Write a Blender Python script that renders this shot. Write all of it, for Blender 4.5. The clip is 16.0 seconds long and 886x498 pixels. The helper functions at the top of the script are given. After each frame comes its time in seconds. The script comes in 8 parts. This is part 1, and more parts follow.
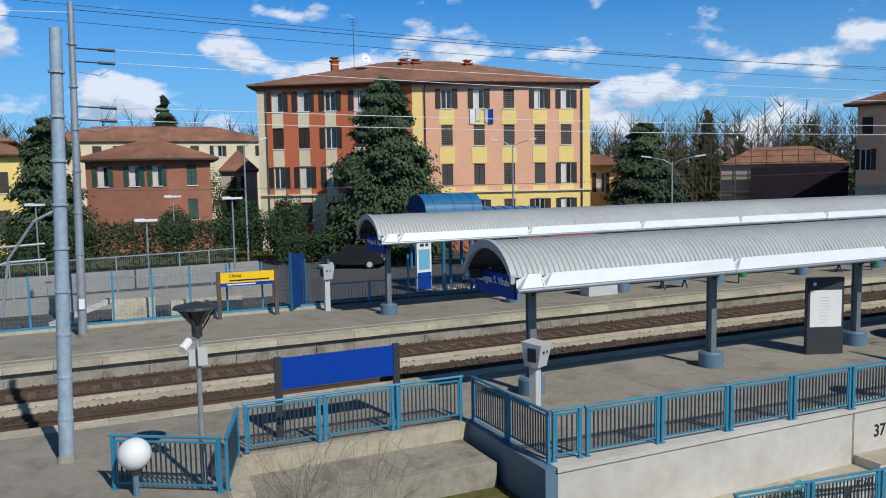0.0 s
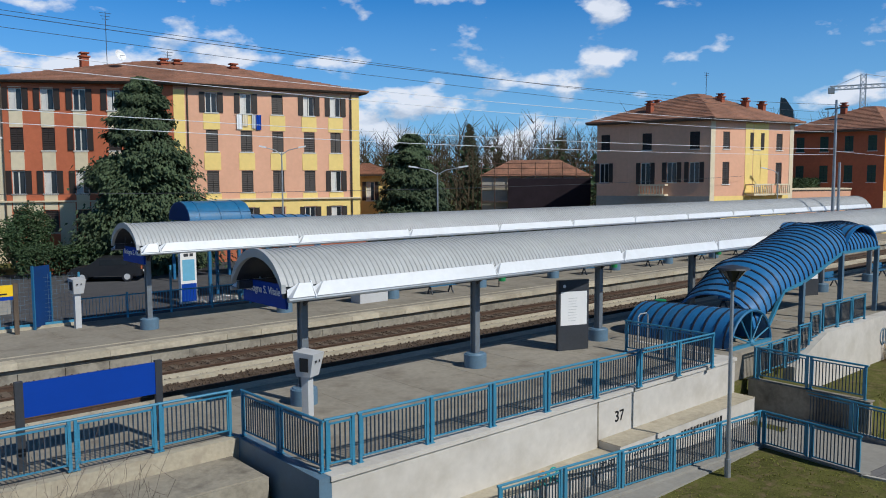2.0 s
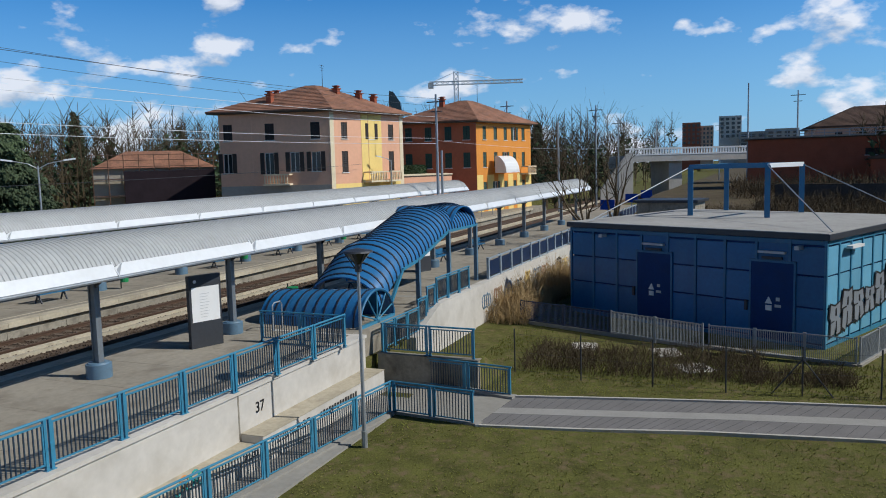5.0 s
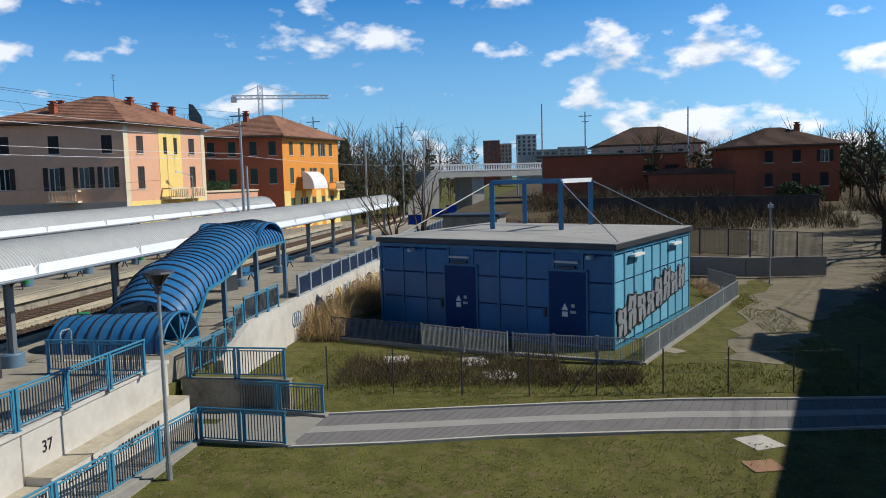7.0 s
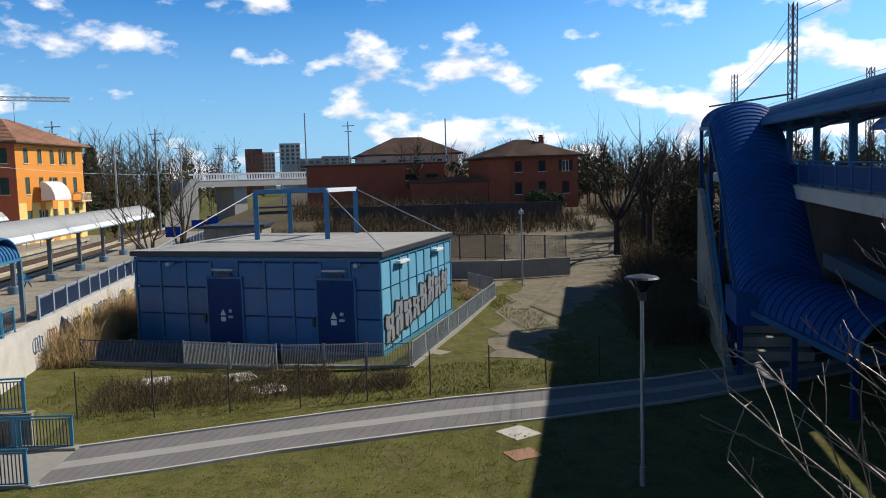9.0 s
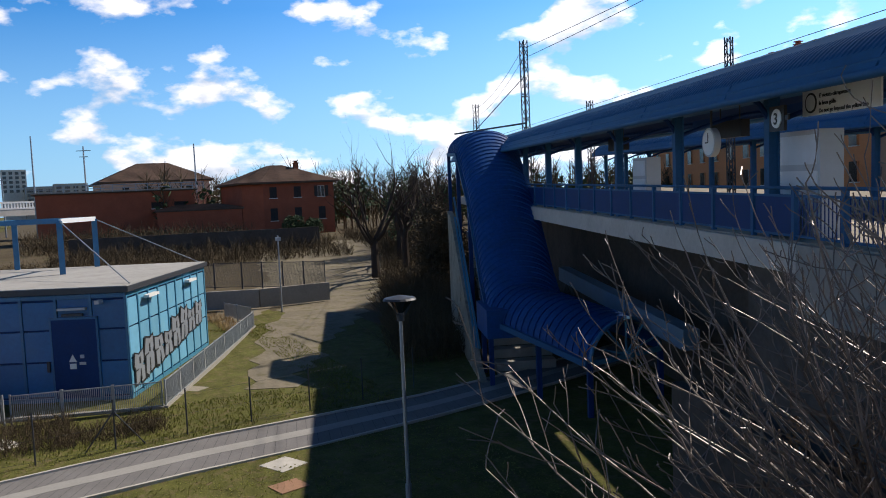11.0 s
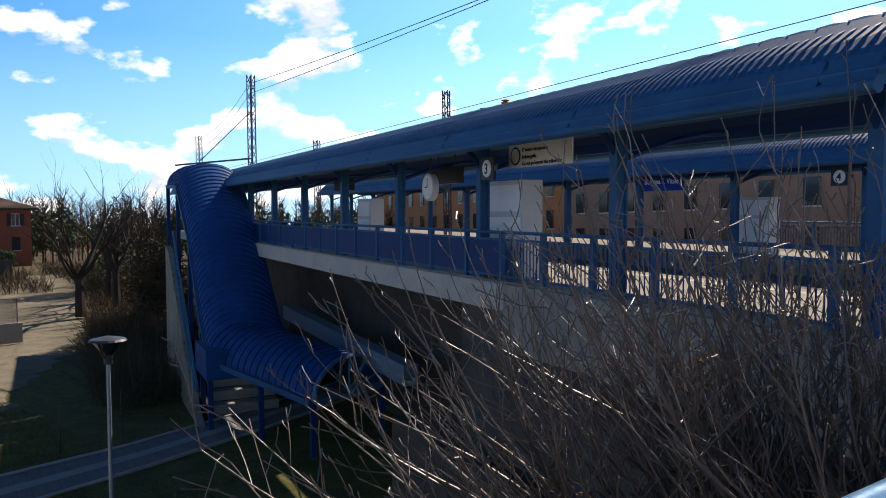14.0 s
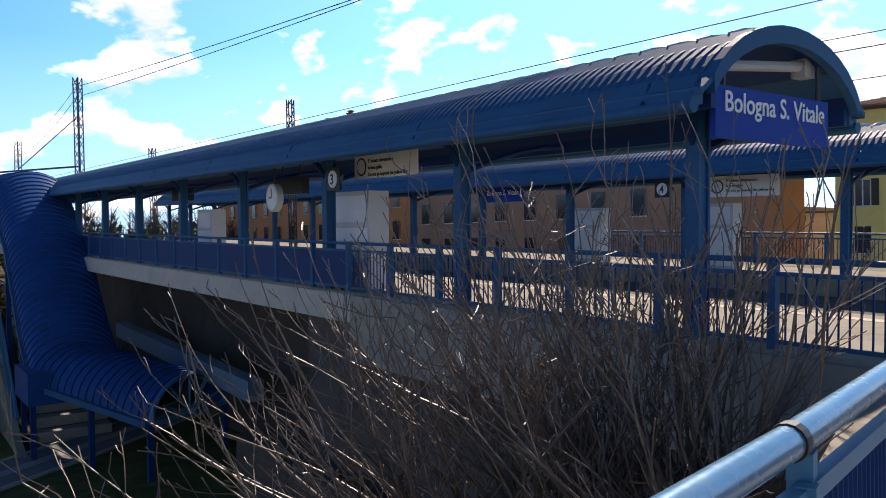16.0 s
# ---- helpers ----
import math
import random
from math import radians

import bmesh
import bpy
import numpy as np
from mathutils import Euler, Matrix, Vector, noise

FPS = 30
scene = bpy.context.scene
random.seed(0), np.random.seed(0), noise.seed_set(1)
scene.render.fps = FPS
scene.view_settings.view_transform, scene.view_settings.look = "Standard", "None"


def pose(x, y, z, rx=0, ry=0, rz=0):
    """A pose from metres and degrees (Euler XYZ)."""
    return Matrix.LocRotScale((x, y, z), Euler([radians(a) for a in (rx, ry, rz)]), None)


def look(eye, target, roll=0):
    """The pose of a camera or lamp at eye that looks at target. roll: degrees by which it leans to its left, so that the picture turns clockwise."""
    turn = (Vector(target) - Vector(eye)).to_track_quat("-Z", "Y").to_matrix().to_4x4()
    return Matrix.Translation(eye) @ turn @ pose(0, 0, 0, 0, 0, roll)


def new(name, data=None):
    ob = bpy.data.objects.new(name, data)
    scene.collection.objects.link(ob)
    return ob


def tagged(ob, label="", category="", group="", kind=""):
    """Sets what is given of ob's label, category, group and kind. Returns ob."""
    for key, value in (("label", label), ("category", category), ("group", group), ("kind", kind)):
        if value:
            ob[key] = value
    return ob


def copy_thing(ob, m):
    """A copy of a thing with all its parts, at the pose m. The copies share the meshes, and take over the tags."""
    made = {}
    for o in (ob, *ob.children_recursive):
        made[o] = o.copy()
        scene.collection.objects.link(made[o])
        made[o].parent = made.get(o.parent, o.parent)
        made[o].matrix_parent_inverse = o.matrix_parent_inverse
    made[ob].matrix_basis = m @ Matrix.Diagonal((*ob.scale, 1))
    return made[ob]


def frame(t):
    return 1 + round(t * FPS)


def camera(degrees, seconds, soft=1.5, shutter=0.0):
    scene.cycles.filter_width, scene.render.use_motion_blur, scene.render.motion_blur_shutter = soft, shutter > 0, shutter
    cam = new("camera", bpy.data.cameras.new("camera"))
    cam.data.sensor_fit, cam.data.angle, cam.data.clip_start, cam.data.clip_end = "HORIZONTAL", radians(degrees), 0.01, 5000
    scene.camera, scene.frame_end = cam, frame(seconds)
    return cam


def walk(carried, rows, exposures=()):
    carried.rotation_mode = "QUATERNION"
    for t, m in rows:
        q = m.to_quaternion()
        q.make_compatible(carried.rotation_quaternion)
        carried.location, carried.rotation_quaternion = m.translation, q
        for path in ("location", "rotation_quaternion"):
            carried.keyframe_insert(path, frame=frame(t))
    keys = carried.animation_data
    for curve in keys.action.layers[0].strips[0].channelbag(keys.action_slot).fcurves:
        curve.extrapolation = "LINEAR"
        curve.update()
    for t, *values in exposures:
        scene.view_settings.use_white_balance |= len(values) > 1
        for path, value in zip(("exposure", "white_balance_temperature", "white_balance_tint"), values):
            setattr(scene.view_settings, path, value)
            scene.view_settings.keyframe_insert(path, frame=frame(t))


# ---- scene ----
# ---- camera ----
cam = camera(58.8, 16.0, 1.0)
EYE, TURN = 6.0, -24.5
ROWS = [
    (0.0, 0.00, -5.33, 1.06), (0.5, -4.84, -5.29, 0.86), (1.0, -8.60, -5.20, 0.76),
    (1.5, -11.90, -4.78, 0.43), (2.0, -16.57, -4.92, 0.26), (2.5, -21.51, -5.40, 0.66),
    (3.0, -26.30, -5.27, 1.09), (3.5, -31.04, -5.34, 1.42), (4.0, -35.27, -5.55, 1.37),
    (6.5, -54.01, -5.75, 1.63), (7.0, -57.16, -5.26, 1.50), (7.5, -61.07, -5.56, 1.57),
    (8.0, -65.78, -5.78, 1.48), (8.5, -69.07, -5.29, 1.56), (9.0, -74.11, -5.07, 1.68),
    (11.5, -95.21, -3.22, 2.35), (12.0, -98.80, -2.44, 1.88), (12.5, -102.99, -2.06, 1.51),
    (13.0, -105.96, -2.17, 1.20), (13.5, -108.61, -2.20, 1.17), (14.0, -111.46, -1.69, 0.72),
    (14.5, -114.62, -1.44, 0.23), (15.0, -117.54, -1.45, 0.36), (15.5, -120.17, -0.99, 0.76),
    (16.0, -122.60, -1.08, 1.08),
]
walk(cam, [(t, pose(0, 0, EYE, 90 + pitch, roll, yaw + TURN)) for t, yaw, pitch, roll in ROWS],
     [(0.0, -0.36, 5900, 10), (4.0, -0.42, 5900, 10), (6.5, -0.2, 6150, 10), (9.0, 0.0, 6400, 12), (12.0, 0.14, 6700, 16), (16.0, 0.42, 7000, 20)])

# ---- light ----
SUN_AZ, SUN_EL = radians(-78.5), radians(42.0)     # azimuth from +x towards +y
world = bpy.data.worlds.new("sky")
scene.world = world
world.use_nodes = True
nt = world.node_tree
nt.nodes.clear()


def wn(kind, **values):
    n = nt.nodes.new(kind)
    for k, v in values.items():
        n.inputs[k].default_value = v
    return n


def wmath(op, a, b=0.0, clamp=False):
    n = nt.nodes.new("ShaderNodeMath")
    n.operation, n.use_clamp = op, clamp
    for i, v in enumerate((a, b)):
        if isinstance(v, (int, float)):
            n.inputs[i].default_value = v
        else:
            nt.links.new(v, n.inputs[i])
    return n.outputs[0]


sky = nt.nodes.new("ShaderNodeTexSky")
sky.sky_type, sky.sun_disc = "NISHITA", False
sky.sun_elevation, sky.sun_rotation = SUN_EL, math.pi / 2 - SUN_AZ
sky.air_density, sky.dust_density, sky.ozone_density = 1.0, 0.8, 2.2
coord = nt.nodes.new("ShaderNodeTexCoord")
sep = nt.nodes.new("ShaderNodeSeparateXYZ")
nt.links.new(coord.outputs["Generated"], sep.inputs[0])
X, Y, Z = sep.outputs
# puffy cumulus: noise over the direction, stretched low; lit where the cloud thins upwards


def cloud_noise(dz, scale, detail):
    comb = nt.nodes.new("ShaderNodeCombineXYZ")
    nt.links.new(X, comb.inputs[0])
    nt.links.new(Y, comb.inputs[1])
    nt.links.new(wmath("MULTIPLY", wmath("ADD", Z, dz), 2.0), comb.inputs[2])
    n = wn("ShaderNodeTexNoise", Scale=scale, Detail=detail, Roughness=0.52)
    nt.links.new(comb.outputs[0], n.inputs["Vector"])
    return n.outputs["Fac"]


here, above = cloud_noise(0.0, 9.5, 10.0), cloud_noise(0.026, 9.5, 5.0)
low = wmath("MULTIPLY", wmath("SUBTRACT", 0.2, Z), 0.20)
cover = wmath("SUBTRACT", wmath("ADD", here, wmath("MAXIMUM", low, 0.0)), wmath("MULTIPLY", wmath("MAXIMUM", wmath("SUBTRACT", Z, 0.25), 0.0), 0.30))
ramp = nt.nodes.new("ShaderNodeValToRGB")
ramp.color_ramp.elements[0].position, ramp.color_ramp.elements[1].position = 0.545, 0.625
nt.links.new(cover, ramp.inputs[0])
lit = wmath("ADD", wmath("MULTIPLY", wmath("SUBTRACT", here, above), 4.5), 0.45, True)
shade = nt.nodes.new("ShaderNodeValToRGB")
shade.color_ramp.elements[0].position, shade.color_ramp.elements[1].position = 0.15, 0.85
shade.color_ramp.elements[0].color, shade.color_ramp.elements[1].color = (6.4, 7.4, 8.8, 1), (12.6, 12.6, 12.8, 1)
nt.links.new(lit, shade.inputs[0])
mix = nt.nodes.new("ShaderNodeMix")
mix.data_type = "RGBA"
tint = nt.nodes.new("ShaderNodeMix")
tint.data_type, tint.blend_type = "RGBA", "MULTIPLY"
tint.inputs["Factor"].default_value = 1.0
tint.inputs["B"].default_value = (0.27, 0.97, 1.62, 1)
nt.links.new(sky.outputs[0], tint.inputs["A"])
nt.links.new(wmath("MULTIPLY", ramp.outputs[0], 0.92), mix.inputs["Factor"])
haze = nt.nodes.new("ShaderNodeMix")
haze.data_type = "RGBA"
haze.inputs["B"].default_value = (5.6, 9.0, 12.3, 1)
sun_side = wmath("MAXIMUM", wmath("ADD", wmath("MULTIPLY", X, math.cos(SUN_AZ)), wmath("MULTIPLY", Y, math.sin(SUN_AZ))), 0.0)
veil = wmath("ADD", wmath("MULTIPLY", wmath("MAXIMUM", wmath("SUBTRACT", 0.23, Z), 0.0), 3.0), wmath("MULTIPLY", wmath("POWER", sun_side, 2.0), 0.38))
nt.links.new(wmath("ADD", veil, 0.0, True), haze.inputs["Factor"])
nt.links.new(tint.outputs["Result"], haze.inputs["A"])
nt.links.new(haze.outputs["Result"], mix.inputs["A"])
nt.links.new(shade.outputs[0], mix.inputs["B"])
bg = wn("ShaderNodeBackground", Strength=0.085)
# the clear deep-blue zenith is darker than the hazy low sky
deep = nt.nodes.new("ShaderNodeVectorMath")
deep.operation = "SCALE"
nt.links.new(mix.outputs["Result"], deep.inputs[0])
# the sky brightens towards the sun
sunward = wmath("ADD", wmath("MULTIPLY", wmath("POWER", sun_side, 2.0), 0.40), 1.0)
nt.links.new(wmath("MULTIPLY", sunward, wmath("SUBTRACT", 1.0, wmath("MULTIPLY", wmath("MAXIMUM", wmath("SUBTRACT", Z, 0.30), 0.0), 2.8, True))), deep.inputs["Scale"])
floor_ = nt.nodes.new("ShaderNodeVectorMath")
floor_.operation = "MAXIMUM"
floor_.inputs[1].default_value = (0.15, 0.45, 1.2)
nt.links.new(deep.outputs[0], floor_.inputs[0])
nt.links.new(floor_.outputs[0], bg.inputs["Color"])
out = nt.nodes.new("ShaderNodeOutputWorld")
nt.links.new(bg.outputs[0], out.inputs[0])
sun_data = bpy.data.lights.new("sun", "SUN")
sun_data.energy, sun_data.angle, sun_data.color = 5.0, radians(0.6), (1.0, 0.925, 0.79)
sun = new("sun", sun_data)
sun_dir = Vector((math.cos(SUN_AZ) * math.cos(SUN_EL), math.sin(SUN_AZ) * math.cos(SUN_EL), math.sin(SUN_EL)))
sun.matrix_world = look(sun_dir * 200, (0, 0, 0))


# ---- materials ----
def mat(name, color, rough=0.7, metal=0.0, grain=8.0, vary=0.18, bump=0.15, stain=0.0, stain_color=(0.1, 0.09, 0.08), per_object=0.0, stretch=(1, 1, 1), spec=0.5):
    """Grain and broad patches in world metres, with optional stains and a lift per object."""
    m = bpy.data.materials.new(name)
    m.use_nodes = True
    t = m.node_tree
    b = t.nodes["Principled BSDF"]
    b.inputs["Roughness"].default_value, b.inputs["Metallic"].default_value = rough, metal
    b.inputs["Specular IOR Level"].default_value = 0.15 if rough > 0.85 else spec
    geo = t.nodes.new("ShaderNodeNewGeometry")
    mp = t.nodes.new("ShaderNodeMapping")
    mp.inputs["Scale"].default_value = stretch
    t.links.new(geo.outputs["Position"], mp.inputs[0])

    def noise_at(scale, detail=5.0):
        n = t.nodes.new("ShaderNodeTexNoise")
        n.inputs["Scale"].default_value, n.inputs["Detail"].default_value = scale, detail
        n.inputs["Roughness"].default_value = 0.6
        t.links.new(mp.outputs[0], n.inputs["Vector"])
        return n.outputs["Fac"]

    fine, broad = noise_at(grain), noise_at(grain / 14.0, 4.0)
    add = t.nodes.new("ShaderNodeMath")
    add.operation = "ADD"
    t.links.new(fine, add.inputs[0])
    t.links.new(broad, add.inputs[1])
    rng = t.nodes.new("ShaderNodeMapRange")
    rng.inputs["From Min"].default_value, rng.inputs["From Max"].default_value = 0.6, 1.4
    rng.inputs["To Min"].default_value, rng.inputs["To Max"].default_value = 1 - vary, 1 + vary
    t.links.new(add.outputs[0], rng.inputs[0])
    scale = rng.outputs[0]
    if per_object:
        info = t.nodes.new("ShaderNodeObjectInfo")
        lift = t.nodes.new("ShaderNodeMapRange")
        lift.inputs["To Min"].default_value, lift.inputs["To Max"].default_value = 1 - per_object, 1 + per_object
        t.links.new(info.outputs["Random"], lift.inputs[0])
        mul = t.nodes.new("ShaderNodeMath")
        mul.operation = "MULTIPLY"
        t.links.new(scale, mul.inputs[0])
        t.links.new(lift.outputs[0], mul.inputs[1])
        scale = mul.outputs[0]
    vm = t.nodes.new("ShaderNodeVectorMath")
    vm.operation = "SCALE"
    vm.inputs[0].default_value = color[:3]
    t.links.new(scale, vm.inputs["Scale"])
    col = vm.outputs[0]
    if stain:
        sn = noise_at(grain / 5.0, 8.0)
        sr = t.nodes.new("ShaderNodeMapRange")
        sr.inputs["From Min"].default_value, sr.inputs["From Max"].default_value = 0.50, 0.72
        sr.inputs["To Max"].default_value = stain
        t.links.new(sn, sr.inputs[0])
        mx = t.nodes.new("ShaderNodeMix")
        mx.data_type = "RGBA"
        t.links.new(sr.outputs[0], mx.inputs["Factor"])
        t.links.new(col, mx.inputs["A"])
        mx.inputs["B"].default_value = (*stain_color, 1)
        col = mx.outputs["Result"]
    t.links.new(col, b.inputs["Base Color"])
    if bump:
        bp = t.nodes.new("ShaderNodeBump")
        bp.inputs["Strength"].default_value, bp.inputs["Distance"].default_value = bump, 0.03
        t.links.new(fine, bp.inputs["Height"])
        t.links.new(bp.outputs[0], b.inputs["Normal"])
    rr = t.nodes.new("ShaderNodeMapRange")
    rr.inputs["To Min"].default_value, rr.inputs["To Max"].default_value = max(0.02, rough - 0.1), min(1, rough + 0.1)
    t.links.new(fine, rr.inputs[0])
    t.links.new(rr.outputs[0], b.inputs["Roughness"])
    return m


BLUE = mat("blue_paint", (0.022, 0.14, 0.29), 0.42, 0, 14, 0.2, 0.05, 0.35, (0.10, 0.17, 0.21))
BLUE_LIGHT = mat("light_blue_paint", (0.045, 0.22, 0.36), 0.45, 0, 14, 0.15, 0.05, 0.3, (0.10, 0.17, 0.21))
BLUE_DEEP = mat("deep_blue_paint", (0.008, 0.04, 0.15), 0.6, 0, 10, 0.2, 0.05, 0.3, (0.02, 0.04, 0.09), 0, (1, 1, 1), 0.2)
BLUE_SIGN = mat("blue_enamel", (0.004, 0.045, 0.32), 0.6, 0, 6, 0.08, 0.02, 0, (0, 0, 0), 0, (1, 1, 1), 0.2)
SHEET_BLUE = mat("blue_sheet", (0.025, 0.15, 0.36), 0.38, 0.0, 5, 0.25, 0.05, 0.3, (0.12, 0.22, 0.30))
NAVY_SHEET = mat("navy_sheet", (0.008, 0.022, 0.065), 0.5, 0, 10, 0.2, 0.05)
FENCE_GREY = mat("pale_fence_paint", (0.30, 0.36, 0.42), 0.5, 0, 10, 0.2, 0.05, 0.4, (0.18, 0.22, 0.27))
POST_STEEL = mat("post_steel", (0.19, 0.215, 0.24), 0.45, 0.3, 10, 0.2, 0.05, 0.3, (0.12, 0.13, 0.14))
BAR_DARK = mat("dark_bar_paint", (0.022, 0.045, 0.075), 0.5, 0, 14, 0.2)
RIB = mat("dark_seam", (0.012, 0.02, 0.04), 0.6)
NAVY = mat("navy_paint", (0.018, 0.098, 0.22), 0.6, 0, 12, 0.2, 0.05, 0.35, (0.03, 0.075, 0.14), 0, (1, 1, 1), 0.25)
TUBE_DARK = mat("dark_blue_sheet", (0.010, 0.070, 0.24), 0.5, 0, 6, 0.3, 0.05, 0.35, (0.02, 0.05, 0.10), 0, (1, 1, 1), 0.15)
GREY_BLUE = mat("grey_blue_paint", (0.11, 0.19, 0.27), 0.5, 0, 12, 0.15, 0.05, 0.4, (0.10, 0.13, 0.16))
ZINC = mat("zinc_sheet", (0.42, 0.43, 0.43), 0.55, 0.1, 3, 0.12, 0.05, 0.35, (0.38, 0.385, 0.38))
WHITE_METAL = mat("white_metal", (0.72, 0.74, 0.76), 0.4, 0, 4, 0.08, 0.03, 0.2, (0.45, 0.45, 0.43))
GALV = mat("galvanised_steel", (0.34, 0.37, 0.40), 0.5, 0.4, 10, 0.25, 0.08, 0.3, (0.22, 0.22, 0.21))
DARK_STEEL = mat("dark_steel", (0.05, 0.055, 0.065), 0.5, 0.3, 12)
RUST = mat("rail_rust", (0.10, 0.06, 0.04), 0.7, 0.3, 20, 0.3)
BALLAST = mat("ballast", (0.105, 0.078, 0.058), 0.95, 0, 18, 0.55, 1.0, 0.4, (0.08, 0.06, 0.05))
SLEEPER = mat("sleeper_concrete", (0.15, 0.118, 0.09), 0.9, 0, 12, 0.25)
CONCRETE = mat("concrete", (0.30, 0.29, 0.265), 0.9, 0, 6, 0.16, 0.2, 0.45, (0.25, 0.235, 0.21))
PAVING = mat("platform_paving", (0.29, 0.265, 0.22), 0.9, 0, 5, 0.22, 0.2, 0.75, (0.17, 0.145, 0.115), 0.05)
COPING = mat("coping_stone", (0.46, 0.41, 0.31), 0.85, 0, 8, 0.25, 0.2, 0.6, (0.24, 0.20, 0.15), 0.14)
WHITE_WALL = mat("white_render", (0.56, 0.535, 0.495), 0.9, 0, 3.5, 0.12, 0.1, 0.55, (0.38, 0.35, 0.30))
OLD_CONCRETE = mat("weathered_concrete", (0.30, 0.275, 0.225), 0.95, 0, 7, 0.3, 0.3, 0.75, (0.11, 0.095, 0.08))
GRASS = mat("grass_ground", (0.098, 0.100, 0.026), 0.95, 0, 16, 0.6, 0.8, 1.0, (0.165, 0.125, 0.07))
EARTH = mat("thicket_earth", (0.095, 0.075, 0.048), 0.95, 0, 7, 0.45, 0.8, 0.7, (0.085, 0.085, 0.03))
DIRT = mat("dirt", (0.20, 0.175, 0.13), 0.95, 0, 6, 0.35, 0.5, 0.9, (0.115, 0.11, 0.045))
# shade under the platform is put into this colour, along with the stains
ABUTMENT = mat("stained_shade_abutment", (0.105, 0.095, 0.085), 0.95, 0, 4, 0.35, 0.3, 0.7, (0.05, 0.043, 0.037))
# dirty concrete, darkened to carry the shade below the deck
SHADE_WALL = mat("dirty_shade_concrete", (0.095, 0.08, 0.068), 0.95, 0, 5, 0.3, 0.3, 0.6, (0.05, 0.045, 0.04))
ASPHALT = mat("asphalt", (0.085, 0.085, 0.09), 0.9, 0, 14, 0.25, 0.3, 0.3, (0.14, 0.135, 0.13))
PATH_GREY = mat("path_paving", (0.185, 0.18, 0.18), 0.9, 0, 16, 0.2, 0.3, 0.3, (0.18, 0.17, 0.16), 0.06)
PATH_PALE = mat("path_pale", (0.33, 0.325, 0.31), 0.9, 0, 16, 0.15, 0.3, 0.3, (0.30, 0.29, 0.27), 0.06)
SLAB = mat("slab_concrete", (0.50, 0.48, 0.44), 0.9, 0, 8, 0.15, 0.2, 0.3, (0.3, 0.28, 0.24))
TERRACOTTA = mat("terracotta_slab", (0.34, 0.20, 0.13), 0.9, 0, 8, 0.2, 0.2)
PLASTER_RED = mat("red_plaster", (0.50, 0.15, 0.075), 0.9, 0, 3, 0.14, 0.05, 0.3, (0.33, 0.10, 0.06))
PLASTER_PINK = mat("pink_plaster", (0.72, 0.40, 0.26), 0.9, 0, 3, 0.08, 0.05, 0.2, (0.60, 0.33, 0.22))
PLASTER_YELLOW = mat("yellow_plaster", (0.83, 0.62, 0.22), 0.9, 0, 3, 0.08, 0.05, 0.2, (0.70, 0.50, 0.20))
PLASTER_CREAM = mat("cream_plaster", (0.70, 0.60, 0.42), 0.9, 0, 3, 0.1, 0.05, 0.2, (0.5, 0.42, 0.3))
PLASTER_BROWN = mat("brown_plaster", (0.66, 0.41, 0.28), 0.9, 0, 3, 0.12, 0.05, 0.3, (0.56, 0.34, 0.23))
PLASTER_TAN = mat("tan_plaster", (0.74, 0.44, 0.29), 0.9, 0, 3, 0.1, 0.05, 0.25, (0.62, 0.36, 0.24))
PLASTER_UMBER = mat("umber_plaster", (0.36, 0.22, 0.155), 0.9, 0, 3, 0.12, 0.05, 0.3, (0.2, 0.12, 0.08))
PLASTER_ORANGE = mat("orange_plaster", (0.72, 0.29, 0.06), 0.9, 0, 3, 0.1, 0.05, 0.2, (0.6, 0.25, 0.07))
PLASTER_RUST = mat("rust_plaster", (0.55, 0.23, 0.10), 0.9, 0, 3, 0.1, 0.05, 0.2, (0.45, 0.19, 0.09))
PLASTER_GREY = mat("grey_plaster", (0.40, 0.36, 0.30), 0.9, 0, 3, 0.12, 0.05)
BRICK_RED = mat("red_brick", (0.33, 0.10, 0.055), 0.9, 0, 9, 0.22, 0.2, 0.3, (0.22, 0.08, 0.05))
VILLA = mat("villa_brick", (0.33, 0.145, 0.095), 0.9, 0, 9, 0.25, 0.2, 0.4, (0.24, 0.13, 0.095))
ROOF_TILE = mat("roof_tiles", (0.27, 0.13, 0.08), 0.85, 0, 7, 0.6, 0.9, 0.6, (0.14, 0.085, 0.06))
SHUTTER = mat("shutter_paint", (0.026, 0.017, 0.012), 0.6, 0, 20, 0.2)
SHUTTER_GREEN = mat("green_shutter", (0.03, 0.07, 0.05), 0.6, 0, 20, 0.2)
# darker copy of the roof tiles, with the shade of back-lit roofs in it
ROOF_BACKLIT = mat("backlit_roof_tiles", (0.115, 0.075, 0.058), 0.9, 0, 5, 0.45, 0.9, 0.55, (0.06, 0.05, 0.042))
ROOF_FELT = mat("roof_felt", (0.36, 0.355, 0.34), 0.95, 0, 4, 0.2, 0.3, 0.6, (0.26, 0.25, 0.24))
SILVER_SPRAY = mat("silver_spray", (0.26, 0.29, 0.33), 0.45, 0.2, 10, 0.2)
GLASS_DARK = mat("window_glass", (0.02, 0.025, 0.03), 0.08, 0, 2, 0.1, 0.0)
FRAME_WHITE = mat("white_frame", (0.65, 0.63, 0.58), 0.6)
WOOD_BARK = mat("bark", (0.11, 0.085, 0.065), 0.95, 0, 20, 0.3, 0.5)
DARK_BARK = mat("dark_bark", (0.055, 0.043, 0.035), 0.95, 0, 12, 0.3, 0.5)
TWIG = mat("twig_bark", (0.135, 0.102, 0.085), 0.42, 0, 30, 0.3, 0.2, 0, (0, 0, 0), 0.35, (1, 1, 1), 0.6)
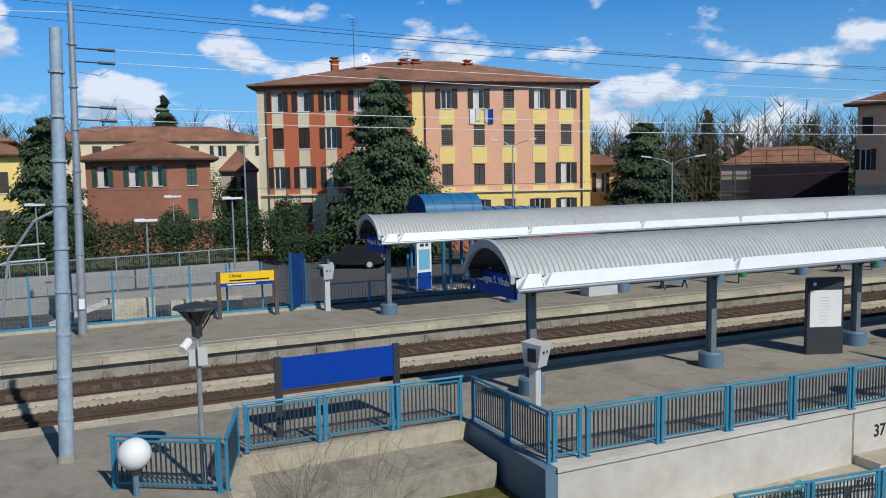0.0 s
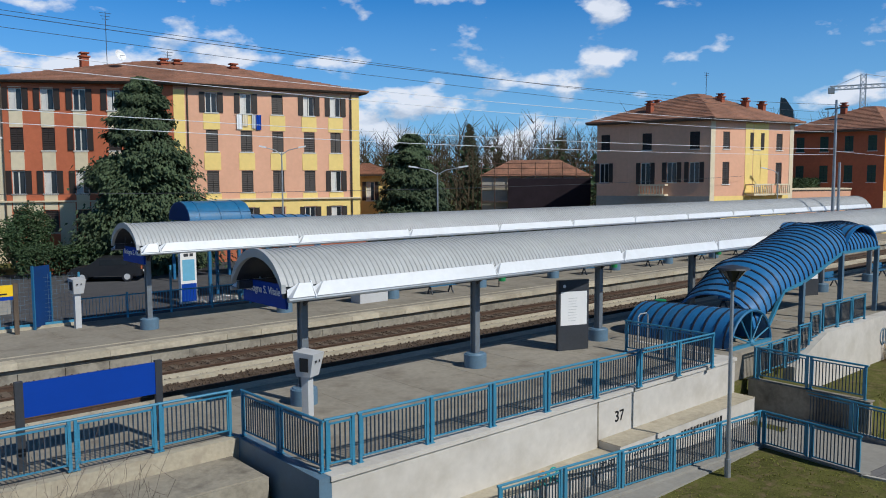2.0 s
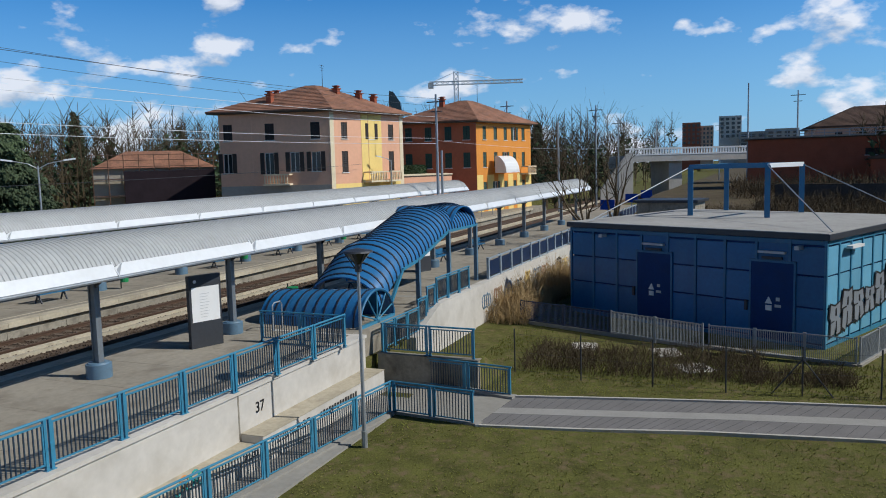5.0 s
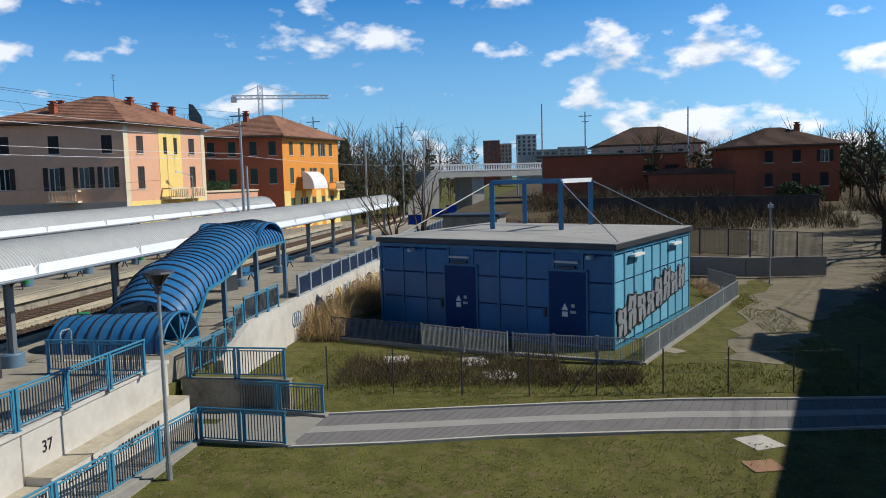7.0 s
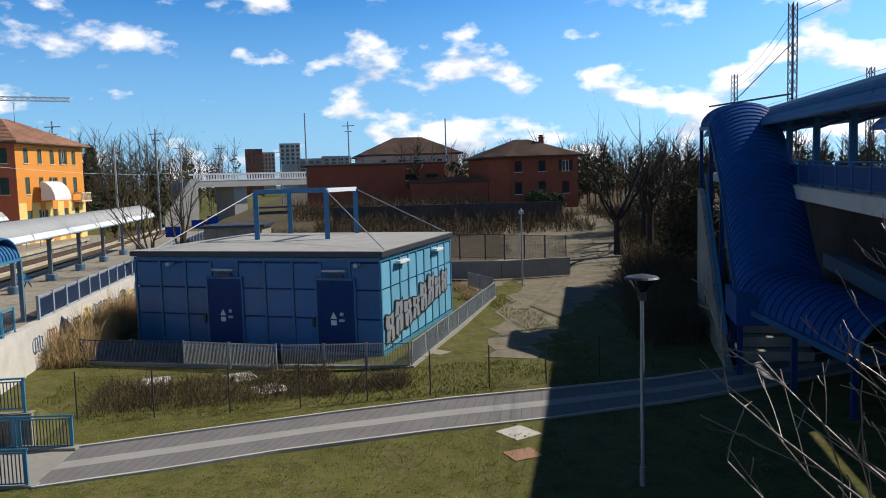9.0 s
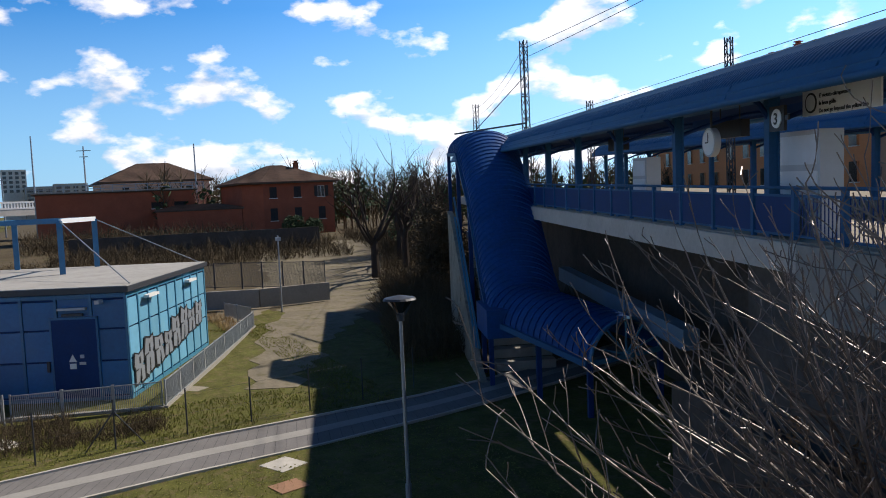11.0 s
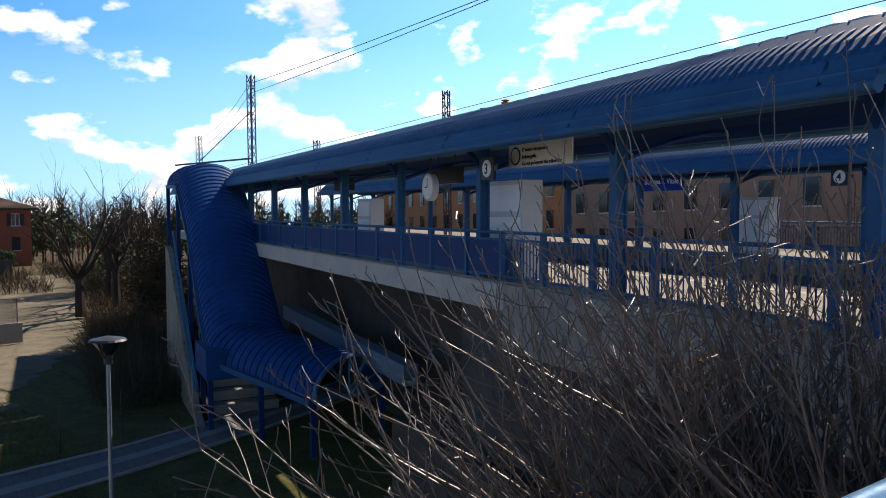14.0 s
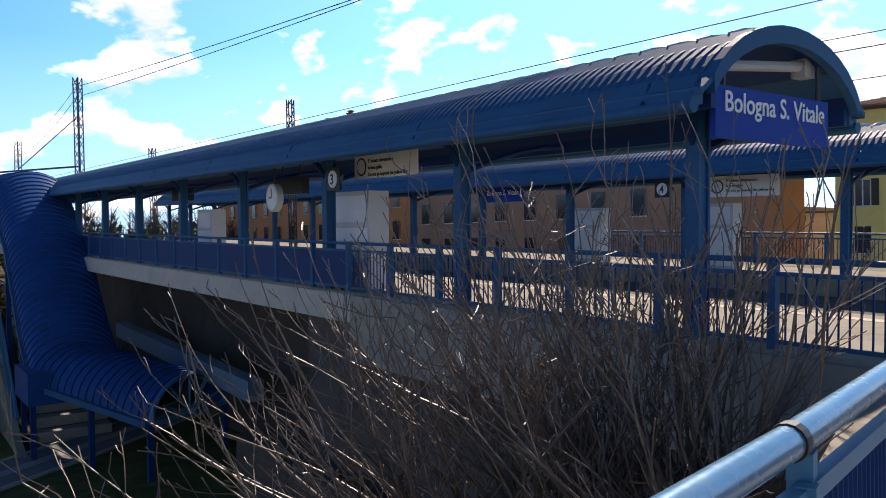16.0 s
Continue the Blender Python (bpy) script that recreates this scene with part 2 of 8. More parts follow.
CEDAR = mat("cedar_needles", (0.052, 0.078, 0.034), 0.85, 0, 2.5, 0.7, 0.4)
LEAF = mat("evergreen_leaves", (0.035, 0.065, 0.022), 0.8, 0, 5, 0.6, 0.4)
BRAMBLE = mat("bramble", (0.085, 0.065, 0.040), 0.95, 0, 6, 0.5, 0.4)
DRY_LEAF = mat("dry_leaves", (0.20, 0.12, 0.06), 0.8, 0, 20, 0.4, 0.2)
REED = mat("dry_reeds", (0.42, 0.30, 0.15), 0.95, 0, 8, 0.3)
GRASS_BLADE = mat("grass_blades", (0.19, 0.20, 0.05), 0.9, 0, 5, 0.6, 0.0, 0.7, (0.22, 0.175, 0.09))
YELLOW = mat("yellow_enamel", (0.85, 0.55, 0.01), 0.4, 0, 6, 0.06)
BLACK = mat("black_paint", (0.012, 0.012, 0.014), 0.5)
WHITE = mat("white_paint", (0.78, 0.78, 0.77), 0.5, 0, 6, 0.05)
GREY_BOX = mat("grey_enamel", (0.50, 0.51, 0.52), 0.5, 0, 8, 0.08)
TEAL = mat("teal_spray", (0.02, 0.35, 0.33), 0.6)
GREEN_BIN = mat("green_plastic", (0.02, 0.25, 0.08), 0.5)
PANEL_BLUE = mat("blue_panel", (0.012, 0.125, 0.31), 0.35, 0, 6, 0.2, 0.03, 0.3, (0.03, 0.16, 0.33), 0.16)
# paler for the plant room's sunlit end wall; also the totem's map colour
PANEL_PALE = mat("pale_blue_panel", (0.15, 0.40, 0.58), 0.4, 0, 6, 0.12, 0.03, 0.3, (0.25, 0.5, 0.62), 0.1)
GLOBE = mat("opal_globe", (0.80, 0.80, 0.80), 0.25, 0, 4, 0.03, 0.0)
NETTING = mat("dark_netting", (0.03, 0.022, 0.028), 0.9, 0, 12, 0.3)
RUSTY = mat("rusty_scaffold", (0.16, 0.09, 0.06), 0.7, 0.3, 20, 0.3)


# ---- builders ----
class Mesh:
    """Collects faces; every piece has real thickness."""

    def __init__(self):
        self.v, self.f = [], []

    def add(self, verts, faces):
        n = len(self.v)
        self.v += [tuple(p) for p in verts]
        self.f += [tuple(n + i for i in f) for f in faces]
        return self

    def box(self, x0, x1, y0, y1, z0, z1, m=None):
        vs = [Vector((x, y, z)) for z in (z0, z1) for y in (y0, y1) for x in (x0, x1)]
        if m:
            vs = [m @ p for p in vs]
        return self.add(vs, [(0, 2, 3, 1), (4, 5, 7, 6), (0, 1, 5, 4), (2, 6, 7, 3), (0, 4, 6, 2), (1, 3, 7, 5)])

    def bar(self, a, b, w, h=None):
        """A square bar from a to b."""
        a, b = Vector(a), Vector(b)
        h = h or w
        d = (b - a).normalized()
        s = d.cross(Vector((0, 0, 1))) if abs(d.z) < 0.95 else d.cross(Vector((0, 1, 0)))
        s.normalize()
        u = s.cross(d)
        vs = [p + s * (w / 2) * i + u * (h / 2) * j for p in (a, b) for i, j in ((-1, -1), (1, -1), (1, 1), (-1, 1))]
        return self.add(vs, [(3, 2, 1, 0), (4, 5, 6, 7), (0, 1, 5, 4), (1, 2, 6, 5), (2, 3, 7, 6), (3, 0, 4, 7)])

    def rod(self, a, b, r0, r1=None, n=10):
        a, b = Vector(a), Vector(b)
        r1 = r0 if r1 is None else r1
        d = (b - a).normalized()
        s = (d.cross(Vector((0, 0, 1))) if abs(d.z) < 0.95 else d.cross(Vector((0, 1, 0)))).normalized()
        u = s.cross(d)
        vs = [p + (s * math.cos(k * math.tau / n) + u * math.sin(k * math.tau / n)) * r for p, r in ((a, r0), (b, r1)) for k in range(n)]
        return self.add(vs, [(k, (k + 1) % n, n + (k + 1) % n, n + k) for k in range(n)] + [tuple(range(n))[::-1], tuple(range(n, 2 * n))])

    def pipe(self, pts, radii, n=6):
        """A bent round pipe or limb."""
        pts = [Vector(p) for p in pts]
        if not isinstance(radii, (list, tuple)):
            radii = [radii] * len(pts)
        vs = []
        for i, p in enumerate(pts):
            d = (pts[min(i + 1, len(pts) - 1)] - pts[max(i - 1, 0)]).normalized()
            s = (d.cross(Vector((0, 0, 1))) if abs(d.z) < 0.95 else d.cross(Vector((0, 1, 0)))).normalized()
            u = s.cross(d)
            vs += [p + (s * math.cos(k * math.tau / n) + u * math.sin(k * math.tau / n)) * radii[i] for k in range(n)]
        fs = [(i * n + k, i * n + (k + 1) % n, (i + 1) * n + (k + 1) % n, (i + 1) * n + k) for i in range(len(pts) - 1) for k in range(n)]
        return self.add(vs, fs + [tuple(range(n))[::-1], tuple(range(len(vs) - n, len(vs)))])

    def prism(self, poly, z0, z1):
        n = len(poly)
        vs = [(x, y, z0) for x, y in poly] + [(x, y, z1) for x, y in poly]
        return self.add(vs, [(k, (k + 1) % n, n + (k + 1) % n, n + k) for k in range(n)] + [tuple(range(n))[::-1], tuple(range(n, 2 * n))])

    def loft(self, rings, closed=True, caps=True):
        """Rings of equal count joined in turn."""
        n = len(rings[0])
        vs = [p for ring in rings for p in ring]
        last = n if closed else n - 1
        fs = [(i * n + k, i * n + (k + 1) % n, (i + 1) * n + (k + 1) % n, (i + 1) * n + k) for i in range(len(rings) - 1) for k in range(last)]
        if caps and closed:
            fs += [tuple(range(n))[::-1], tuple(range(len(vs) - n, len(vs)))]
        return self.add(vs, fs)

    def ball(self, c, r, nu=14, nv=8, squash=1.0):
        c = Vector(c)
        rings = []
        for j in range(1, nv):
            a = math.pi * j / nv
            rings.append([c + Vector((r * math.sin(a) * math.cos(k * math.tau / nu), r * math.sin(a) * math.sin(k * math.tau / nu), -r * squash * math.cos(a))) for k in range(nu)])
        return self.loft(rings)

    def data(self, name):
        me = bpy.data.meshes.new(name)
        me.from_pydata(self.v, [], self.f)
        me.validate()
        bm = bmesh.new()
        bm.from_mesh(me)
        bmesh.ops.recalc_face_normals(bm, faces=bm.faces)
        bm.to_mesh(me)
        bm.free()
        return me


def part(name, mesh, material, parent=None, label="", smooth=False):
    me = mesh.data(name) if isinstance(mesh, Mesh) else mesh
    if not me.materials:
        me.materials.append(material)
    if smooth:
        me.shade_smooth()
        me.set_sharp_from_angle(angle=radians(40))
    ob = new(name, me)
    if parent:
        ob.parent = parent
    return tagged(ob, label)


def thing(name, label, category, m=None, group="", kind=""):
    ob = new(name)
    ob.empty_display_size = 0.2
    if m is not None:
        ob.matrix_basis = m
    return tagged(ob, label, category, group, kind)


def structure(name, mesh, material, label, category):
    return tagged(part(name, mesh, material, None), label, category, "", "structure")


def text_mesh(words, size):
    cu = bpy.data.curves.new("writing", "FONT")
    cu.body, cu.size, cu.extrude = words, size, 0.004
    cu.offset = size * 0.012
    ob = new("writing", cu)
    bpy.context.view_layer.update()
    me = bpy.data.meshes.new_from_object(ob.evaluated_get(bpy.context.evaluated_depsgraph_get()))
    bpy.data.objects.remove(ob)
    return me


GROUND = -2.0


# ---- ground ----
def ground_height(x, y):
    """Sunken meadow south of the tracks, level street to the north, rising slowly to the east."""
    if y > 13.4:
        return -0.95 if y < 35.6 else -0.12
    rise = min(max((x - 62) / 45, 0), 1)
    rise = rise * rise * (3 - 2 * rise)
    return GROUND + 3.6 * rise + 0.10 * noise.noise(Vector((x * 0.11, y * 0.11, 0)))


gx = [-900, -300, -120, -60, -40] + [-30 + 2.0 * i for i in range(80)] + [140, 180, 260, 500, 900, 2400]
gy = [-2400, -900, -400, -200, -120, -80, -60] + [-50 + 2.0 * i for i in range(31)] + [13.38, 13.42, 20, 30, 35.58, 35.62, 45, 60, 90, 140, 300, 900, 2400]
g = Mesh()
g.add([(x, y, ground_height(x, y)) for y in gy for x in gx], [(j * len(gx) + i, j * len(gx) + i + 1, (j + 1) * len(gx) + i + 1, (j + 1) * len(gx) + i) for j in range(len(gy) - 1) for i in range(len(gx) - 1)])
gr_ob = structure("ground", g, GRASS, "patchy winter grass and bare earth", "ground")
gr_ob.data.materials.append(EARTH)
for poly in gr_ob.data.polygons:
    c = poly.center
    if c.y < 13 and (c.x > 56 + 4 * noise.noise(c * 0.2) or (c.y < -17 and c.x > 30)):
        poly.material_index = 1

g = Mesh().box(-60, 160, 21.0, 29.3, -1.0, -0.72)
structure("track_bed", g, BALLAST, "brown stone ballast under two railway tracks", "ground")
g = Mesh().box(-60, 160, 35.7, 58, -0.3, -0.06)
structure("road", g, ASPHALT, "grey asphalt street beyond the station fence", "road")

# ballast stones along the nearest stretch
rnd = random.Random(5)
g = Mesh()
for i in range(11000):
    x, y = rnd.uniform(-6, 40), rnd.uniform(21.6, 29.1)
    r = rnd.uniform(0.02, 0.042)
    m = pose(x, y, -0.70, rnd.uniform(0, 90), rnd.uniform(0, 90), rnd.uniform(0, 90))
    g.box(-r, r, -r * 0.8, r * 0.8, -r * 0.7, r * 0.7, m)
tagged(part("ballast_stones", g, BALLAST), "loose brown ballast stones between the rails", "ballast", "", "stuff")

# tracks
RAIL_SECTION = [(-0.07, 0), (0.07, 0), (0.07, 0.02), (0.012, 0.035), (0.012, 0.125), (0.036, 0.135), (0.036, 0.165), (0.028, 0.172), (-0.028, 0.172), (-0.036, 0.165), (-0.036, 0.135), (-0.012, 0.125), (-0.012, 0.035), (-0.07, 0.02)]
for yc in (23.2, 27.35):
    tr = thing("railway_track", "rusty rails on concrete sleepers in brown ballast", "track", pose(0, yc, -0.72), "tracks")
    for s in (-0.75, 0.75):
        r = Mesh().loft([[(x, s + a, b) for a, b in RAIL_SECTION] for x in (-60, 160)])
        part("rail", r, RUST, tr)
    sl = Mesh().box(-0.13, 0.13, -1.25, 1.25, -0.1, 0.025).data("sleeper")
    for i in range(-14, 120):
        part("sleeper", sl, SLEEPER, tr).location = (i * 0.62, 0, 0)
# pale cable ducts beside the far track
for yy in (25.55, 26.2):
    structure("cable_duct", Mesh().box(-60, 160, yy - 0.1, yy + 0.1, -0.75, -0.58), COPING, "pale concrete cable duct lid along the track", "duct")

# ---- platforms ----
pa = structure("platform_near", Mesh().box(8.5, 110, 13.55, 20.75, -1.2, 0.0), PAVING, "grey paved railway platform with worn concrete", "platform")
structure("platform_west", Mesh().prism([(-60, 13.8), (2.2, 13.8), (2.2, 17.0), (8.5, 17.0), (8.5, 20.75), (-60, 20.75)], -1.2, 0.0), PAVING, "grey paved end of the railway platform", "platform")
pb = structure("platform_far", Mesh().box(-60, 110, 29.45, 35.6, -1.2, 0.0), PAVING, "grey paved far railway platform", "platform")
for owner, y0, y1 in ((pa, 20.75, 21.35), (pb, 28.85, 29.45)):
    stone = Mesh().box(-0.745, 0.745, y0, y1, -0.22, 0.012).data("coping_stone")
    for i in range(78):
        part("coping_stone", stone, COPING, owner).location = (-14 + 1.5 * i, 0, 0)
    face = structure("platform_face", Mesh().box(-60, 110, y0 + 0.2, y1 - 0.2, -0.9, -0.2), OLD_CONCRETE, "stained concrete platform edge wall", "wall")
    block = Mesh().box(-0.74, 0.74, y0 + 0.12, y1 - 0.12, -0.95, -0.42).data("face_block")
    for i in range(78):
        part("face_block", block, OLD_CONCRETE, face).location = (-14 + 1.5 * i, 0, 0)
# worn yellow line and paving joints
structure("platform_line", Mesh().box(8.6, 100, 20.2, 20.34, 0.0, 0.005), COPING, "worn pale safety line", "line")
structure("platform_line", Mesh().box(-40, 100, 29.9, 30.04, 0.0, 0.005), COPING, "worn pale safety line", "line")
for i in range(40):
    x = 9.4 + 2.4 * i
    structure("paving_joint", Mesh().box(x, x + 0.02, 13.7, 20.7, 0.0, 0.004), OLD_CONCRETE, "dark joint in the platform paving", "joint")
    structure("paving_joint", Mesh().box(x - 20, x - 19.98, 29.5, 35.5, 0.0, 0.004), OLD_CONCRETE, "dark joint in the platform paving", "joint")

# white retaining wall below the near platform, with its lower step
g = Mesh().box(8.5, 24.6, 13.25, 13.55, -2.4, -0.08).box(8.5, 17.2, 12.55, 13.25, -2.4, -1.42).box(17.23, 24.6, 12.52, 13.25, -2.4, -1.2).box(8.46, 24.65, 13.2, 13.75, -0.08, 0.03)
wall = structure("wall_south", g, WHITE_WALL, "white rendered retaining wall with a coping and graffiti", "wall")
structure("wall_ledge", Mesh().box(8.5, 17.2, 12.53, 13.25, -1.42, -1.40).box(17.24, 24.6, 12.5, 13.25, -1.2, -1.18), COPING, "weathered ledge along the white wall", "ledge")
structure("wall_joint", Mesh().box(17.17, 17.23, 13.243, 13.26, -2.0, -0.08), OLD_CONCRETE, "dark joint in the white wall", "joint")
# white wall in shade: the shade is put into its grey-blue colour
g = Mesh().box(8.2, 8.5, 13.25, 17.0, -2.4, 0.02)
structure("wall_ramp_side", g, GREY_BLUE, "white side wall of the underpass ramp, grey-blue to stand in for shade", "wall")
g = Mesh().box(2.7, 8.2, 16.75, 17.0, -2.4, 0.02).box(2.2, 2.7, 14.9, 17.0, -2.4, 0.01)
structure("wall_ramp_back", g, COPING, "weathered cream concrete wall beside the ramp", "wall")
g = Mesh().box(2.72, 8.0, 15.12, 16.75, -0.8, -0.37).box(2.72, 8.05, 15.06, 15.3, -0.98, -0.40)
structure("ramp_slab", g, OLD_CONCRETE, "weathered concrete slab over the underpass ramp", "slab")
g = Mesh().box(9.5, 24.0, 11.0, 12.5, -3.2, -1.95)
structure("ramp_floor", g, CONCRETE, "concrete ramp between wall and railing", "ramp")
g = Mesh().box(35.6, 100, 13.1, 13.55, -2.4, 0.03)
structure("wall_east", g, WHITE_WALL, "white platform wall covered with faded graffiti", "wall")
g = Mesh()
g.add([(28.5, 13.0, -2.4), (28.5, 13.0, -0.9), (31.2, 13.0, 0.05), (35.6, 13.0, 0.05), (35.6, 13.0, -2.4),
       (28.5, 13.5, -2.4), (28.5, 13.5, -0.9), (31.2, 13.5, 0.05), (35.6, 13.5, 0.05), (35.6, 13.5, -2.4)],
      [(0, 1, 2, 3, 4), (9, 8, 7, 6, 5), (0, 5, 6, 1), (1, 6, 7, 2), (2, 7, 8, 3), (3, 8, 9, 4), (0, 4, 9, 5)])
structure("wall_stair", g, WHITE_WALL, "white sloping parapet wall of the stairs", "wall")


# ---- railings ----
def railing_panel(length, post_h=1.08, group="platform railings"):
    """One panel between two twin posts, at the origin along x."""
    ob = thing("railing_panel", "blue painted steel railing panel with thin upright bars", "railing", None, group)
    for x in (0.04, length - 0.04):
        part("post", Mesh().box(x - 0.035, x + 0.035, -0.03, 0.03, 0, post_h).box(x - 0.06, x + 0.06, -0.06, 0.06, 0, 0.02), BLUE_LIGHT, ob)
    part("handrail", Mesh().rod((-0.03, 0, post_h), (length + 0.03, 0, post_h), 0.032, None, 8), BLUE_LIGHT, ob, "", True)
    f = Mesh()
    f.bar((0.1, 0, 0.14), (length - 0.1, 0, 0.14), 0.035, 0.035).bar((0.1, 0, post_h - 0.1), (length - 0.1, 0, post_h - 0.1), 0.035, 0.035)
    f.bar((0.1, 0, 0.12), (0.1, 0, post_h - 0.08), 0.035).bar((length - 0.1, 0, 0.12), (length - 0.1, 0, post_h - 0.08), 0.035)
    part("panel_frame", f, BLUE_LIGHT, ob)
    bar = Mesh().box(-0.013, 0.013, -0.012, 0.012, 0.15, post_h - 0.11).data("bar")
    n = max(3, int((length - 0.2) / 0.1))
    for i in range(1, n):
        part("bar", bar, BAR_DARK, ob).location = (0.1 + (length - 0.2) * i / n, 0, 0)
    return ob


PANELS = {}


def railing(a, b, count, za=0.0, zb=None):
    """Panels from a to b; sloping runs step down panel by panel."""
    zb = za if zb is None else zb
    a, b = Vector(a), Vector(b)
    d = (b - a) / count
    key = round(d.length - 0.05, 2)
    ang = math.degrees(math.atan2(d.y, d.x))
    for i in range(count):
        p = a + d * i
        m = pose(p.x, p.y, za + (zb - za) * (i + 0.5) / count, 0, 0, ang)
        if key in PANELS:
            copy_thing(PANELS[key], m)
        else:
            PANELS[key] = railing_panel(key)
            PANELS[key].matrix_basis = m


railing((9.35, 13.5), (22.9, 13.05), 7, 0.03)
railing((8.55, 13.55), (9.3, 13.5), 1, 0.03)
railing((8.45, 13.5), (8.35, 16.9), 2, 0.03)
railing((2.9, 17.1), (8.2, 17.0), 3, 0.03)
railing((2.75, 17.0), (2.2, 15.1), 1, 0.0)
railing((0.2, 16.3), (2.15, 15.1), 1, 0.0)
railing((22.75, 13.0), (22.85, 16.5), 2, 0.0)
railing((12.3, 12.25), (22.35, 11.15), 5, -1.98)
railing((22.35, 11.1), (22.05, 8.15), 2, -1.98)
railing((25.6, 11.4), (25.1, 7.9), 2, -1.98)
railing((25.75, 13.15), (29.2, 13.15), 3, -0.85)
railing((25.75, 13.05), (25.65, 9.4), 2, -0.85)
railing((31.3, 13.25), (35.5, 13.25), 3, 0.05)
railing((29.3, 13.25), (31.2, 13.25), 2, -0.75, 0.0)
structure("fence_kerb", Mesh().bar((12.0, 12.2, -2.0), (22.45, 11.12, -2.0), 0.3, 0.22).bar((22.45, 11.1, -2.0), (22.1, 8.0, -2.0), 0.3, 0.22).bar((25.7, 11.4, -2.0), (25.0, 7.8, -2.0), 0.35, 0.3), CONCRETE, "concrete kerb under the blue railing", "kerb")


# ---- canopies ----
def arc(y0, y1, z0, rise, n=12):
    """Points of a flat arch across y."""
    c, h = (y0 + y1) / 2, (y1 - y0) / 2
    a0 = radians(24)
    angles = [a0 + (math.pi - 2 * a0) * k / n for k in range(n + 1)]
    return [(c - h * math.cos(a) / math.cos(a0), z0 + rise * (math.sin(a) - math.sin(a0)) / (1 - math.sin(a0))) for a in angles]


def canopy(name, x0, x1, y0, y1, z0, rise, first, step, col_y, label, roof=ZINC, edge=WHITE_METAL, post=POST_STEEL, beam=DARK_STEEL, drum=True, base_z=0.0, m=None):
    ob = thing(name, label, "canopy", m, "station canopies")
    # corrugated arched sheet
    wave = 0.16
    n = int((x1 - x0) / wave)
    rings = []
    prof = arc(y0, y1, z0, rise, 14)
    yc, hw = (y0 + y1) / 2, (y1 - y0) / 2
    for i in range(n * 4):
        x, lift = x0 + (i // 4 + (0.0, 0.42, 0.56, 0.88)[i % 4]) * wave, (0.0, 0.0, 0.032, 0.032)[i % 4]
        rings.append([(x, y + lift * (y - yc) / hw, z + lift * (1 - abs(y - yc) / hw)) for y, z in prof])
    part("roof_sheet", Mesh().loft(rings, False), roof, ob)
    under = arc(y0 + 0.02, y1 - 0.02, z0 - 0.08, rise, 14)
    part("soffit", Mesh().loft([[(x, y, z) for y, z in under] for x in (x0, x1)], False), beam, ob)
    # end rim
    for x in (x0 - 0.12, x1):
        rim = [(x, y, z + dz) for dz, row in ((0.06, prof), (-0.16, prof[::-1])) for y, z in row]
        part("end_rim", Mesh().loft([rim, [(p[0] + 0.12, p[1], p[2]) for p in rim]]), edge if edge is not WHITE_METAL else ZINC, ob)
    # gutters in lengths with triangular brackets
    length = step
    for side, ys in ((-1, y0), (1, y1)):
        x, k = x0, 0
        while x < x1 - 0.2:
            xe = min(x + (0.7 if k == 0 else length), x1)
            sec = [(0.05, 0.07), (0.09, 0.07), (0.27, -0.25), (0.22, -0.29), (0.02, -0.27), (0.0, -0.08)]
            r = [[(xx + (slant if dz > 0 else 0.0), ys + side * dy, z0 + dz) for dy, dz in sec] for xx, slant in ((x + 0.03, 0.30 if drum else 0.0), (xe - 0.03, 0.0))]
            part("gutter", Mesh().loft(r), edge, ob)
            t = [(xe - 0.012, ys + side * 0.02, z0 + 0.12), (xe - 0.012, ys + side * 0.30, z0 - 0.27), (xe - 0.012, ys - side * 0.1, z0 - 0.1)]
            if drum:
                part("bracket", Mesh().loft([t, [(p[0] + 0.03, p[1], p[2]) for p in t]]), edge, ob)
            x, k = xe, k + 1
    if drum:
        for side, ys in ((-1, y0), (1, y1)):
            part("gutter_rim", Mesh().rod((x0 - 0.05, ys + side * 0.2, z0 - 0.31), (x1, ys + side * 0.2, z0 - 0.31), 0.06, 0.06, 8), GALV, ob, "", True)
    if not drum:
        # standing seams on the sheet, and a round gutter pipe below the sloped fascia
        # seams are zinc-pale along the crest to paint in the sun's glint
        seam = Mesh().loft([[(dx, y, z + dz) for dx, dz in ((-0.012, 0.0), (-0.012, 0.1), (0.012, 0.1), (0.012, 0.0))] for y, z in prof[4:11]]).data("seam")
        for i in range(int((x1 - x0) / 0.45)):
            part("seam", seam, ZINC, ob).location = (x0 + 0.25 + 0.45 * i, 0, 0)
        # sloped fascia boards between the sheet and the gutter
        for side, ys, k in ((-1, y0, 4), (1, y1, 10)):
            yk, zk = prof[k]
            sec = [(yk, zk + 0.08), (ys + side * 0.2, z0 - 0.1), (ys + side * 0.2, z0 - 0.18), (yk, zk)]
            part("fascia", Mesh().loft([[(xx, a, b) for a, b in sec] for xx in (x0 - 0.1, x1)]), edge, ob)
        for side, ys in ((-1, y0), (1, y1)):
            part("gutter_pipe", Mesh().rod((x0, ys + side * 0.22, z0 - 0.3), (x1, ys + side * 0.22, z0 - 0.3), 0.085, 0.085, 10), edge, ob, "", True)
    # long beams, then posts with curved arms
    for ys in (y0 + 0.15, y1 - 0.15):
        part("eaves_beam", Mesh().box(x0, x1, ys - 0.05, ys + 0.05, z0 - 0.30, z0 - 0.08), beam, ob)
    x = first
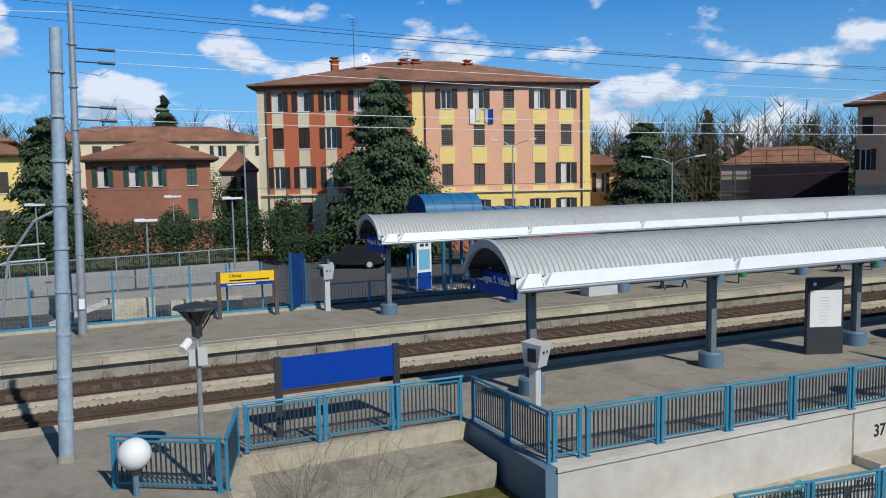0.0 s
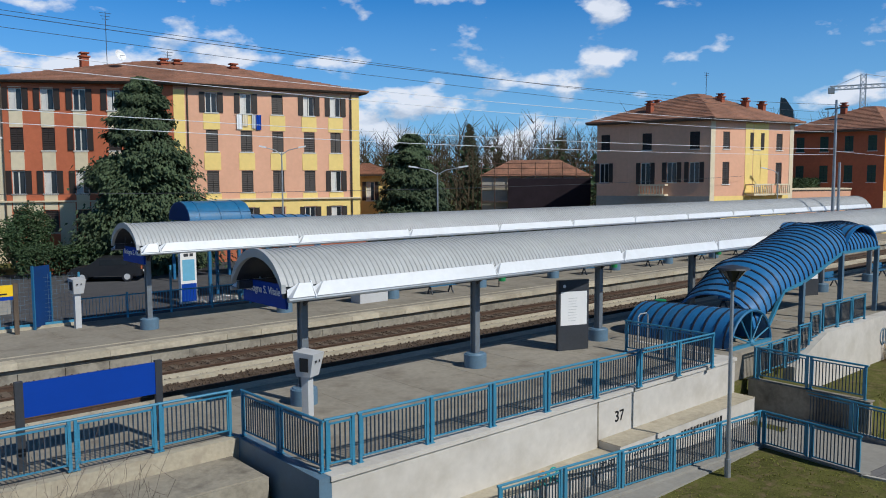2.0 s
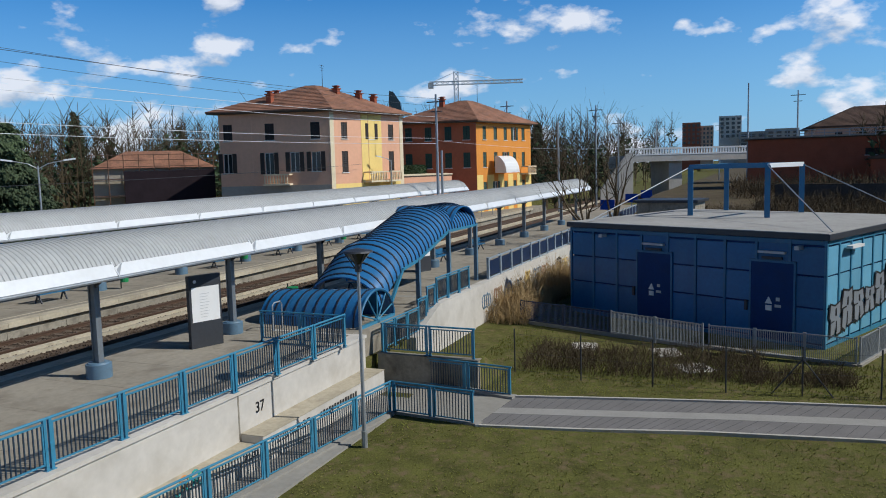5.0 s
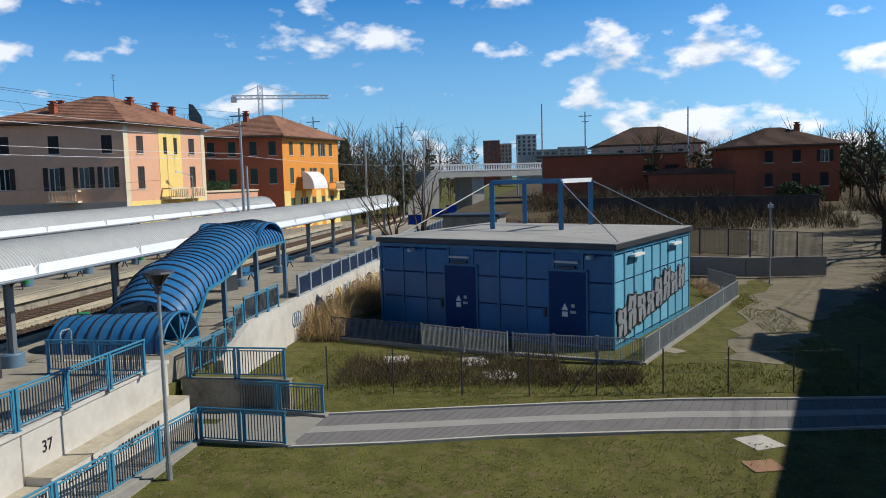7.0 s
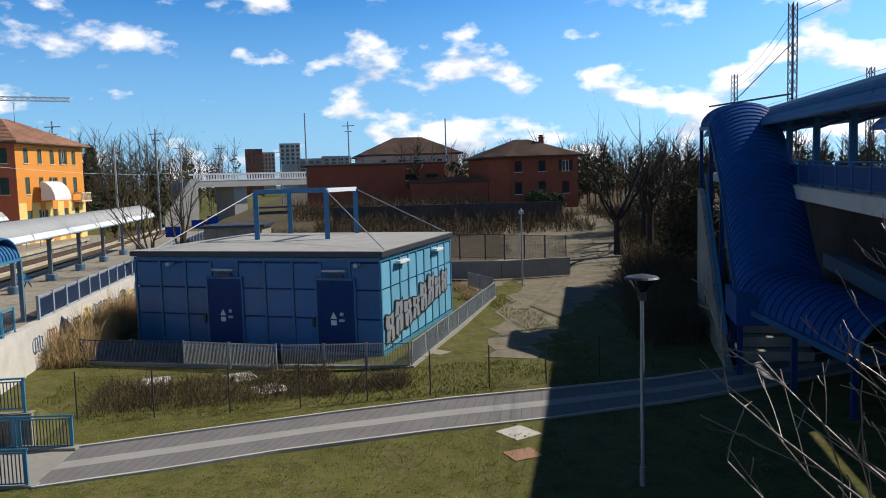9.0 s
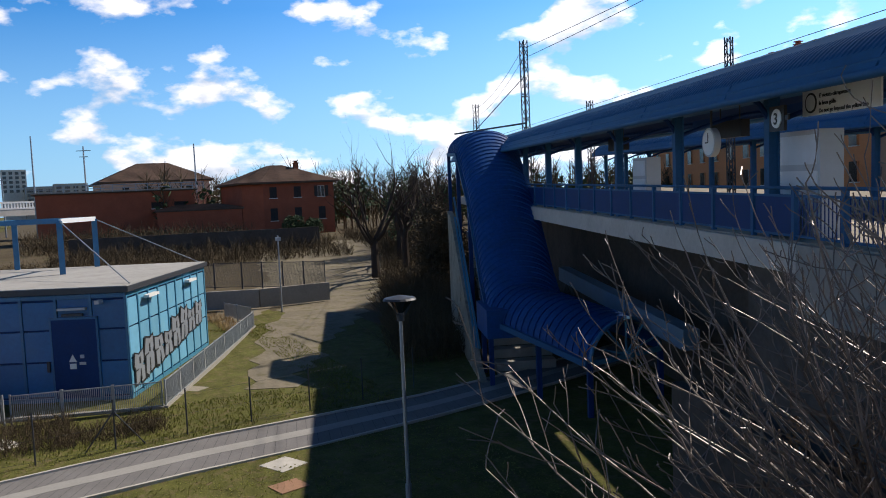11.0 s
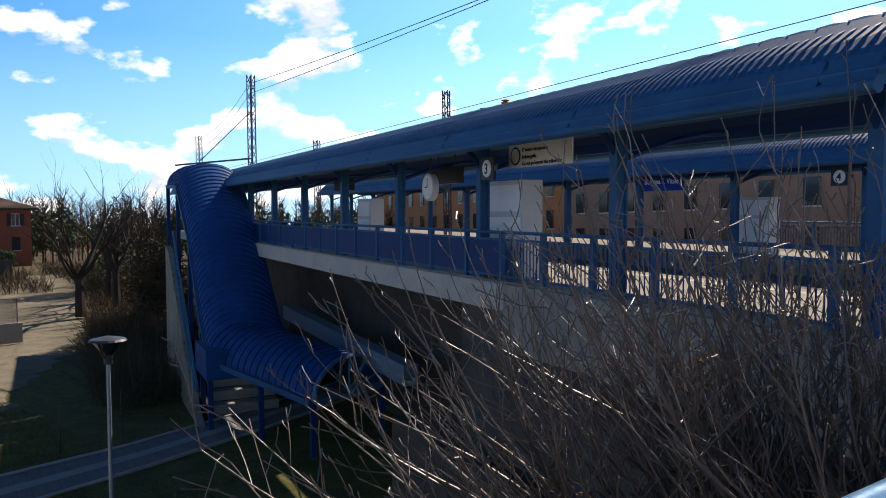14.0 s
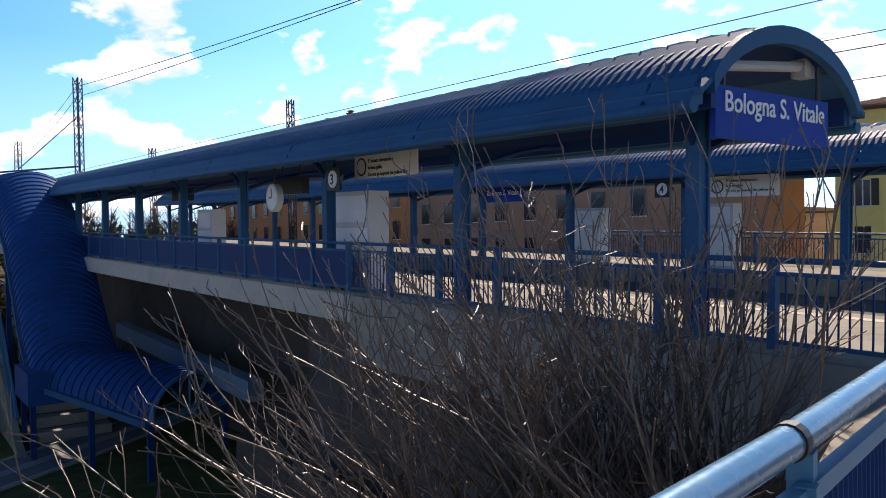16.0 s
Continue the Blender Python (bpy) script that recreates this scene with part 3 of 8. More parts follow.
    while x < x1 - 0.5:
        hp = [(-0.1, -0.12), (0.1, -0.12), (0.1, -0.08), (0.065, -0.08), (0.065, 0.08), (0.1, 0.08), (0.1, 0.12), (-0.1, 0.12), (-0.1, 0.08), (-0.065, 0.08), (-0.065, -0.08), (-0.1, -0.08)]
        part("post", Mesh().prism([(x + a, col_y + b) for a, b in hp], base_z, z0 - 0.1), post, ob)
        for ye in (y0 + 0.15, y1 - 0.15):
            pts = [(x, col_y + (ye - col_y) * k / 4, z0 - 0.75 + 0.57 * math.sin(k / 4 * math.pi / 2)) for k in range(5)]
            part("arm", Mesh().pipe(pts, 0.06, 6), beam, ob)
        if drum:
            part("post_base", Mesh().rod((x, col_y, base_z), (x, col_y, base_z + 0.42), 0.37, 0.37, 18).rod((x, col_y, base_z + 0.42), (x, col_y, base_z + 0.46), 0.33, 0.30, 18), GREY_BLUE, ob, "", True)
        x += step
    return ob


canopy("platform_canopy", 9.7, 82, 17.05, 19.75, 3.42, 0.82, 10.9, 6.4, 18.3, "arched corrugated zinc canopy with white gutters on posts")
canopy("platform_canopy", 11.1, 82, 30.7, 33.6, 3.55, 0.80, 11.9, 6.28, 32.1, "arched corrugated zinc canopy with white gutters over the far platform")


# ---- houses ----
def facade(mesh, m, length, z0, z1, holes, depth=0.22):
    """A wall face cut by openings, with reveals: local x along the wall, y inward."""
    xs = sorted({0.0, length, *[h[0] for h in holes], *[h[1] for h in holes]})
    zs = sorted({z0, z1, *[h[2] for h in holes], *[h[3] for h in holes]})
    for a, b in zip(xs, xs[1:]):
        for c, d in zip(zs, zs[1:]):
            cx, cz = (a + b) / 2, (c + d) / 2
            if any(h[0] < cx < h[1] and h[2] < cz < h[3] for h in holes):
                continue
            mesh.add([m @ Vector(p) for p in ((a, 0, c), (b, 0, c), (b, 0, d), (a, 0, d))], [(0, 1, 2, 3)])
    for a, b, c, d in holes:
        q = [(a, c), (b, c), (b, d), (a, d)]
        for (x0, w0), (x1, w1) in zip(q, q[1:] + q[:1]):
            mesh.add([m @ Vector(p) for p in ((x0, 0, w0), (x1, 0, w1), (x1, depth, w1), (x0, depth, w0))], [(0, 1, 2, 3)])


def window(parent, m, a, b, c, d, style, shutter, rnd):
    """One window in an opening: closed shutters, or open leaves beside a pane."""
    w = b - a
    ob = part("window", Mesh().box(a, b, 0.16, 0.22, c, d, m), GLASS_DARK, parent)
    part("sill", Mesh().box(a - 0.08, b + 0.08, -0.08, 0.2, c - 0.09, c, m), FRAME_WHITE, ob)
    if style == "closed":
        for s, e in ((a, a + w / 2 - 0.015), (a + w / 2 + 0.015, b)):
            slats = [(0.12, c), (0.12, d)]
            for k in range(10):
                z = d - (d - c) * k / 10
                slats += [(0.09, z), (0.06, z - (d - c) * 0.085)]
            part("shutter", Mesh().loft([[m @ Vector((x, y, z)) for y, z in slats] for x in (s, e)]), shutter, ob)
    else:
        part("frame", Mesh().box(a, a + 0.07, 0.1, 0.17, c, d, m).box(b - 0.07, b, 0.1, 0.17, c, d, m).box(a + w / 2 - 0.04, a + w / 2 + 0.04, 0.1, 0.17, c, d, m).box(a, b, 0.1, 0.17, d - 0.07, d, m), FRAME_WHITE, ob)
        if rnd.random() < 0.6:
            part("curtain", Mesh().box(a + 0.08, a + w * rnd.uniform(0.35, 0.55), 0.142, 0.158, c, d - 0.08, m), FRAME_WHITE, ob, "pale curtain")
        for s, e in ((a - w * 0.48, a - 0.03), (b + 0.03, b + w * 0.48)):
            part("shutter", Mesh().box(s, e, -0.07, -0.02, c, d, m), shutter, ob)


def house(name, label, pts, z0, z1, rise, faces, wall_mats, roof=ROOF_TILE, over=0.7, seed=1, ridge=0.35, shutter=SHUTTER, chimneys=(), bands=()):
    """pts: footprint, counter-clockwise. faces: {edge: [(fraction, width, z low, z high, style), ...]}."""
    rnd = random.Random(seed)
    cx, cy = sum(p[0] for p in pts) / len(pts), sum(p[1] for p in pts) / len(pts)
    ob = thing(name, label, "house", pose(cx, cy, 0))
    loc = [(x - cx, y - cy) for x, y in pts]
    n = len(loc)
    for i in range(n):
        p, q = Vector((*loc[i], 0)), Vector((*loc[(i + 1) % n], 0))
        L = (q - p).length
        m = Matrix.Translation(p) @ Matrix.Rotation(math.atan2(q.y - p.y, q.x - p.x), 4, "Z")
        holes = [(f * L - w / 2, f * L + w / 2, a, b) for f, w, a, b, s in faces.get(i, ())]
        wm = Mesh()
        facade(wm, m, L, z0, z1, holes)
        wall_ob = part("wall", wm, wall_mats[min(i, len(wall_mats) - 1)], ob)
        for (a, b, c, d), spec in zip(holes, faces.get(i, ())):
            window(ob, m, a, b, c, d, spec[4], shutter, rnd)
        for edge, f0, f1, a, b, mt in bands:
            if edge == i:
                # a proud strip, cut round the windows that it holds
                cuts = [(h[2], h[3]) for h in holes if h[0] > f0 * L - 0.05 and h[1] < f1 * L + 0.05]
                spans, low = [], a
                for c0, c1 in sorted(cuts):
                    if c0 >= b:
                        break
                    spans.append((low, c0 - 0.1))
                    low = c1 + 0.05
                spans.append((low, b))
                wide = f1 - f0 > 0.2
                if wide:
                    mid = [h for h in holes if h[2] < b and h[0] > f0 * L and h[1] < f1 * L]
                    xs = [f0 * L] + [v for h in sorted(mid) for v in (h[0] - 0.1, h[1] + 0.1)] + [f1 * L]
                    for xa, xb in zip(xs[::2], xs[1::2]):
                        part("plaster_band", Mesh().box(xa, xb, -0.03, -0.002, a, b, m), mt, wall_ob)
                else:
                    for za, zb in spans:
                        if zb - za > 0.05:
                            part("plaster_band", Mesh().box(f0 * L, f1 * L, -0.035, -0.002, za, zb, m), mt, wall_ob)
    ex = []
    for x, y in loc:
        r = math.hypot(x, y)
        ex.append((x * (1 + over * 1.3 / r), y * (1 + over * 1.3 / r)))
    top = [(x * ridge, y * ridge, z1 + rise) for x, y in loc]
    rf = Mesh()
    rf.loft([[(x, y, z1) for x, y in ex], [(x, y, z1 + 0.14) for x, y in ex]])
    # courses of tiles step up the slope
    steps = 16
    rings = []
    for k in range(steps + 1):
        f = k / steps
        ring = [(e[0] + (t[0] - e[0]) * f, e[1] + (t[1] - e[1]) * f, z1 + 0.14 + rise * f) for e, t in zip(ex, top)]
        if k:
            rings.append([(p[0], p[1], p[2] - 0.05) for p in ring])
        rings.append(ring)
    rf.loft(rings)
    part("roof", rf, roof, ob)
    eaves = Mesh()
    eaves.loft([[(x * 0.985, y * 0.985, z1 - 0.16) for x, y in ex], [(x, y, z1) for x, y in ex]])
    part("eaves_board", eaves, WOOD_BARK, ob)
    for fx, fy, zb, h in chimneys:
        c = part("chimney", Mesh().box(fx - cx - 0.3, fx - cx + 0.3, fy - cy - 0.3, fy - cy + 0.3, zb, zb + h).box(fx - cx - 0.4, fx - cx + 0.4, fy - cy - 0.4, fy - cy + 0.4, zb + h, zb + h + 0.12), BRICK_RED, ob)
        part("chimney_cap", Mesh().box(fx - cx - 0.34, fx - cx + 0.34, fy - cy - 0.34, fy - cy + 0.34, zb + h + 0.3, zb + h + 0.4).box(fx - cx - 0.2, fx - cx + 0.2, fy - cy - 0.2, fy - cy + 0.2, zb + h + 0.1, zb + h + 0.3), BRICK_RED, c)
    return ob


def grid(fracs, rows, w, styles):
    out, k = [], 0
    for a, b in rows:
        for f in fracs:
            out.append((f, w, a, b, styles[k % len(styles)]))
            k += 1
    return out


rows = [(11.6, 13.2), (8.5, 10.2), (5.2, 6.95), (2.2, 3.9)]
left_f, right_f = (0.13, 0.30, 0.475, 0.665, 0.86), (0.187, 0.365, 0.533, 0.708, 0.86)
bands = [(0, f - 0.036, f + 0.036, 4.7, 13.3, PLASTER_CREAM) for f in left_f] + [(1, f - 0.042, f + 0.042, 4.7, 13.3, PLASTER_YELLOW) for f in right_f]
bands += [(0, 0.0, 0.055, -0.2, 13.3, PLASTER_CREAM), (1, 0.0, 0.055, -0.2, 13.3, PLASTER_YELLOW), (1, 0.955, 1.0, -0.2, 13.3, PLASTER_YELLOW), (0, 0.06, 1.0, -0.2, 4.5, PLASTER_CREAM), (1, 0.06, 0.95, -0.2, 4.5, PLASTER_YELLOW)]
apt = house("apartment_building", "four-storey red, pink and yellow plaster apartment building with dark shutters", [(13.7, 67.6), (25.1, 61.0), (40.2, 57.3), (43.5, 70), (31, 76), (19, 80)], -0.2, 13.75, 2.5,
            {0: grid(left_f, rows, 0.95, ("open", "open", "open", "open", "closed", "closed", "closed", "open", "closed", "open", "open")), 1: grid(right_f, rows, 0.95, ("open", "open", "closed", "open", "open", "closed", "closed", "closed", "closed", "closed", "closed", "closed", "closed", "closed", "open"))},
            (PLASTER_RED, PLASTER_PINK, PLASTER_PINK, PLASTER_PINK), seed=3, ridge=0.22, bands=bands, chimneys=((21, 69, 15.4, 0.9), (26.5, 66.2, 15.3, 0.7), (27.6, 66.0, 15.3, 0.7), (32, 64.5, 15.1, 0.8)))
# cornice line above the ground floor and downpipes
m0 = Vector((apt.location.x, apt.location.y, 0))
part("downpipe", Mesh().rod(Vector((14.3, 67.1, 0)) - m0, Vector((14.3, 67.1, 13.5)) - m0, 0.06, 0.06, 8), WOOD_BARK, apt)
part("downpipe", Mesh().rod(Vector((26.1, 60.65, 0)) - m0, Vector((26.1, 60.65, 13.5)) - m0, 0.06, 0.06, 8), WOOD_BARK, apt)
part("downpipe", Mesh().rod(Vector((39.4, 57.35, 0)) - m0, Vector((39.4, 57.35, 13.5)) - m0, 0.06, 0.06, 8), WOOD_BARK, apt)
part("string_course", Mesh().bar(Vector((13.7, 67.5, 4.6)) - m0, Vector((25.1, 60.9, 4.6)) - m0, 0.25, 0.12).bar(Vector((25.1, 60.9, 4.6)) - m0, Vector((40.2, 57.2, 4.6)) - m0, 0.25, 0.12), PLASTER_CREAM, apt)
wash = thing("laundry", "white and blue laundry hung out below a window", "laundry", pose(30.6, 59.55, 10.2, 0, 0, -14))
for k, (x, w, h, mt) in enumerate(((-0.8, 0.45, 1.2, WHITE), (-0.3, 0.4, 0.95, PLASTER_CREAM), (0.45, 0.3, 1.1, GREY_BOX), (0.8, 0.4, 1.2, BLUE_SIGN))):
    part("cloth", Mesh().loft([[(x + w * i / 4, -0.03 + 0.03 * (i % 2), 1.3 - h * j / 3) for i in range(5)] + [(x + w * (4 - i) / 4, 0.0 + 0.03 * ((4 - i) % 2), 1.3 - h * j / 3) for i in range(5)] for j in range(4)]), mt, wash)
part("line", Mesh().rod((-1.0, 0, 1.32), (1.3, 0, 1.32), 0.015, 0.015, 6), GALV, wash)

house("town_house", "three-storey pink and brown plaster house with tiled hip roof", [(67.8, 52.8), (70.8, 41.3), (83.4, 39.0), (80.4, 50.5)], -0.2, 12.0, 2.9,
      {0: [(0.08, 1.0, 9.1, 10.8, "closed"), (0.46, 1.0, 9.1, 10.8, "closed"), (0.87, 1.0, 9.1, 10.8, "closed"), (0.07, 1.0, 5.8, 7.8, "open"), (0.45, 1.0, 5.6, 7.8, "open"), (0.68, 1.0, 5.8, 7.8, "open"), (0.87, 1.0, 5.8, 7.8, "open")],
       1: [(0.18, 1.0, 9.1, 10.8, "closed"), (0.54, 1.1, 9.1, 10.8, "open"), (0.82, 1.0, 9.1, 10.8, "closed"), (0.18, 1.0, 5.6, 7.8, "closed"), (0.54, 0.9, 5.4, 7.6, "closed"), (0.82, 1.0, 5.6, 7.8, "closed")]},
      (PLASTER_TAN, PLASTER_PINK, PLASTER_PINK), seed=5, ridge=0.1, over=1.0,
      bands=[(1, 0.4, 0.68, 0, 11.8, PLASTER_YELLOW), (1, 0.0, 0.05, 0, 11.8, PLASTER_CREAM), (1, 0.95, 1.0, 0, 11.8, PLASTER_CREAM), (0, 0.2, 0.3, 5.6, 11.5, PLASTER_TAN), (0, 0.0, 1.0, -0.1, 4.4, PLASTER_GREY), (1, 0.0, 0.4, 0, 4.4, PLASTER_YELLOW), (1, 0.68, 1.0, 0, 4.4, PLASTER_YELLOW)],
      chimneys=((76.5, 43.6, 13.6, 1.0), (79, 42.2, 13.1, 1.1), (81, 41.4, 12.8, 1.1), (70.3, 48, 12.9, 0.9), (73.5, 49.3, 13.4, 0.8)))
house("town_house", "orange plaster town house with dark tiled roof and cream ground floor", [(92.1, 43.9), (94.1, 33.8), (107.7, 30.6), (105.7, 40.7)], -0.2, 11.5, 2.9,
      {0: grid((0.15, 0.4, 0.65, 0.88), [(9.2, 10.9), (5.7, 7.6)], 0.9, ("closed",)), 1: grid((0.14, 0.33, 0.51, 0.68, 0.85), [(9.2, 10.9), (5.7, 7.6), (1.8, 3.8)], 0.85, ("closed", "closed", "closed", "open"))},
      (PLASTER_RED, PLASTER_ORANGE, PLASTER_RED), seed=7, ridge=0.12, over=1.0, bands=[(1, 0.0, 1.0, 0, 4.7, PLASTER_YELLOW)], shutter=SHUTTER_GREEN, chimneys=((97, 39.5, 13.4, 1.2),))
aw = thing("awning", "white scalloped awning over a balcony", "awning", pose(97.2, 32.4, 4.9, 0, 0, -13))
part("canvas", Mesh().loft([[(0, -1.7 * math.sin(a), 2.2 * math.cos(a)) for a in [k * math.pi / 16 for k in range(9)]] + [(0, 0, 0)], [(3.4, -1.7 * math.sin(a), 2.2 * math.cos(a)) for a in [k * math.pi / 16 for k in range(9)]] + [(3.4, 0, 0)]]), WHITE, aw)


def balcony(x, y, z, rz, w, d=1.1, label="stone balcony with a baluster parapet"):
    ob = thing("balcony", label, "balcony", pose(x, y, z, 0, 0, rz), "balconies")
    part("slab", Mesh().box(0, w, -d, 0, -0.18, 0), PLASTER_CREAM, ob)
    part("parapet_rail", Mesh().box(0, w, -d, -d + 0.16, 0.85, 1.0).box(0, 0.16, -d, 0, 0.85, 1.0).box(w - 0.16, w, -d, 0, 0.85, 1.0), PLASTER_CREAM, ob)
    b = Mesh().rod((0, 0, 0), (0, 0, 0.4), 0.05, 0.08, 6).rod((0, 0, 0.4), (0, 0, 0.86), 0.08, 0.04, 6).data("baluster")
    for i in range(int(w / 0.3)):
        part("baluster", b, PLASTER_CREAM, ob).location = (0.15 + i * 0.3, -d + 0.08, 0)


balcony(76.0, 40.35, 4.6, -10.4, 3.2)
balcony(79.3, 39.7, 4.6, -10.4, 2.6)
balcony(69.05, 48.0, 4.6, -75.4, 2.8)
balcony(105.0, 31.2, 4.7, -13, 2.4)
# low annexe with a roof terrace and hedge between the two houses
house("annexe", "low pink annexe with a flat roof terrace", [(83.6, 40.0), (92.5, 36.6), (93.5, 42), (84.5, 45)], -0.2, 4.9, 0.05, {}, (PLASTER_PINK,), roof=PLASTER_CREAM, over=0.1, ridge=0.9)

house("brick_villa", "low red plaster villa with tiled hip roof and green shutters", [(0.2, 74.0), (4.9, 71.9), (6.6, 71.2), (10.3, 72.3), (11.5, 82), (1.5, 84)], -0.2, 7.9, 1.5,
      {0: [(0.28, 0.9, 5.6, 7.3, "open"), (0.8, 0.9, 5.6, 7.3, "open")], 1: [(0.5, 0.8, 5.6, 7.3, "open")], 2: [(0.55, 0.9, 5.6, 7.4, "closed"), (0.55, 0.9, 2.6, 4.4, "closed")]},
      (VILLA, VILLA, VILLA), seed=9, ridge=0.25, shutter=SHUTTER_GREEN)
house("gabled_house", "small grey house with a tiled roof", [(12.8, 83), (16.4, 82.4), (18, 92), (14.4, 92.6)], -0.2, 6.9, 2.0, {0: grid((0.35, 0.62), [(5.0, 6.3)], 0.55, ("closed",))}, (PLASTER_GREY,), seed=11, ridge=0.1, over=0.4)
house("yellow_house", "pale yellow house with a tiled roof", [(-14, 77.5), (-4.2, 77.9), (-4.5, 88), (-14, 88)], -0.2, 8.5, 1.6, {0: grid((0.5, 0.78), [(5.2, 7.0), (2, 3.7)], 0.9, ("open", "closed"))}, (PLASTER_YELLOW,), seed=13, ridge=0.2)
house("long_house", "long white building with a red tiled roof", [(-6, 112), (24, 109.5), (25, 122), (-5, 124)], -0.2, 11.2, 2.0, {0: grid([0.06 + 0.1 * i for i in range(10)], [(9.2, 10.6)], 1.1, ("closed", "open"))}, (PLASTER_CREAM,), seed=15, ridge=0.5)
house("long_house", "white building with red roof far behind the villas", [(-30, 105), (-8, 107), (-8, 118), (-30, 118)], -0.2, 11.0, 2.2, {0: grid([0.1 + 0.1 * i for i in range(9)], [(8.6, 10.2)], 1.0, ("closed",))}, (WHITE_WALL,), seed=16, ridge=0.5)
house("small_house", "small yellow house with shutters beside a tree", [(42.6, 63.0), (45.9, 60.4), (50, 66), (46, 69)], -0.2, 6.7, 1.0, {0: [(0.55, 0.8, 4.2, 6.0, "open")]}, (PLASTER_YELLOW,), seed=17, ridge=0.2)

# house wrapped in scaffolding and netting
sc = thing("scaffolded_house", "house under repair behind scaffolding and dark netting", "house", pose(70.2, 63.8, 0, 0, 0, -47.4))
part("wall", Mesh().box(-6.4, 6.4, 0.8, 8, -0.2, 6.6), PLASTER_GREY, sc)
part("roof", Mesh().loft([[(-6.8, 0.4, 6.6), (6.8, 0.4, 6.6), (6.8, 8.4, 6.6), (-6.8, 8.4, 6.6)], [(-3, 4, 8.6), (3, 4, 8.6), (3, 4.8, 8.6), (-3, 4.8, 8.6)]]), ROOF_TILE, sc)
part("netting", Mesh().box(-3.2, 6.5, -0.45, -0.41, 0, 6.3), NETTING, sc)
for i in range(9):
    part("pole", Mesh().rod((-6.4 + 1.6 * i, -0.35, -0.2), (-6.4 + 1.6 * i, -0.35, 8.2), 0.05, 0.05, 6), RUSTY, sc)
for z in (1.8, 3.6, 5.4, 6.8, 7.5, 8.1):
    part("ledger", Mesh().rod((-6.5, -0.38, z), (6.5, -0.38, z), 0.04, 0.04, 6), RUSTY, sc)
for z in (1.7, 3.5, 5.3):
    part("plank", Mesh().box(-6.5, 6.5, -0.35, 0.6, z - 0.06, z), WOOD_BARK, sc)

# east side: brick buildings above the wasteland
house("brick_house", "red brick two-storey house with tiled hip roof", [(108.6, -22.9), (106.9, -25.4), (106.3, -35.2), (117, -36), (118.5, -22)], 1.2, 8.8, 2.4,
      {1: grid((0.14, 0.48, 0.82), [(6.7, 8.2), (3.6, 5.3)], 1.0, ("closed", "closed", "open", "closed"))}, (BRICK_RED,), seed=19, ridge=0.15, roof=ROOF_BACKLIT, over=0.8, chimneys=((110, -31, 10.6, 0.9),))
house("long_brick_building", "long low red brick building with a flat roof and parapet", [(120.0, 2.4), (118.6, -18.2), (132, -19), (133, 2)], 1.2, 8.6, 0.1, {0: grid((0.9, 0.75), [(6.0, 6.9)], 1.6, ("closed",))}, (BRICK_RED,), roof=CONCRETE, over=0.5, ridge=0.9, seed=21)
rr = thing("roof_railing", "grey steel railing along a flat brick roof", "railing")
part("rail", Mesh().box(117.6, 117.75, -19.5, 3.5, 9.5, 9.6).box(117.6, 117.75, -19.5, 3.5, 9.05, 9.12), GALV, rr)
for i in range(16):
    part("post", Mesh().box(117.62, 117.74, -19.4 + i * 1.52, -19.3 + i * 1.52, 8.6, 9.55), GALV, rr)
house("brick_annexe", "low brick annexe with a lean-to roof", [(111.3, -12.1), (108.6, -22.8), (118, -23), (119, -13)], 1.2, 5.6, 0.6, {}, (BRICK_RED,), seed=22, ridge=0.5, over=0.3, roof=ROOF_BACKLIT)
house("far_house", "distant house with a broad brown roof", [(135, -7), (133.5, -23), (148, -24), (149, -6)], 1.2, 10.4, 3.0, {0: grid((0.2, 0.4, 0.6, 0.8), [(8.2, 9.6)], 1.0, ("closed",))}, (PLASTER_BROWN,), seed=23, ridge=0.3, roof=ROOF_BACKLIT)
for x, y, w, z, mt in ((478, 40, 5, 27, BRICK_RED), (480, 32, 4, 25, PLASTER_BROWN), (480, 19, 6, 30, WHITE_WALL), (470, 5, 9, 20, PLASTER_GREY), (455, -8, 8, 21, PLASTER_GREY)):
    t = thing("tower_block", "distant tower block on the skyline", "building", pose(x, y, 0, 0, 0, 4), "distant blocks")
    part("wall", Mesh().box(0, 10, -w, w, 0, z), mt, t)
    for i in range(4):
        for j in range(5):
            part("window", Mesh().box(-0.15, 0.1, -w + 0.6 + i * w / 2, -w + 0.2 + (i + 0.7) * w / 2, z - 2.6 - j * 2.4, z - 1.1 - j * 2.4), GLASS_DARK, t)
t = thing("glass_tower", "distant grey glass tower with a curved top", "building", pose(541, 258, 0, 0, 0, 20))
part("wall", Mesh().loft([[(0, -5, 0), (10, -5, 0), (10, 5, 0), (0, 5, 0)], [(0, -5, 44), (10, -5, 44), (10, 5, 44), (0, 5, 44)], [(0, -3.6, 54), (10, -3.6, 54), (10, 5, 54), (0, 5, 54)], [(0, 1.5, 62), (10, 1.5, 62), (10, 4.6, 63), (0, 4.6, 63)]]), GLASS_DARK, t)
cr = thing("tower_crane", "white lattice tower crane on the skyline", "crane", pose(280, 108.1, 0, 0, 0, -71))


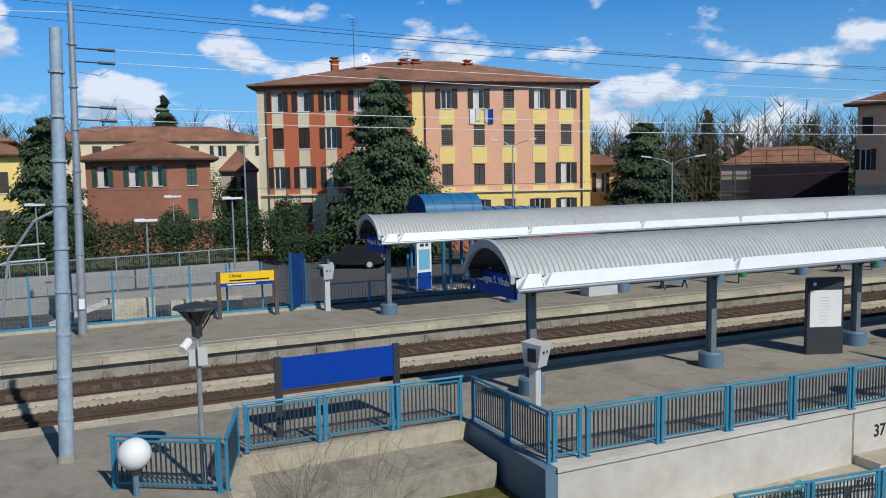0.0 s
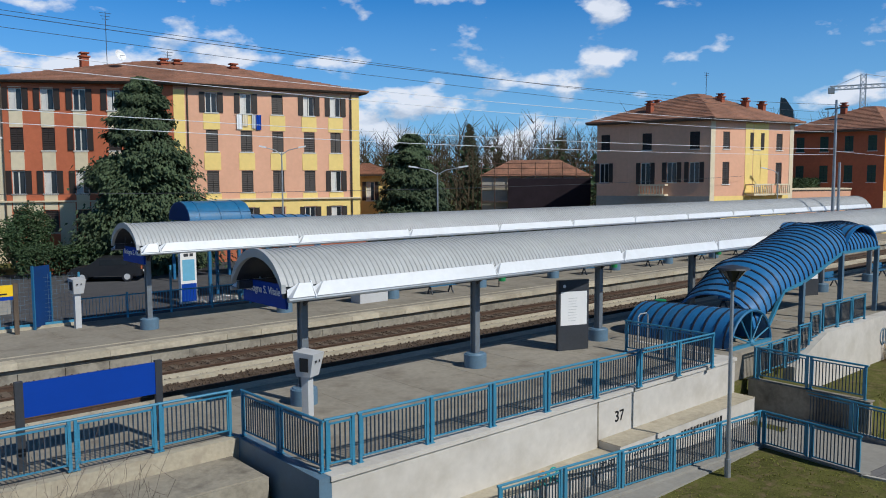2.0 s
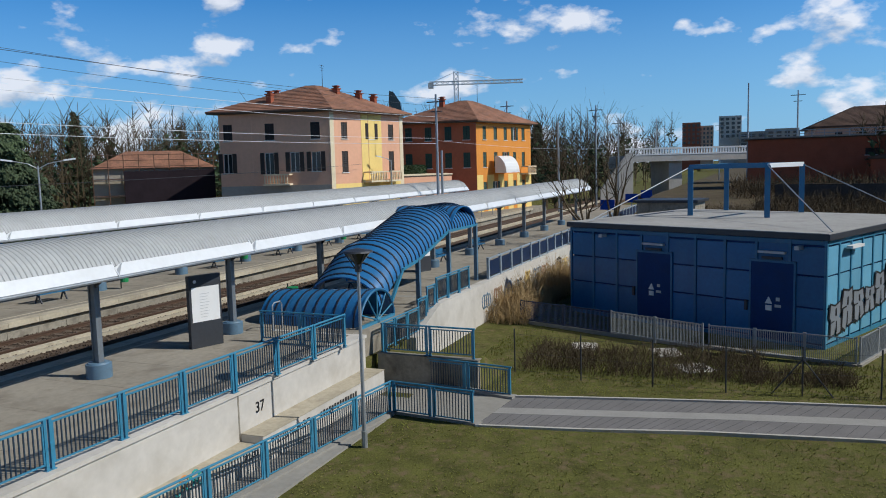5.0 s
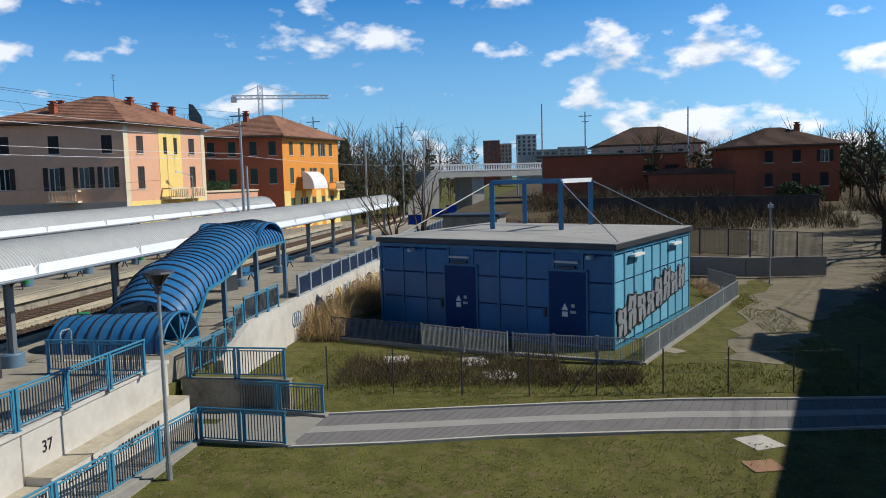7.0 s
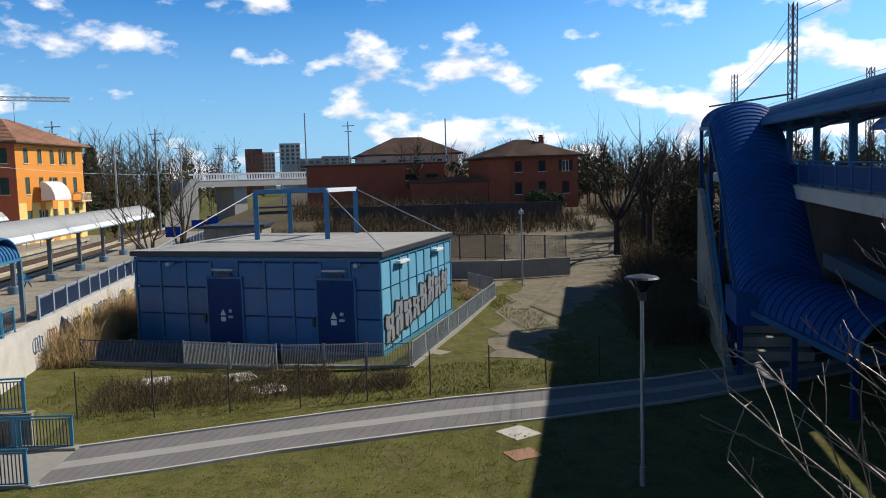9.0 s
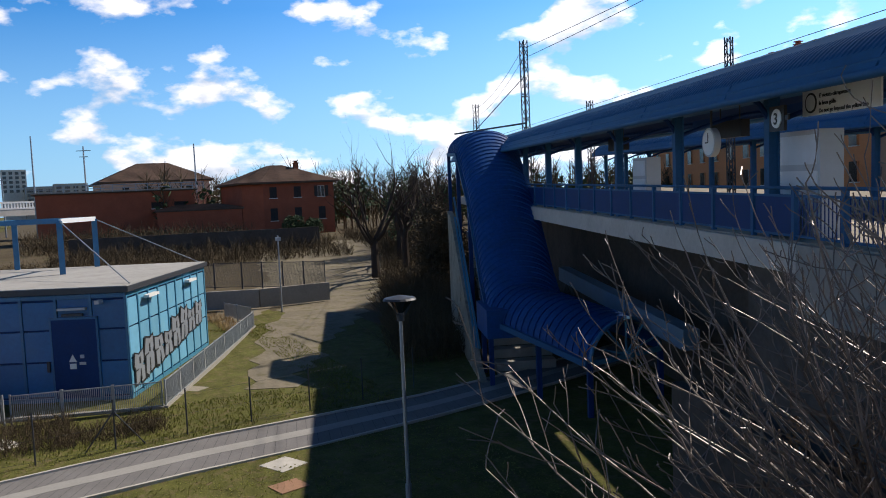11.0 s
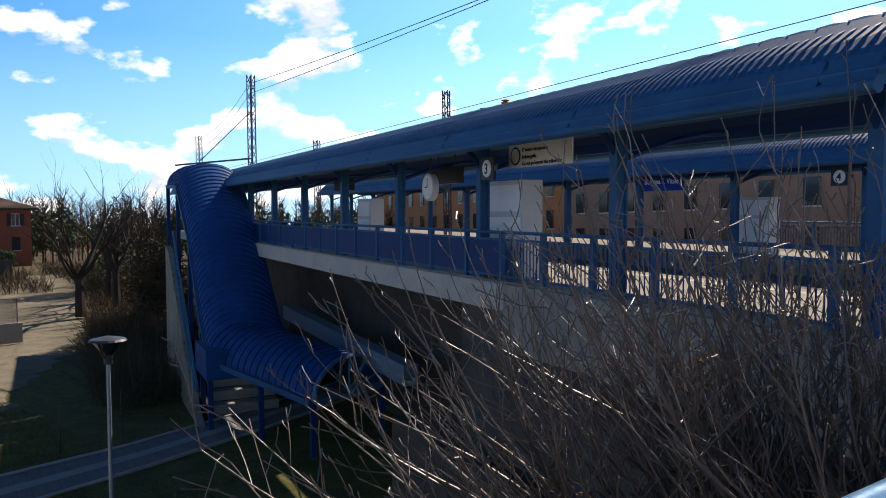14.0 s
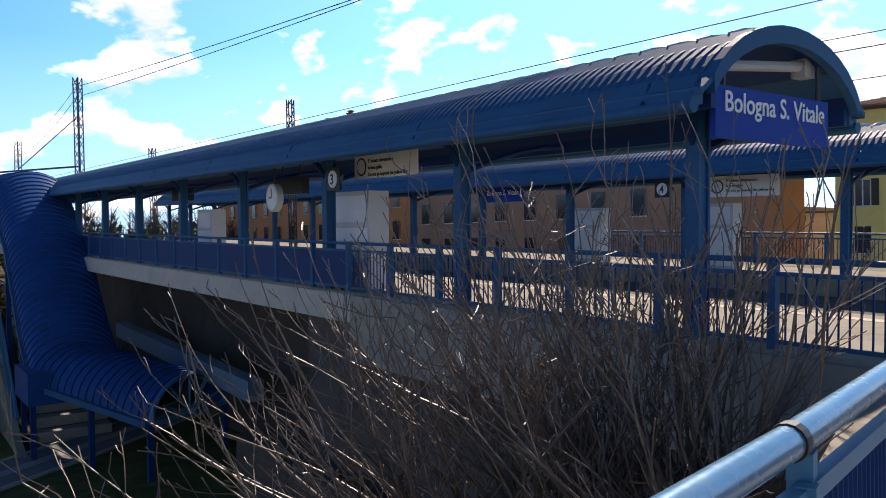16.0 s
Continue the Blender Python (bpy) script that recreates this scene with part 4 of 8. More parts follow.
def lattice(mesh, a, b, w, bays, r=0.03):
    """A square lattice mast from a to b."""
    a, b = Vector(a), Vector(b)
    d = (b - a).normalized()
    s = (d.cross(Vector((0, 0, 1))) if abs(d.z) < 0.95 else d.cross(Vector((0, 1, 0)))).normalized()
    u = s.cross(d)
    c = [s * w / 2 + u * w / 2, s * -w / 2 + u * w / 2, s * -w / 2 + u * -w / 2, s * w / 2 + u * -w / 2]
    for k in c:
        mesh.bar(a + k, b + k, r * 2)
    for i in range(bays):
        p, q = a.lerp(b, i / bays), a.lerp(b, (i + 1) / bays)
        for j in range(4):
            e, f = (c[j], c[(j + 1) % 4]) if i % 2 else (c[(j + 1) % 4], c[j])
            mesh.bar(p + e, q + f, r * 1.3)
    return mesh


part("mast", lattice(Mesh(), (0, 0, 0), (0, 0, 41), 1.6, 22, 0.16), WHITE_METAL, cr)
part("jib", lattice(Mesh(), (-10, 0, 36.8), (25, 0, 36.8), 1.2, 18, 0.14), WHITE_METAL, cr)
part("counterweight", Mesh().box(-10.5, -8.5, -0.8, 0.8, 35, 37), GREY_BOX, cr)
part("tie", Mesh().rod((0, 0, 41), (-9, 0, 37.2), 0.1, 0.1, 5).rod((0, 0, 41), (16, 0, 37.4), 0.1, 0.1, 5), WHITE_METAL, cr)

# road bridge over the tracks
br = thing("road_bridge", "pale concrete road bridge over the railway", "bridge", pose(153, 1.25, 0.2, 0, 0, 28))
part("deck", Mesh().box(-1, 9, -60, 24.9, 5.6, 6.7), WHITE_WALL, br)
part("parapet", Mesh().box(-1, -0.8, -60, 24.9, 7.7, 8.0).box(-1.05, -0.75, -60, 24.9, 6.7, 6.95), WHITE, br)
bal = Mesh().box(-0.97, -0.83, -0.12, 0.12, 6.9, 7.8).data("baluster")
for i in range(99):
    part("baluster", bal, WHITE, br).location = (0, -25 + 0.5 * i, 0)
for ya, yb in ((14.2, 16.6), (23.9, 24.9), (-14, -10)):
    part("abutment", Mesh().box(0, 9, ya, yb, -1, 5.6), WHITE_WALL, br)


part("wing_wall", Mesh().loft([[(x, 24.2, -1), (x, 24.2, 7.2), (x, 25.4, 7.0), (x, 30, 1.0), (x, 30, -1)] for x in (-3, -2.6)]), WHITE_WALL, br)
rc = thing("relay_cabin", "small grey concrete trackside cabin with a dark flat roof", "cabin", pose(80.5, 8.6, 0, 0, 0, -8))
part("wall", Mesh().box(-2.2, 2.2, -2.8, 2.8, -1.9, 1.9), OLD_CONCRETE, rc)
part("roof", Mesh().box(-2.5, 2.5, -3.1, 3.1, 1.9, 2.15), DARK_STEEL, rc)
part("door", Mesh().box(-2.25, -2.19, -2.3, -1.4, -1.6, 1.2), WHITE, rc)

# ---- covered stairs ----
def tube_roof(path, half, rise, ribs_every, material, parent, name="roof_sheet"):
    """A vaulted sheet along a path of (point, side vector), with raised dark seams."""
    def section(p, side, grow, n=14):
        side = side.normalized()
        return [p - side * (half + grow) * math.cos(math.pi * k / n) + Vector((0, 0, (rise + grow) * math.sin(math.pi * k / n))) for k in range(n + 1)]

    outer = [section(p, s, 0.0) for p, s in path]
    inner = [section(p, s, -0.05)[::-1] for p, s in path]
    part(name, Mesh().loft([o + i for o, i in zip(outer, inner)]), material, parent, "", True)
    for (p, s), (q, s2) in zip(path, path[1:]):
        n = max(1, int((q - p).length / ribs_every))
        for k in range(n):
            f = (k + 0.5) / n
            c, sd = p.lerp(q, f), s.lerp(s2, f)
            d = (q - p).normalized() * 0.03
            a, b = section(c - d, sd, 0.035), section(c + d, sd, 0.035)
            a2, b2 = section(c - d, sd, -0.02)[::-1], section(c + d, sd, -0.02)[::-1]
            part("seam", Mesh().loft([a + a2, b + b2]), RIB if material is SHEET_BLUE else material, parent)


def stairs(ob, m, width, run, rise_, n, material=CONCRETE):
    for i in range(n):
        part("step", Mesh().box(i * run, (i + 1) * run + 0.03, 0, width, (i + 1) * rise_ - 0.16, (i + 1) * rise_, m), material, ob)


def wheel_arch(ob, m, r, rise):
    """The half wheel that closes the end of a vault: rim, sill, hub and spokes."""
    n = 16
    pts = [(-r * math.cos(math.pi * k / n), 0, rise * math.sin(math.pi * k / n)) for k in range(n + 1)]
    part("arch_rim", Mesh().pipe([m @ Vector(p) for p in pts], 0.06, 6), BLUE, ob)
    part("arch_sill", Mesh().bar(m @ Vector((-r, 0, 0)), m @ Vector((r, 0, 0)), 0.12), BLUE_LIGHT, ob)
    for k in (2, 5, 8, 11, 14):
        part("spoke", Mesh().rod(m @ Vector((0, 0, 0.05)), m @ Vector(pts[k]), 0.03, 0.03, 6), BLUE_LIGHT, ob)
    part("hub", Mesh().ball(m @ Vector((0, 0, 0.05)), 0.14, 10, 6), BLUE_LIGHT, ob)


cs = thing("covered_stairs", "stairs under a vaulted blue sheet-metal roof with dark seams", "stairs", pose(0, 0, 0), "covered stairs")
yv, xv = Vector((0, 1, 0)), Vector((1, 0, 0))
tube_roof([(Vector((26.9, 13.95, 0.05)), xv), (Vector((26.9, 18.4, -0.12)), xv)], 1.45, 1.25, 0.42, SHEET_BLUE, cs)
tube_roof([(Vector((27.2, 15.6, 0.55)), yv * -1), (Vector((29.4, 15.6, 1.75)), yv * -1), (Vector((31.0, 15.6, 1.95)), yv * -1), (Vector((34.6, 15.6, 2.9)), yv * -1), (Vector((38.6, 15.6, 2.9)), yv * -1)], 1.65, 1.15, 0.36, SHEET_BLUE, cs)
tube_roof([(Vector((36.9, 14.0, 2.86)), xv), (Vector((36.9, 18.6, 2.86)), xv)], 1.75, 1.12, 0.36, SHEET_BLUE, cs)
wheel_arch(cs, pose(26.9, 13.9, 0.05), 1.45, 1.25)
for x, z0, z1 in ((25.5, -2, 0.1), (28.3, -2, 0.1), (31.0, -1.2, 1.95), (34.6, 0, 2.9), (38.4, 0, 2.9)):
    part("post", Mesh().box(x - 0.09, x + 0.09, 13.86, 14.04, z0, z1), GREY_BLUE, cs)
part("edge_beam", Mesh().bar((28.3, 13.95, 0.6), (29.4, 13.95, 1.75), 0.12).bar((29.4, 13.95, 1.75), (31, 13.95, 1.95), 0.12).bar((31, 13.95, 1.95), (34.6, 13.95, 2.9), 0.12).bar((34.6, 13.95, 2.9), (38.6, 13.95, 2.9), 0.12), BLUE_LIGHT, cs)
stairs(cs, pose(28.4, 13.7, -2.0), 3.2, 0.38, 0.167, 12)
structure("stair_landing", Mesh().box(24.6, 28.4, 11.2, 17.0, -2.3, -1.98), CONCRETE, "concrete landing at the foot of the stairs", "landing")
structure("wall_landing", Mesh().box(24.4, 24.62, 13.3, 17.2, -2.3, 0.02), WHITE_WALL, "white wall end beside the stairs", "wall")
structure("wall_planter", Mesh().box(25.55, 25.8, 9.3, 13.25, -2.3, -0.87).box(25.5, 25.85, 9.25, 13.3, -0.87, -0.85), OLD_CONCRETE, "grey concrete planter wall below the landing railing", "wall")
structure("planter_grass", Mesh().loft([[(x, y, z) for y, z in ((13.0, -2.3), (13.0, top), (9.6, top), (9.2, -2.1), (9.2, -2.3))] for x, top in ((25.8, -0.95), (26.9, -1.0), (28.6, -1.98))]), GRASS, "grass bed inside the raised planter", "ground")
for i in range(11):
    part("step", Mesh().box(24.65, 25.55, 13.0 + 0.3 * i, 13.33 + 0.3 * i, -2.0 + 0.17 * i, -1.83 + 0.17 * i), CONCRETE, cs)

# ---- meadow: paved path, slabs, wire fence ----
near_line = [(22.0, 8.1), (22.6, 5.0), (23.45, 1.6), (24.2, -3.0), (24.6, -7.2), (25.5, -12), (27.0, -18), (29.5, -26), (34, -36)]
far_line = [(25.05, 7.8), (25.95, 3.8), (26.8, -0.2), (27.5, -4.2), (27.8, -8.0), (28.3, -12.6), (29.6, -18), (32.0, -26), (36.3, -36)]
path_ob = structure("path", Mesh().loft([[(*p, -2.2) for p in near_line] + [(*p, -2.2) for p in far_line[::-1]], [(*p, -1.93) for p in near_line] + [(*p, -1.93) for p in far_line[::-1]]]), PATH_GREY, "grey block-paved footpath with a pale central band", "path")


def strip(line_a, line_b, f0, f1, z, dz):
    a = [(p[0] + (q[0] - p[0]) * f0, p[1] + (q[1] - p[1]) * f0) for p, q in zip(line_a, line_b)]
    b = [(p[0] + (q[0] - p[0]) * f1, p[1] + (q[1] - p[1]) * f1) for p, q in zip(line_a, line_b)]
    g = Mesh()
    for i in range(len(a) - 1):
        g.loft([[(*a[i], z), (*b[i], z), (*b[i + 1], z), (*a[i + 1], z)], [(*a[i], z + dz), (*b[i], z + dz), (*b[i + 1], z + dz), (*a[i + 1], z + dz)]])
    return g


structure("path_entry", Mesh().prism([(22.15, 8.0), (25.1, 7.85), (25.55, 11.4), (22.45, 11.15)], -2.2, -1.935), CONCRETE, "concrete apron between the railings at the path end", "path")
structure("path_band", strip(near_line, far_line, 0.40, 0.61, -1.94, 0.016), PATH_PALE, "pale stone band down the middle of the path", "path")
structure("kerb", strip(near_line, far_line, -0.035, 0.0, -2.1, 0.2), SLAB, "pale concrete path kerb", "kerb")
structure("kerb", strip(near_line, far_line, 1.0, 1.035, -2.1, 0.24), SLAB, "pale concrete path kerb", "kerb")
# joints between the rows of paving blocks
for i in range(len(near_line) - 3):
    for k in range(11):
        f = k / 11
        p = Vector((*near_line[i], 0)).lerp(Vector((*near_line[i + 1], 0)), f)
        q = Vector((*far_line[i], 0)).lerp(Vector((*far_line[i + 1], 0)), f)
        part("joint", Mesh().bar((p.x, p.y, -1.929), (q.x, q.y, -1.929), 0.012, 0.006), ASPHALT, path_ob)

for x, y, w, d, a, mt in ((23.4, -5.7, 1.1, 1.0, 25, SLAB), (21.5, -5.35, 0.8, 0.9, 15, TERRACOTTA), (33.2, 3.7, 1.4, 1.0, 20, SLAB), (30.9, 2.4, 1.3, 1.2, 30, SLAB), (31.4, -3.7, 1.3, 1.2, 15, SLAB), (33.4, 7.2, 1.2, 1.0, 10, SLAB), (35.5, -4.9, 1.0, 0.8, 40, OLD_CONCRETE)):
    s = thing("manhole_slab", "flat concrete inspection slab lying in the grass" if mt is not TERRACOTTA else "flat terracotta-coloured slab lying in the grass", "slab", pose(x, y, -2.05, 0, 0, a), "slabs")
    part("lid", Mesh().box(-w / 2, w / 2, -d / 2, d / 2, -0.1, 0.1), mt, s)
    part("lid_frame", Mesh().box(-w / 2 - 0.08, w / 2 + 0.08, -d / 2 - 0.08, d / 2 + 0.08, -0.1, 0.06), OLD_CONCRETE, s)

wf = thing("wire_fence", "thin dark steel posts with wire mesh along the path", "fence", pose(0, 0, 0))
wp = [(28.5, 8.85), (28.15, 6.2), (28.0, 3.6), (27.95, 1.15), (28.2, -1.25), (28.4, -3.6), (28.7, -5.9), (29.0, -8.2), (29.4, -10.5), (30, -13)]
for x, y in wp:
    part("post", Mesh().rod((x, y, -2.1), (x, y, -0.3), 0.028, 0.028, 8), DARK_STEEL, wf)
for (a, b), (c, d) in zip(wp, wp[1:]):
    for z in (-1.9, -1.2, -0.5):
        part("wire", Mesh().rod((a, b, z), (c, d, z), 0.004, 0.004, 4), DARK_STEEL, wf)
for dy in (-1.0, 1.0):
    part("brace", Mesh().rod((28.2, -1.25, -0.7), (28.2 + 0.05, -1.25 + dy, -2.05), 0.025, 0.025, 6), DARK_STEEL, wf)

# ---- blue plant room ----
C, W, E = Vector((35.4, -2.35, 0)), Vector((41.6, 9.6, 0)), Vector((46.4, -7.3, 0))
ang_w = math.atan2(C.y - W.y, C.x - W.x)
LW, LE, TOPZ = (C - W).length, (E - C).length, 2.68
hut = thing("plant_room", "blue panelled plant room with a flat grey roof and graffiti", "building", pose(0, 0, 0))
D = W + (E - C)
ctr = (C + D) / 2
part("body", Mesh().prism([(p.x + (ctr.x - p.x) * 0.012, p.y + (ctr.y - p.y) * 0.012) for p in (W, C, E, D)], -2.1, TOPZ - 0.1), BLUE_DEEP, hut)
over = [ctr + (p - ctr) * 1.03 for p in (W, C, E, D)]
part("roof", Mesh().prism([(p.x, p.y) for p in over], TOPZ - 0.1, TOPZ + 0.14), DARK_STEEL, hut)
part("roof_felt", Mesh().prism([(ctr.x + (p.x - ctr.x) * 0.99, ctr.y + (p.y - ctr.y) * 0.99) for p in over], TOPZ + 0.14, TOPZ + 0.17), ROOF_FELT, hut)
mw = Matrix.Translation(W) @ Matrix.Rotation(ang_w, 4, "Z")
me_ = Matrix.Translation(C) @ Matrix.Rotation(math.atan2(E.y - C.y, E.x - C.x), 4, "Z")


def panel_wall(m, length, count, doors, panel_mat, frame_mat, rows_=(0.25, 1.75, 3.1, 4.35)):
    n = count
    w = length / n
    for i in range(n + 1):
        part("mullion", Mesh().box(i * w - 0.06, i * w + 0.06, -0.06, 0.03, 0.0, 4.6, m @ pose(0, 0, -2.05)), frame_mat, hut)
    for z in (0.12, 4.5):
        part("rail", Mesh().box(0, length, -0.05, 0.03, z - 0.09, z + 0.09, m @ pose(0, 0, -2.05)), frame_mat, hut)
    for i in range(n):
        if i in doors:
            d = part("door", Mesh().box(i * w - 0.2, (i + 1) * w + 0.2, -0.085, 0.04, 0.2, 3.55, m @ pose(0, 0, -2.05)), BLUE_DEEP, hut, "dark blue steel door")
            part("door_frame", Mesh().box(i * w - 0.29, i * w - 0.2, -0.1, 0.04, 0.2, 3.65, m @ pose(0, 0, -2.05)).box((i + 1) * w + 0.2, (i + 1) * w + 0.29, -0.1, 0.04, 0.2, 3.65, m @ pose(0, 0, -2.05)).box(i * w - 0.29, (i + 1) * w + 0.29, -0.1, 0.04, 3.55, 3.65, m @ pose(0, 0, -2.05)), BLUE, d)
            part("warning_sign", Mesh().loft([[m @ Vector((i * w + 0.45 + a, y, -2.05 + 1.75 + b)) for a, b in ((0, 0), (0.34, 0), (0.17, 0.32))] for y in (-0.1, -0.085)]), WHITE, d)
            part("notice", Mesh().box(i * w + 0.48, i * w + 0.76, -0.1, -0.085, 1.45, 1.68, m @ pose(0, 0, -2.05)), WHITE, d)
            part("notice", Mesh().box((i + 1) * w - 0.6, (i + 1) * w - 0.32, -0.1, -0.085, 1.62, 1.74, m @ pose(0, 0, -2.05)).box((i + 1) * w - 0.55, (i + 1) * w - 0.38, -0.1, -0.085, 1.9, 2.05, m @ pose(0, 0, -2.05)), GREY_BOX, d)
            part("strip_lamp", Mesh().box(i * w + 0.15, (i + 1) * w - 0.15, -0.22, -0.04, 3.95, 4.05, m @ pose(0, 0, -2.05)), GREY_BOX, d)
            part("strip_lamp", Mesh().box(i * w + 0.3, (i + 1) * w - 0.3, -0.16, -0.04, 3.7, 3.8, m @ pose(0, 0, -2.05)), DARK_STEEL, d)
            part("lock_box", Mesh().box(i * w - 0.48, i * w - 0.36, -0.14, -0.06, 1.35, 1.8, m @ pose(0, 0, -2.05)), DARK_STEEL, d)
            part("panel", Mesh().box(i * w + 0.08, (i + 1) * w - 0.08, 0.0, 0.05, 3.4, 4.4, m @ pose(0, 0, -2.05)), panel_mat, hut)
        else:
            for a, b in zip(rows_, rows_[1:]):
                part("panel", Mesh().box(i * w + 0.08, (i + 1) * w - 0.08, -0.015, 0.05, a + 0.04, b - 0.04, m @ pose(0, 0, -2.05)), panel_mat, hut)


# shaded front in dark panels, sunlit end in pale: light put into their colours
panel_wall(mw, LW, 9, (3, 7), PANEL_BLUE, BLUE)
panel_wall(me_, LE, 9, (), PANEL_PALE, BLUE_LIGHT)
for m, x in ((mw, 2.3), (mw, LW - 1.0)):
    part("flood_lamp", Mesh().box(x - 0.1, x + 0.1, -0.5, -0.08, 4.2, 4.36, m @ pose(0, 0, -2.05)), GREY_BOX, hut)
for x in (2.6, 8.8):
    part("strip_lamp", Mesh().box(x - 0.7, x + 0.7, -0.35, -0.1, 4.12, 4.24, me_ @ pose(0, 0, -2.05)), WHITE, hut)
# steel lifting frame on the roof, braced by cables
fr = thing("lifting_frame", "blue steel portal frame standing on the plant room roof", "frame", pose(0, 0, 0))
feet = [Vector((46.3, 3.9, TOPZ + 0.15)), Vector((51.0, 2.2, TOPZ + 0.15)), Vector((44.6, -0.1, TOPZ + 0.15)), Vector((48.9, -1.9, TOPZ + 0.15))]
hts = 2.75
for f in feet:
    part("leg", Mesh().box(f.x - 0.14, f.x + 0.14, f.y - 0.14, f.y + 0.14, f.z, f.z + hts), BLUE, fr)
for a, b, mt in ((0, 1, BLUE), (2, 3, WHITE_METAL), (0, 2, BLUE), (1, 3, BLUE)):
    u = Vector((0, 0, hts))
    part("beam", Mesh().bar(feet[a] + u, feet[b] + u, 0.2, 0.24), mt, fr)
for f, t in ((2, C + (E - C) * 0.05 + Vector((0, 0, TOPZ + 0.2))), (3, C + (E - C) * 0.95 + Vector((0.0, 0, TOPZ + 0.2))), (0, W + Vector((-0.2, -1, TOPZ + 0.2)))):
    part("stay_cable", Mesh().rod(feet[f] + Vector((0, 0, hts)), t, 0.03, 0.03, 6), GALV, fr)
# graffiti: blocky outlined letters without meaning
gf = thing("graffiti", "silver block-letter graffiti with black outlines sprayed on the panels", "graffiti", me_)
rg = random.Random(8)


def sprayed(name, poly, y, material):
    part(name, Mesh().loft([[(x, y, z) for x, z in poly], [(x, y + 0.006, z) for x, z in poly]]), material, gf)


for i in range(8):
    x0, w, h, zb = 0.35 + i * 1.34, 1.16, 1.3 + 0.22 * math.sin(i * 1.7), -1.45 + 0.15 * i
    lean, y = rg.uniform(-0.18, 0.22), -0.07 - 0.003 * i
    cutx, cutz = rg.uniform(0.35, 0.5), rg.uniform(0.35, 0.6)
    shape = [(0, 0), (0.42, -0.06), (0.5, 0.22), (0.62, -0.05), (1, 0.03), (0.98, 0.5), (0.86, 0.56), (1.02, 0.66), (0.94, 1.02), (0.55, 0.93), (0.05, 1.04), (-0.04, 0.6), (0.08, 0.5)]
    shape = [(a + rg.uniform(-0.05, 0.05), b + rg.uniform(-0.05, 0.05)) for a, b in shape]
    pos = lambda a, b, g: (x0 + w / 2 + (a - 0.5) * w * g + lean * (b - 0.5), zb + h / 2 + (b - 0.5) * h * (1 + (g - 1) * 0.6))
    sprayed("outline", [pos(a, b, 1.2) for a, b in shape], y, BLACK)
    sprayed("fill", [pos(a, b, 0.96) for a, b in shape], y - 0.007, SILVER_SPRAY)
    sprayed("stroke", [pos(a, b, 1.0) for a, b in ((cutx, 0.6), (cutx + 0.16, 0.58), (cutx + 0.14, 0.84), (cutx + 0.02, 0.82))], y - 0.014, BLACK)
    sprayed("stroke", [pos(a, b, 1.0) for a, b in ((cutx + 0.04, 0.02), (cutx + 0.15, 0.05), (cutx + 0.13, 0.42), (cutx + 0.05, 0.4))], y - 0.014, BLACK)
    sprayed("stroke", [pos(a, b, 1.0) for a, b in ((0.02, cutz), (0.4, cutz + 0.03), (0.4, cutz + 0.07), (0.02, cutz + 0.05))], y - 0.014, BLACK)

# mesh fence round the plant room


def mesh_fence(a, b, n, z=-2.0, h=1.15, mt=GALV):
    a, b = Vector((*a, z)), Vector((*b, z))
    d = (b - a) / n
    ang = math.degrees(math.atan2(d.y, d.x))
    for i in range(n):
        p = a + d * i
        ob = thing("grating_fence", "galvanised steel grating fence panel on a concrete base", "fence", pose(p.x, p.y, z, 0, 0, ang), "grating fence")
        L = d.length
        for x in (0.03, L - 0.03):
            part("post", Mesh().box(x - 0.03, x + 0.03, -0.03, 0.03, 0, h + 0.05), mt, ob)
        part("rail", Mesh().box(0, L, -0.02, 0.02, h - 0.04, h), mt, ob)
        part("rail", Mesh().box(0, L, -0.02, 0.02, 0.16, 0.2), mt, ob)
        bars = Mesh()
        for k in range(int(L / 0.07)):
            bars.box(0.05 + k * 0.07, 0.068 + k * 0.07, -0.012, 0.012, 0.2, h - 0.04)
        part("grating", bars, mt, ob)


mesh_fence((37.8, 11.4), (35.9, 6.5), 2, -2.0, 1.15, NAVY_SHEET)
mesh_fence((35.9, 6.5), (33.9, 2.3), 2)
mesh_fence((33.8, 2.1), (32.7, -3.3), 3)
mesh_fence((32.8, -3.4), (50.5, -10.9), 9)
mesh_fence((52.5, -11.2), (56.5, -10.2), 2)
structure("fence_base", Mesh().bar((37.8, 11.4, -2), (35.9, 6.5, -2), 0.25, 0.3).bar((35.9, 6.5, -2), (32.7, -3.3, -2), 0.25, 0.3).bar((32.7, -3.35, -2), (51, -11, -2), 0.25, 0.3), CONCRETE, "concrete plinth under the grating fence", "plinth")

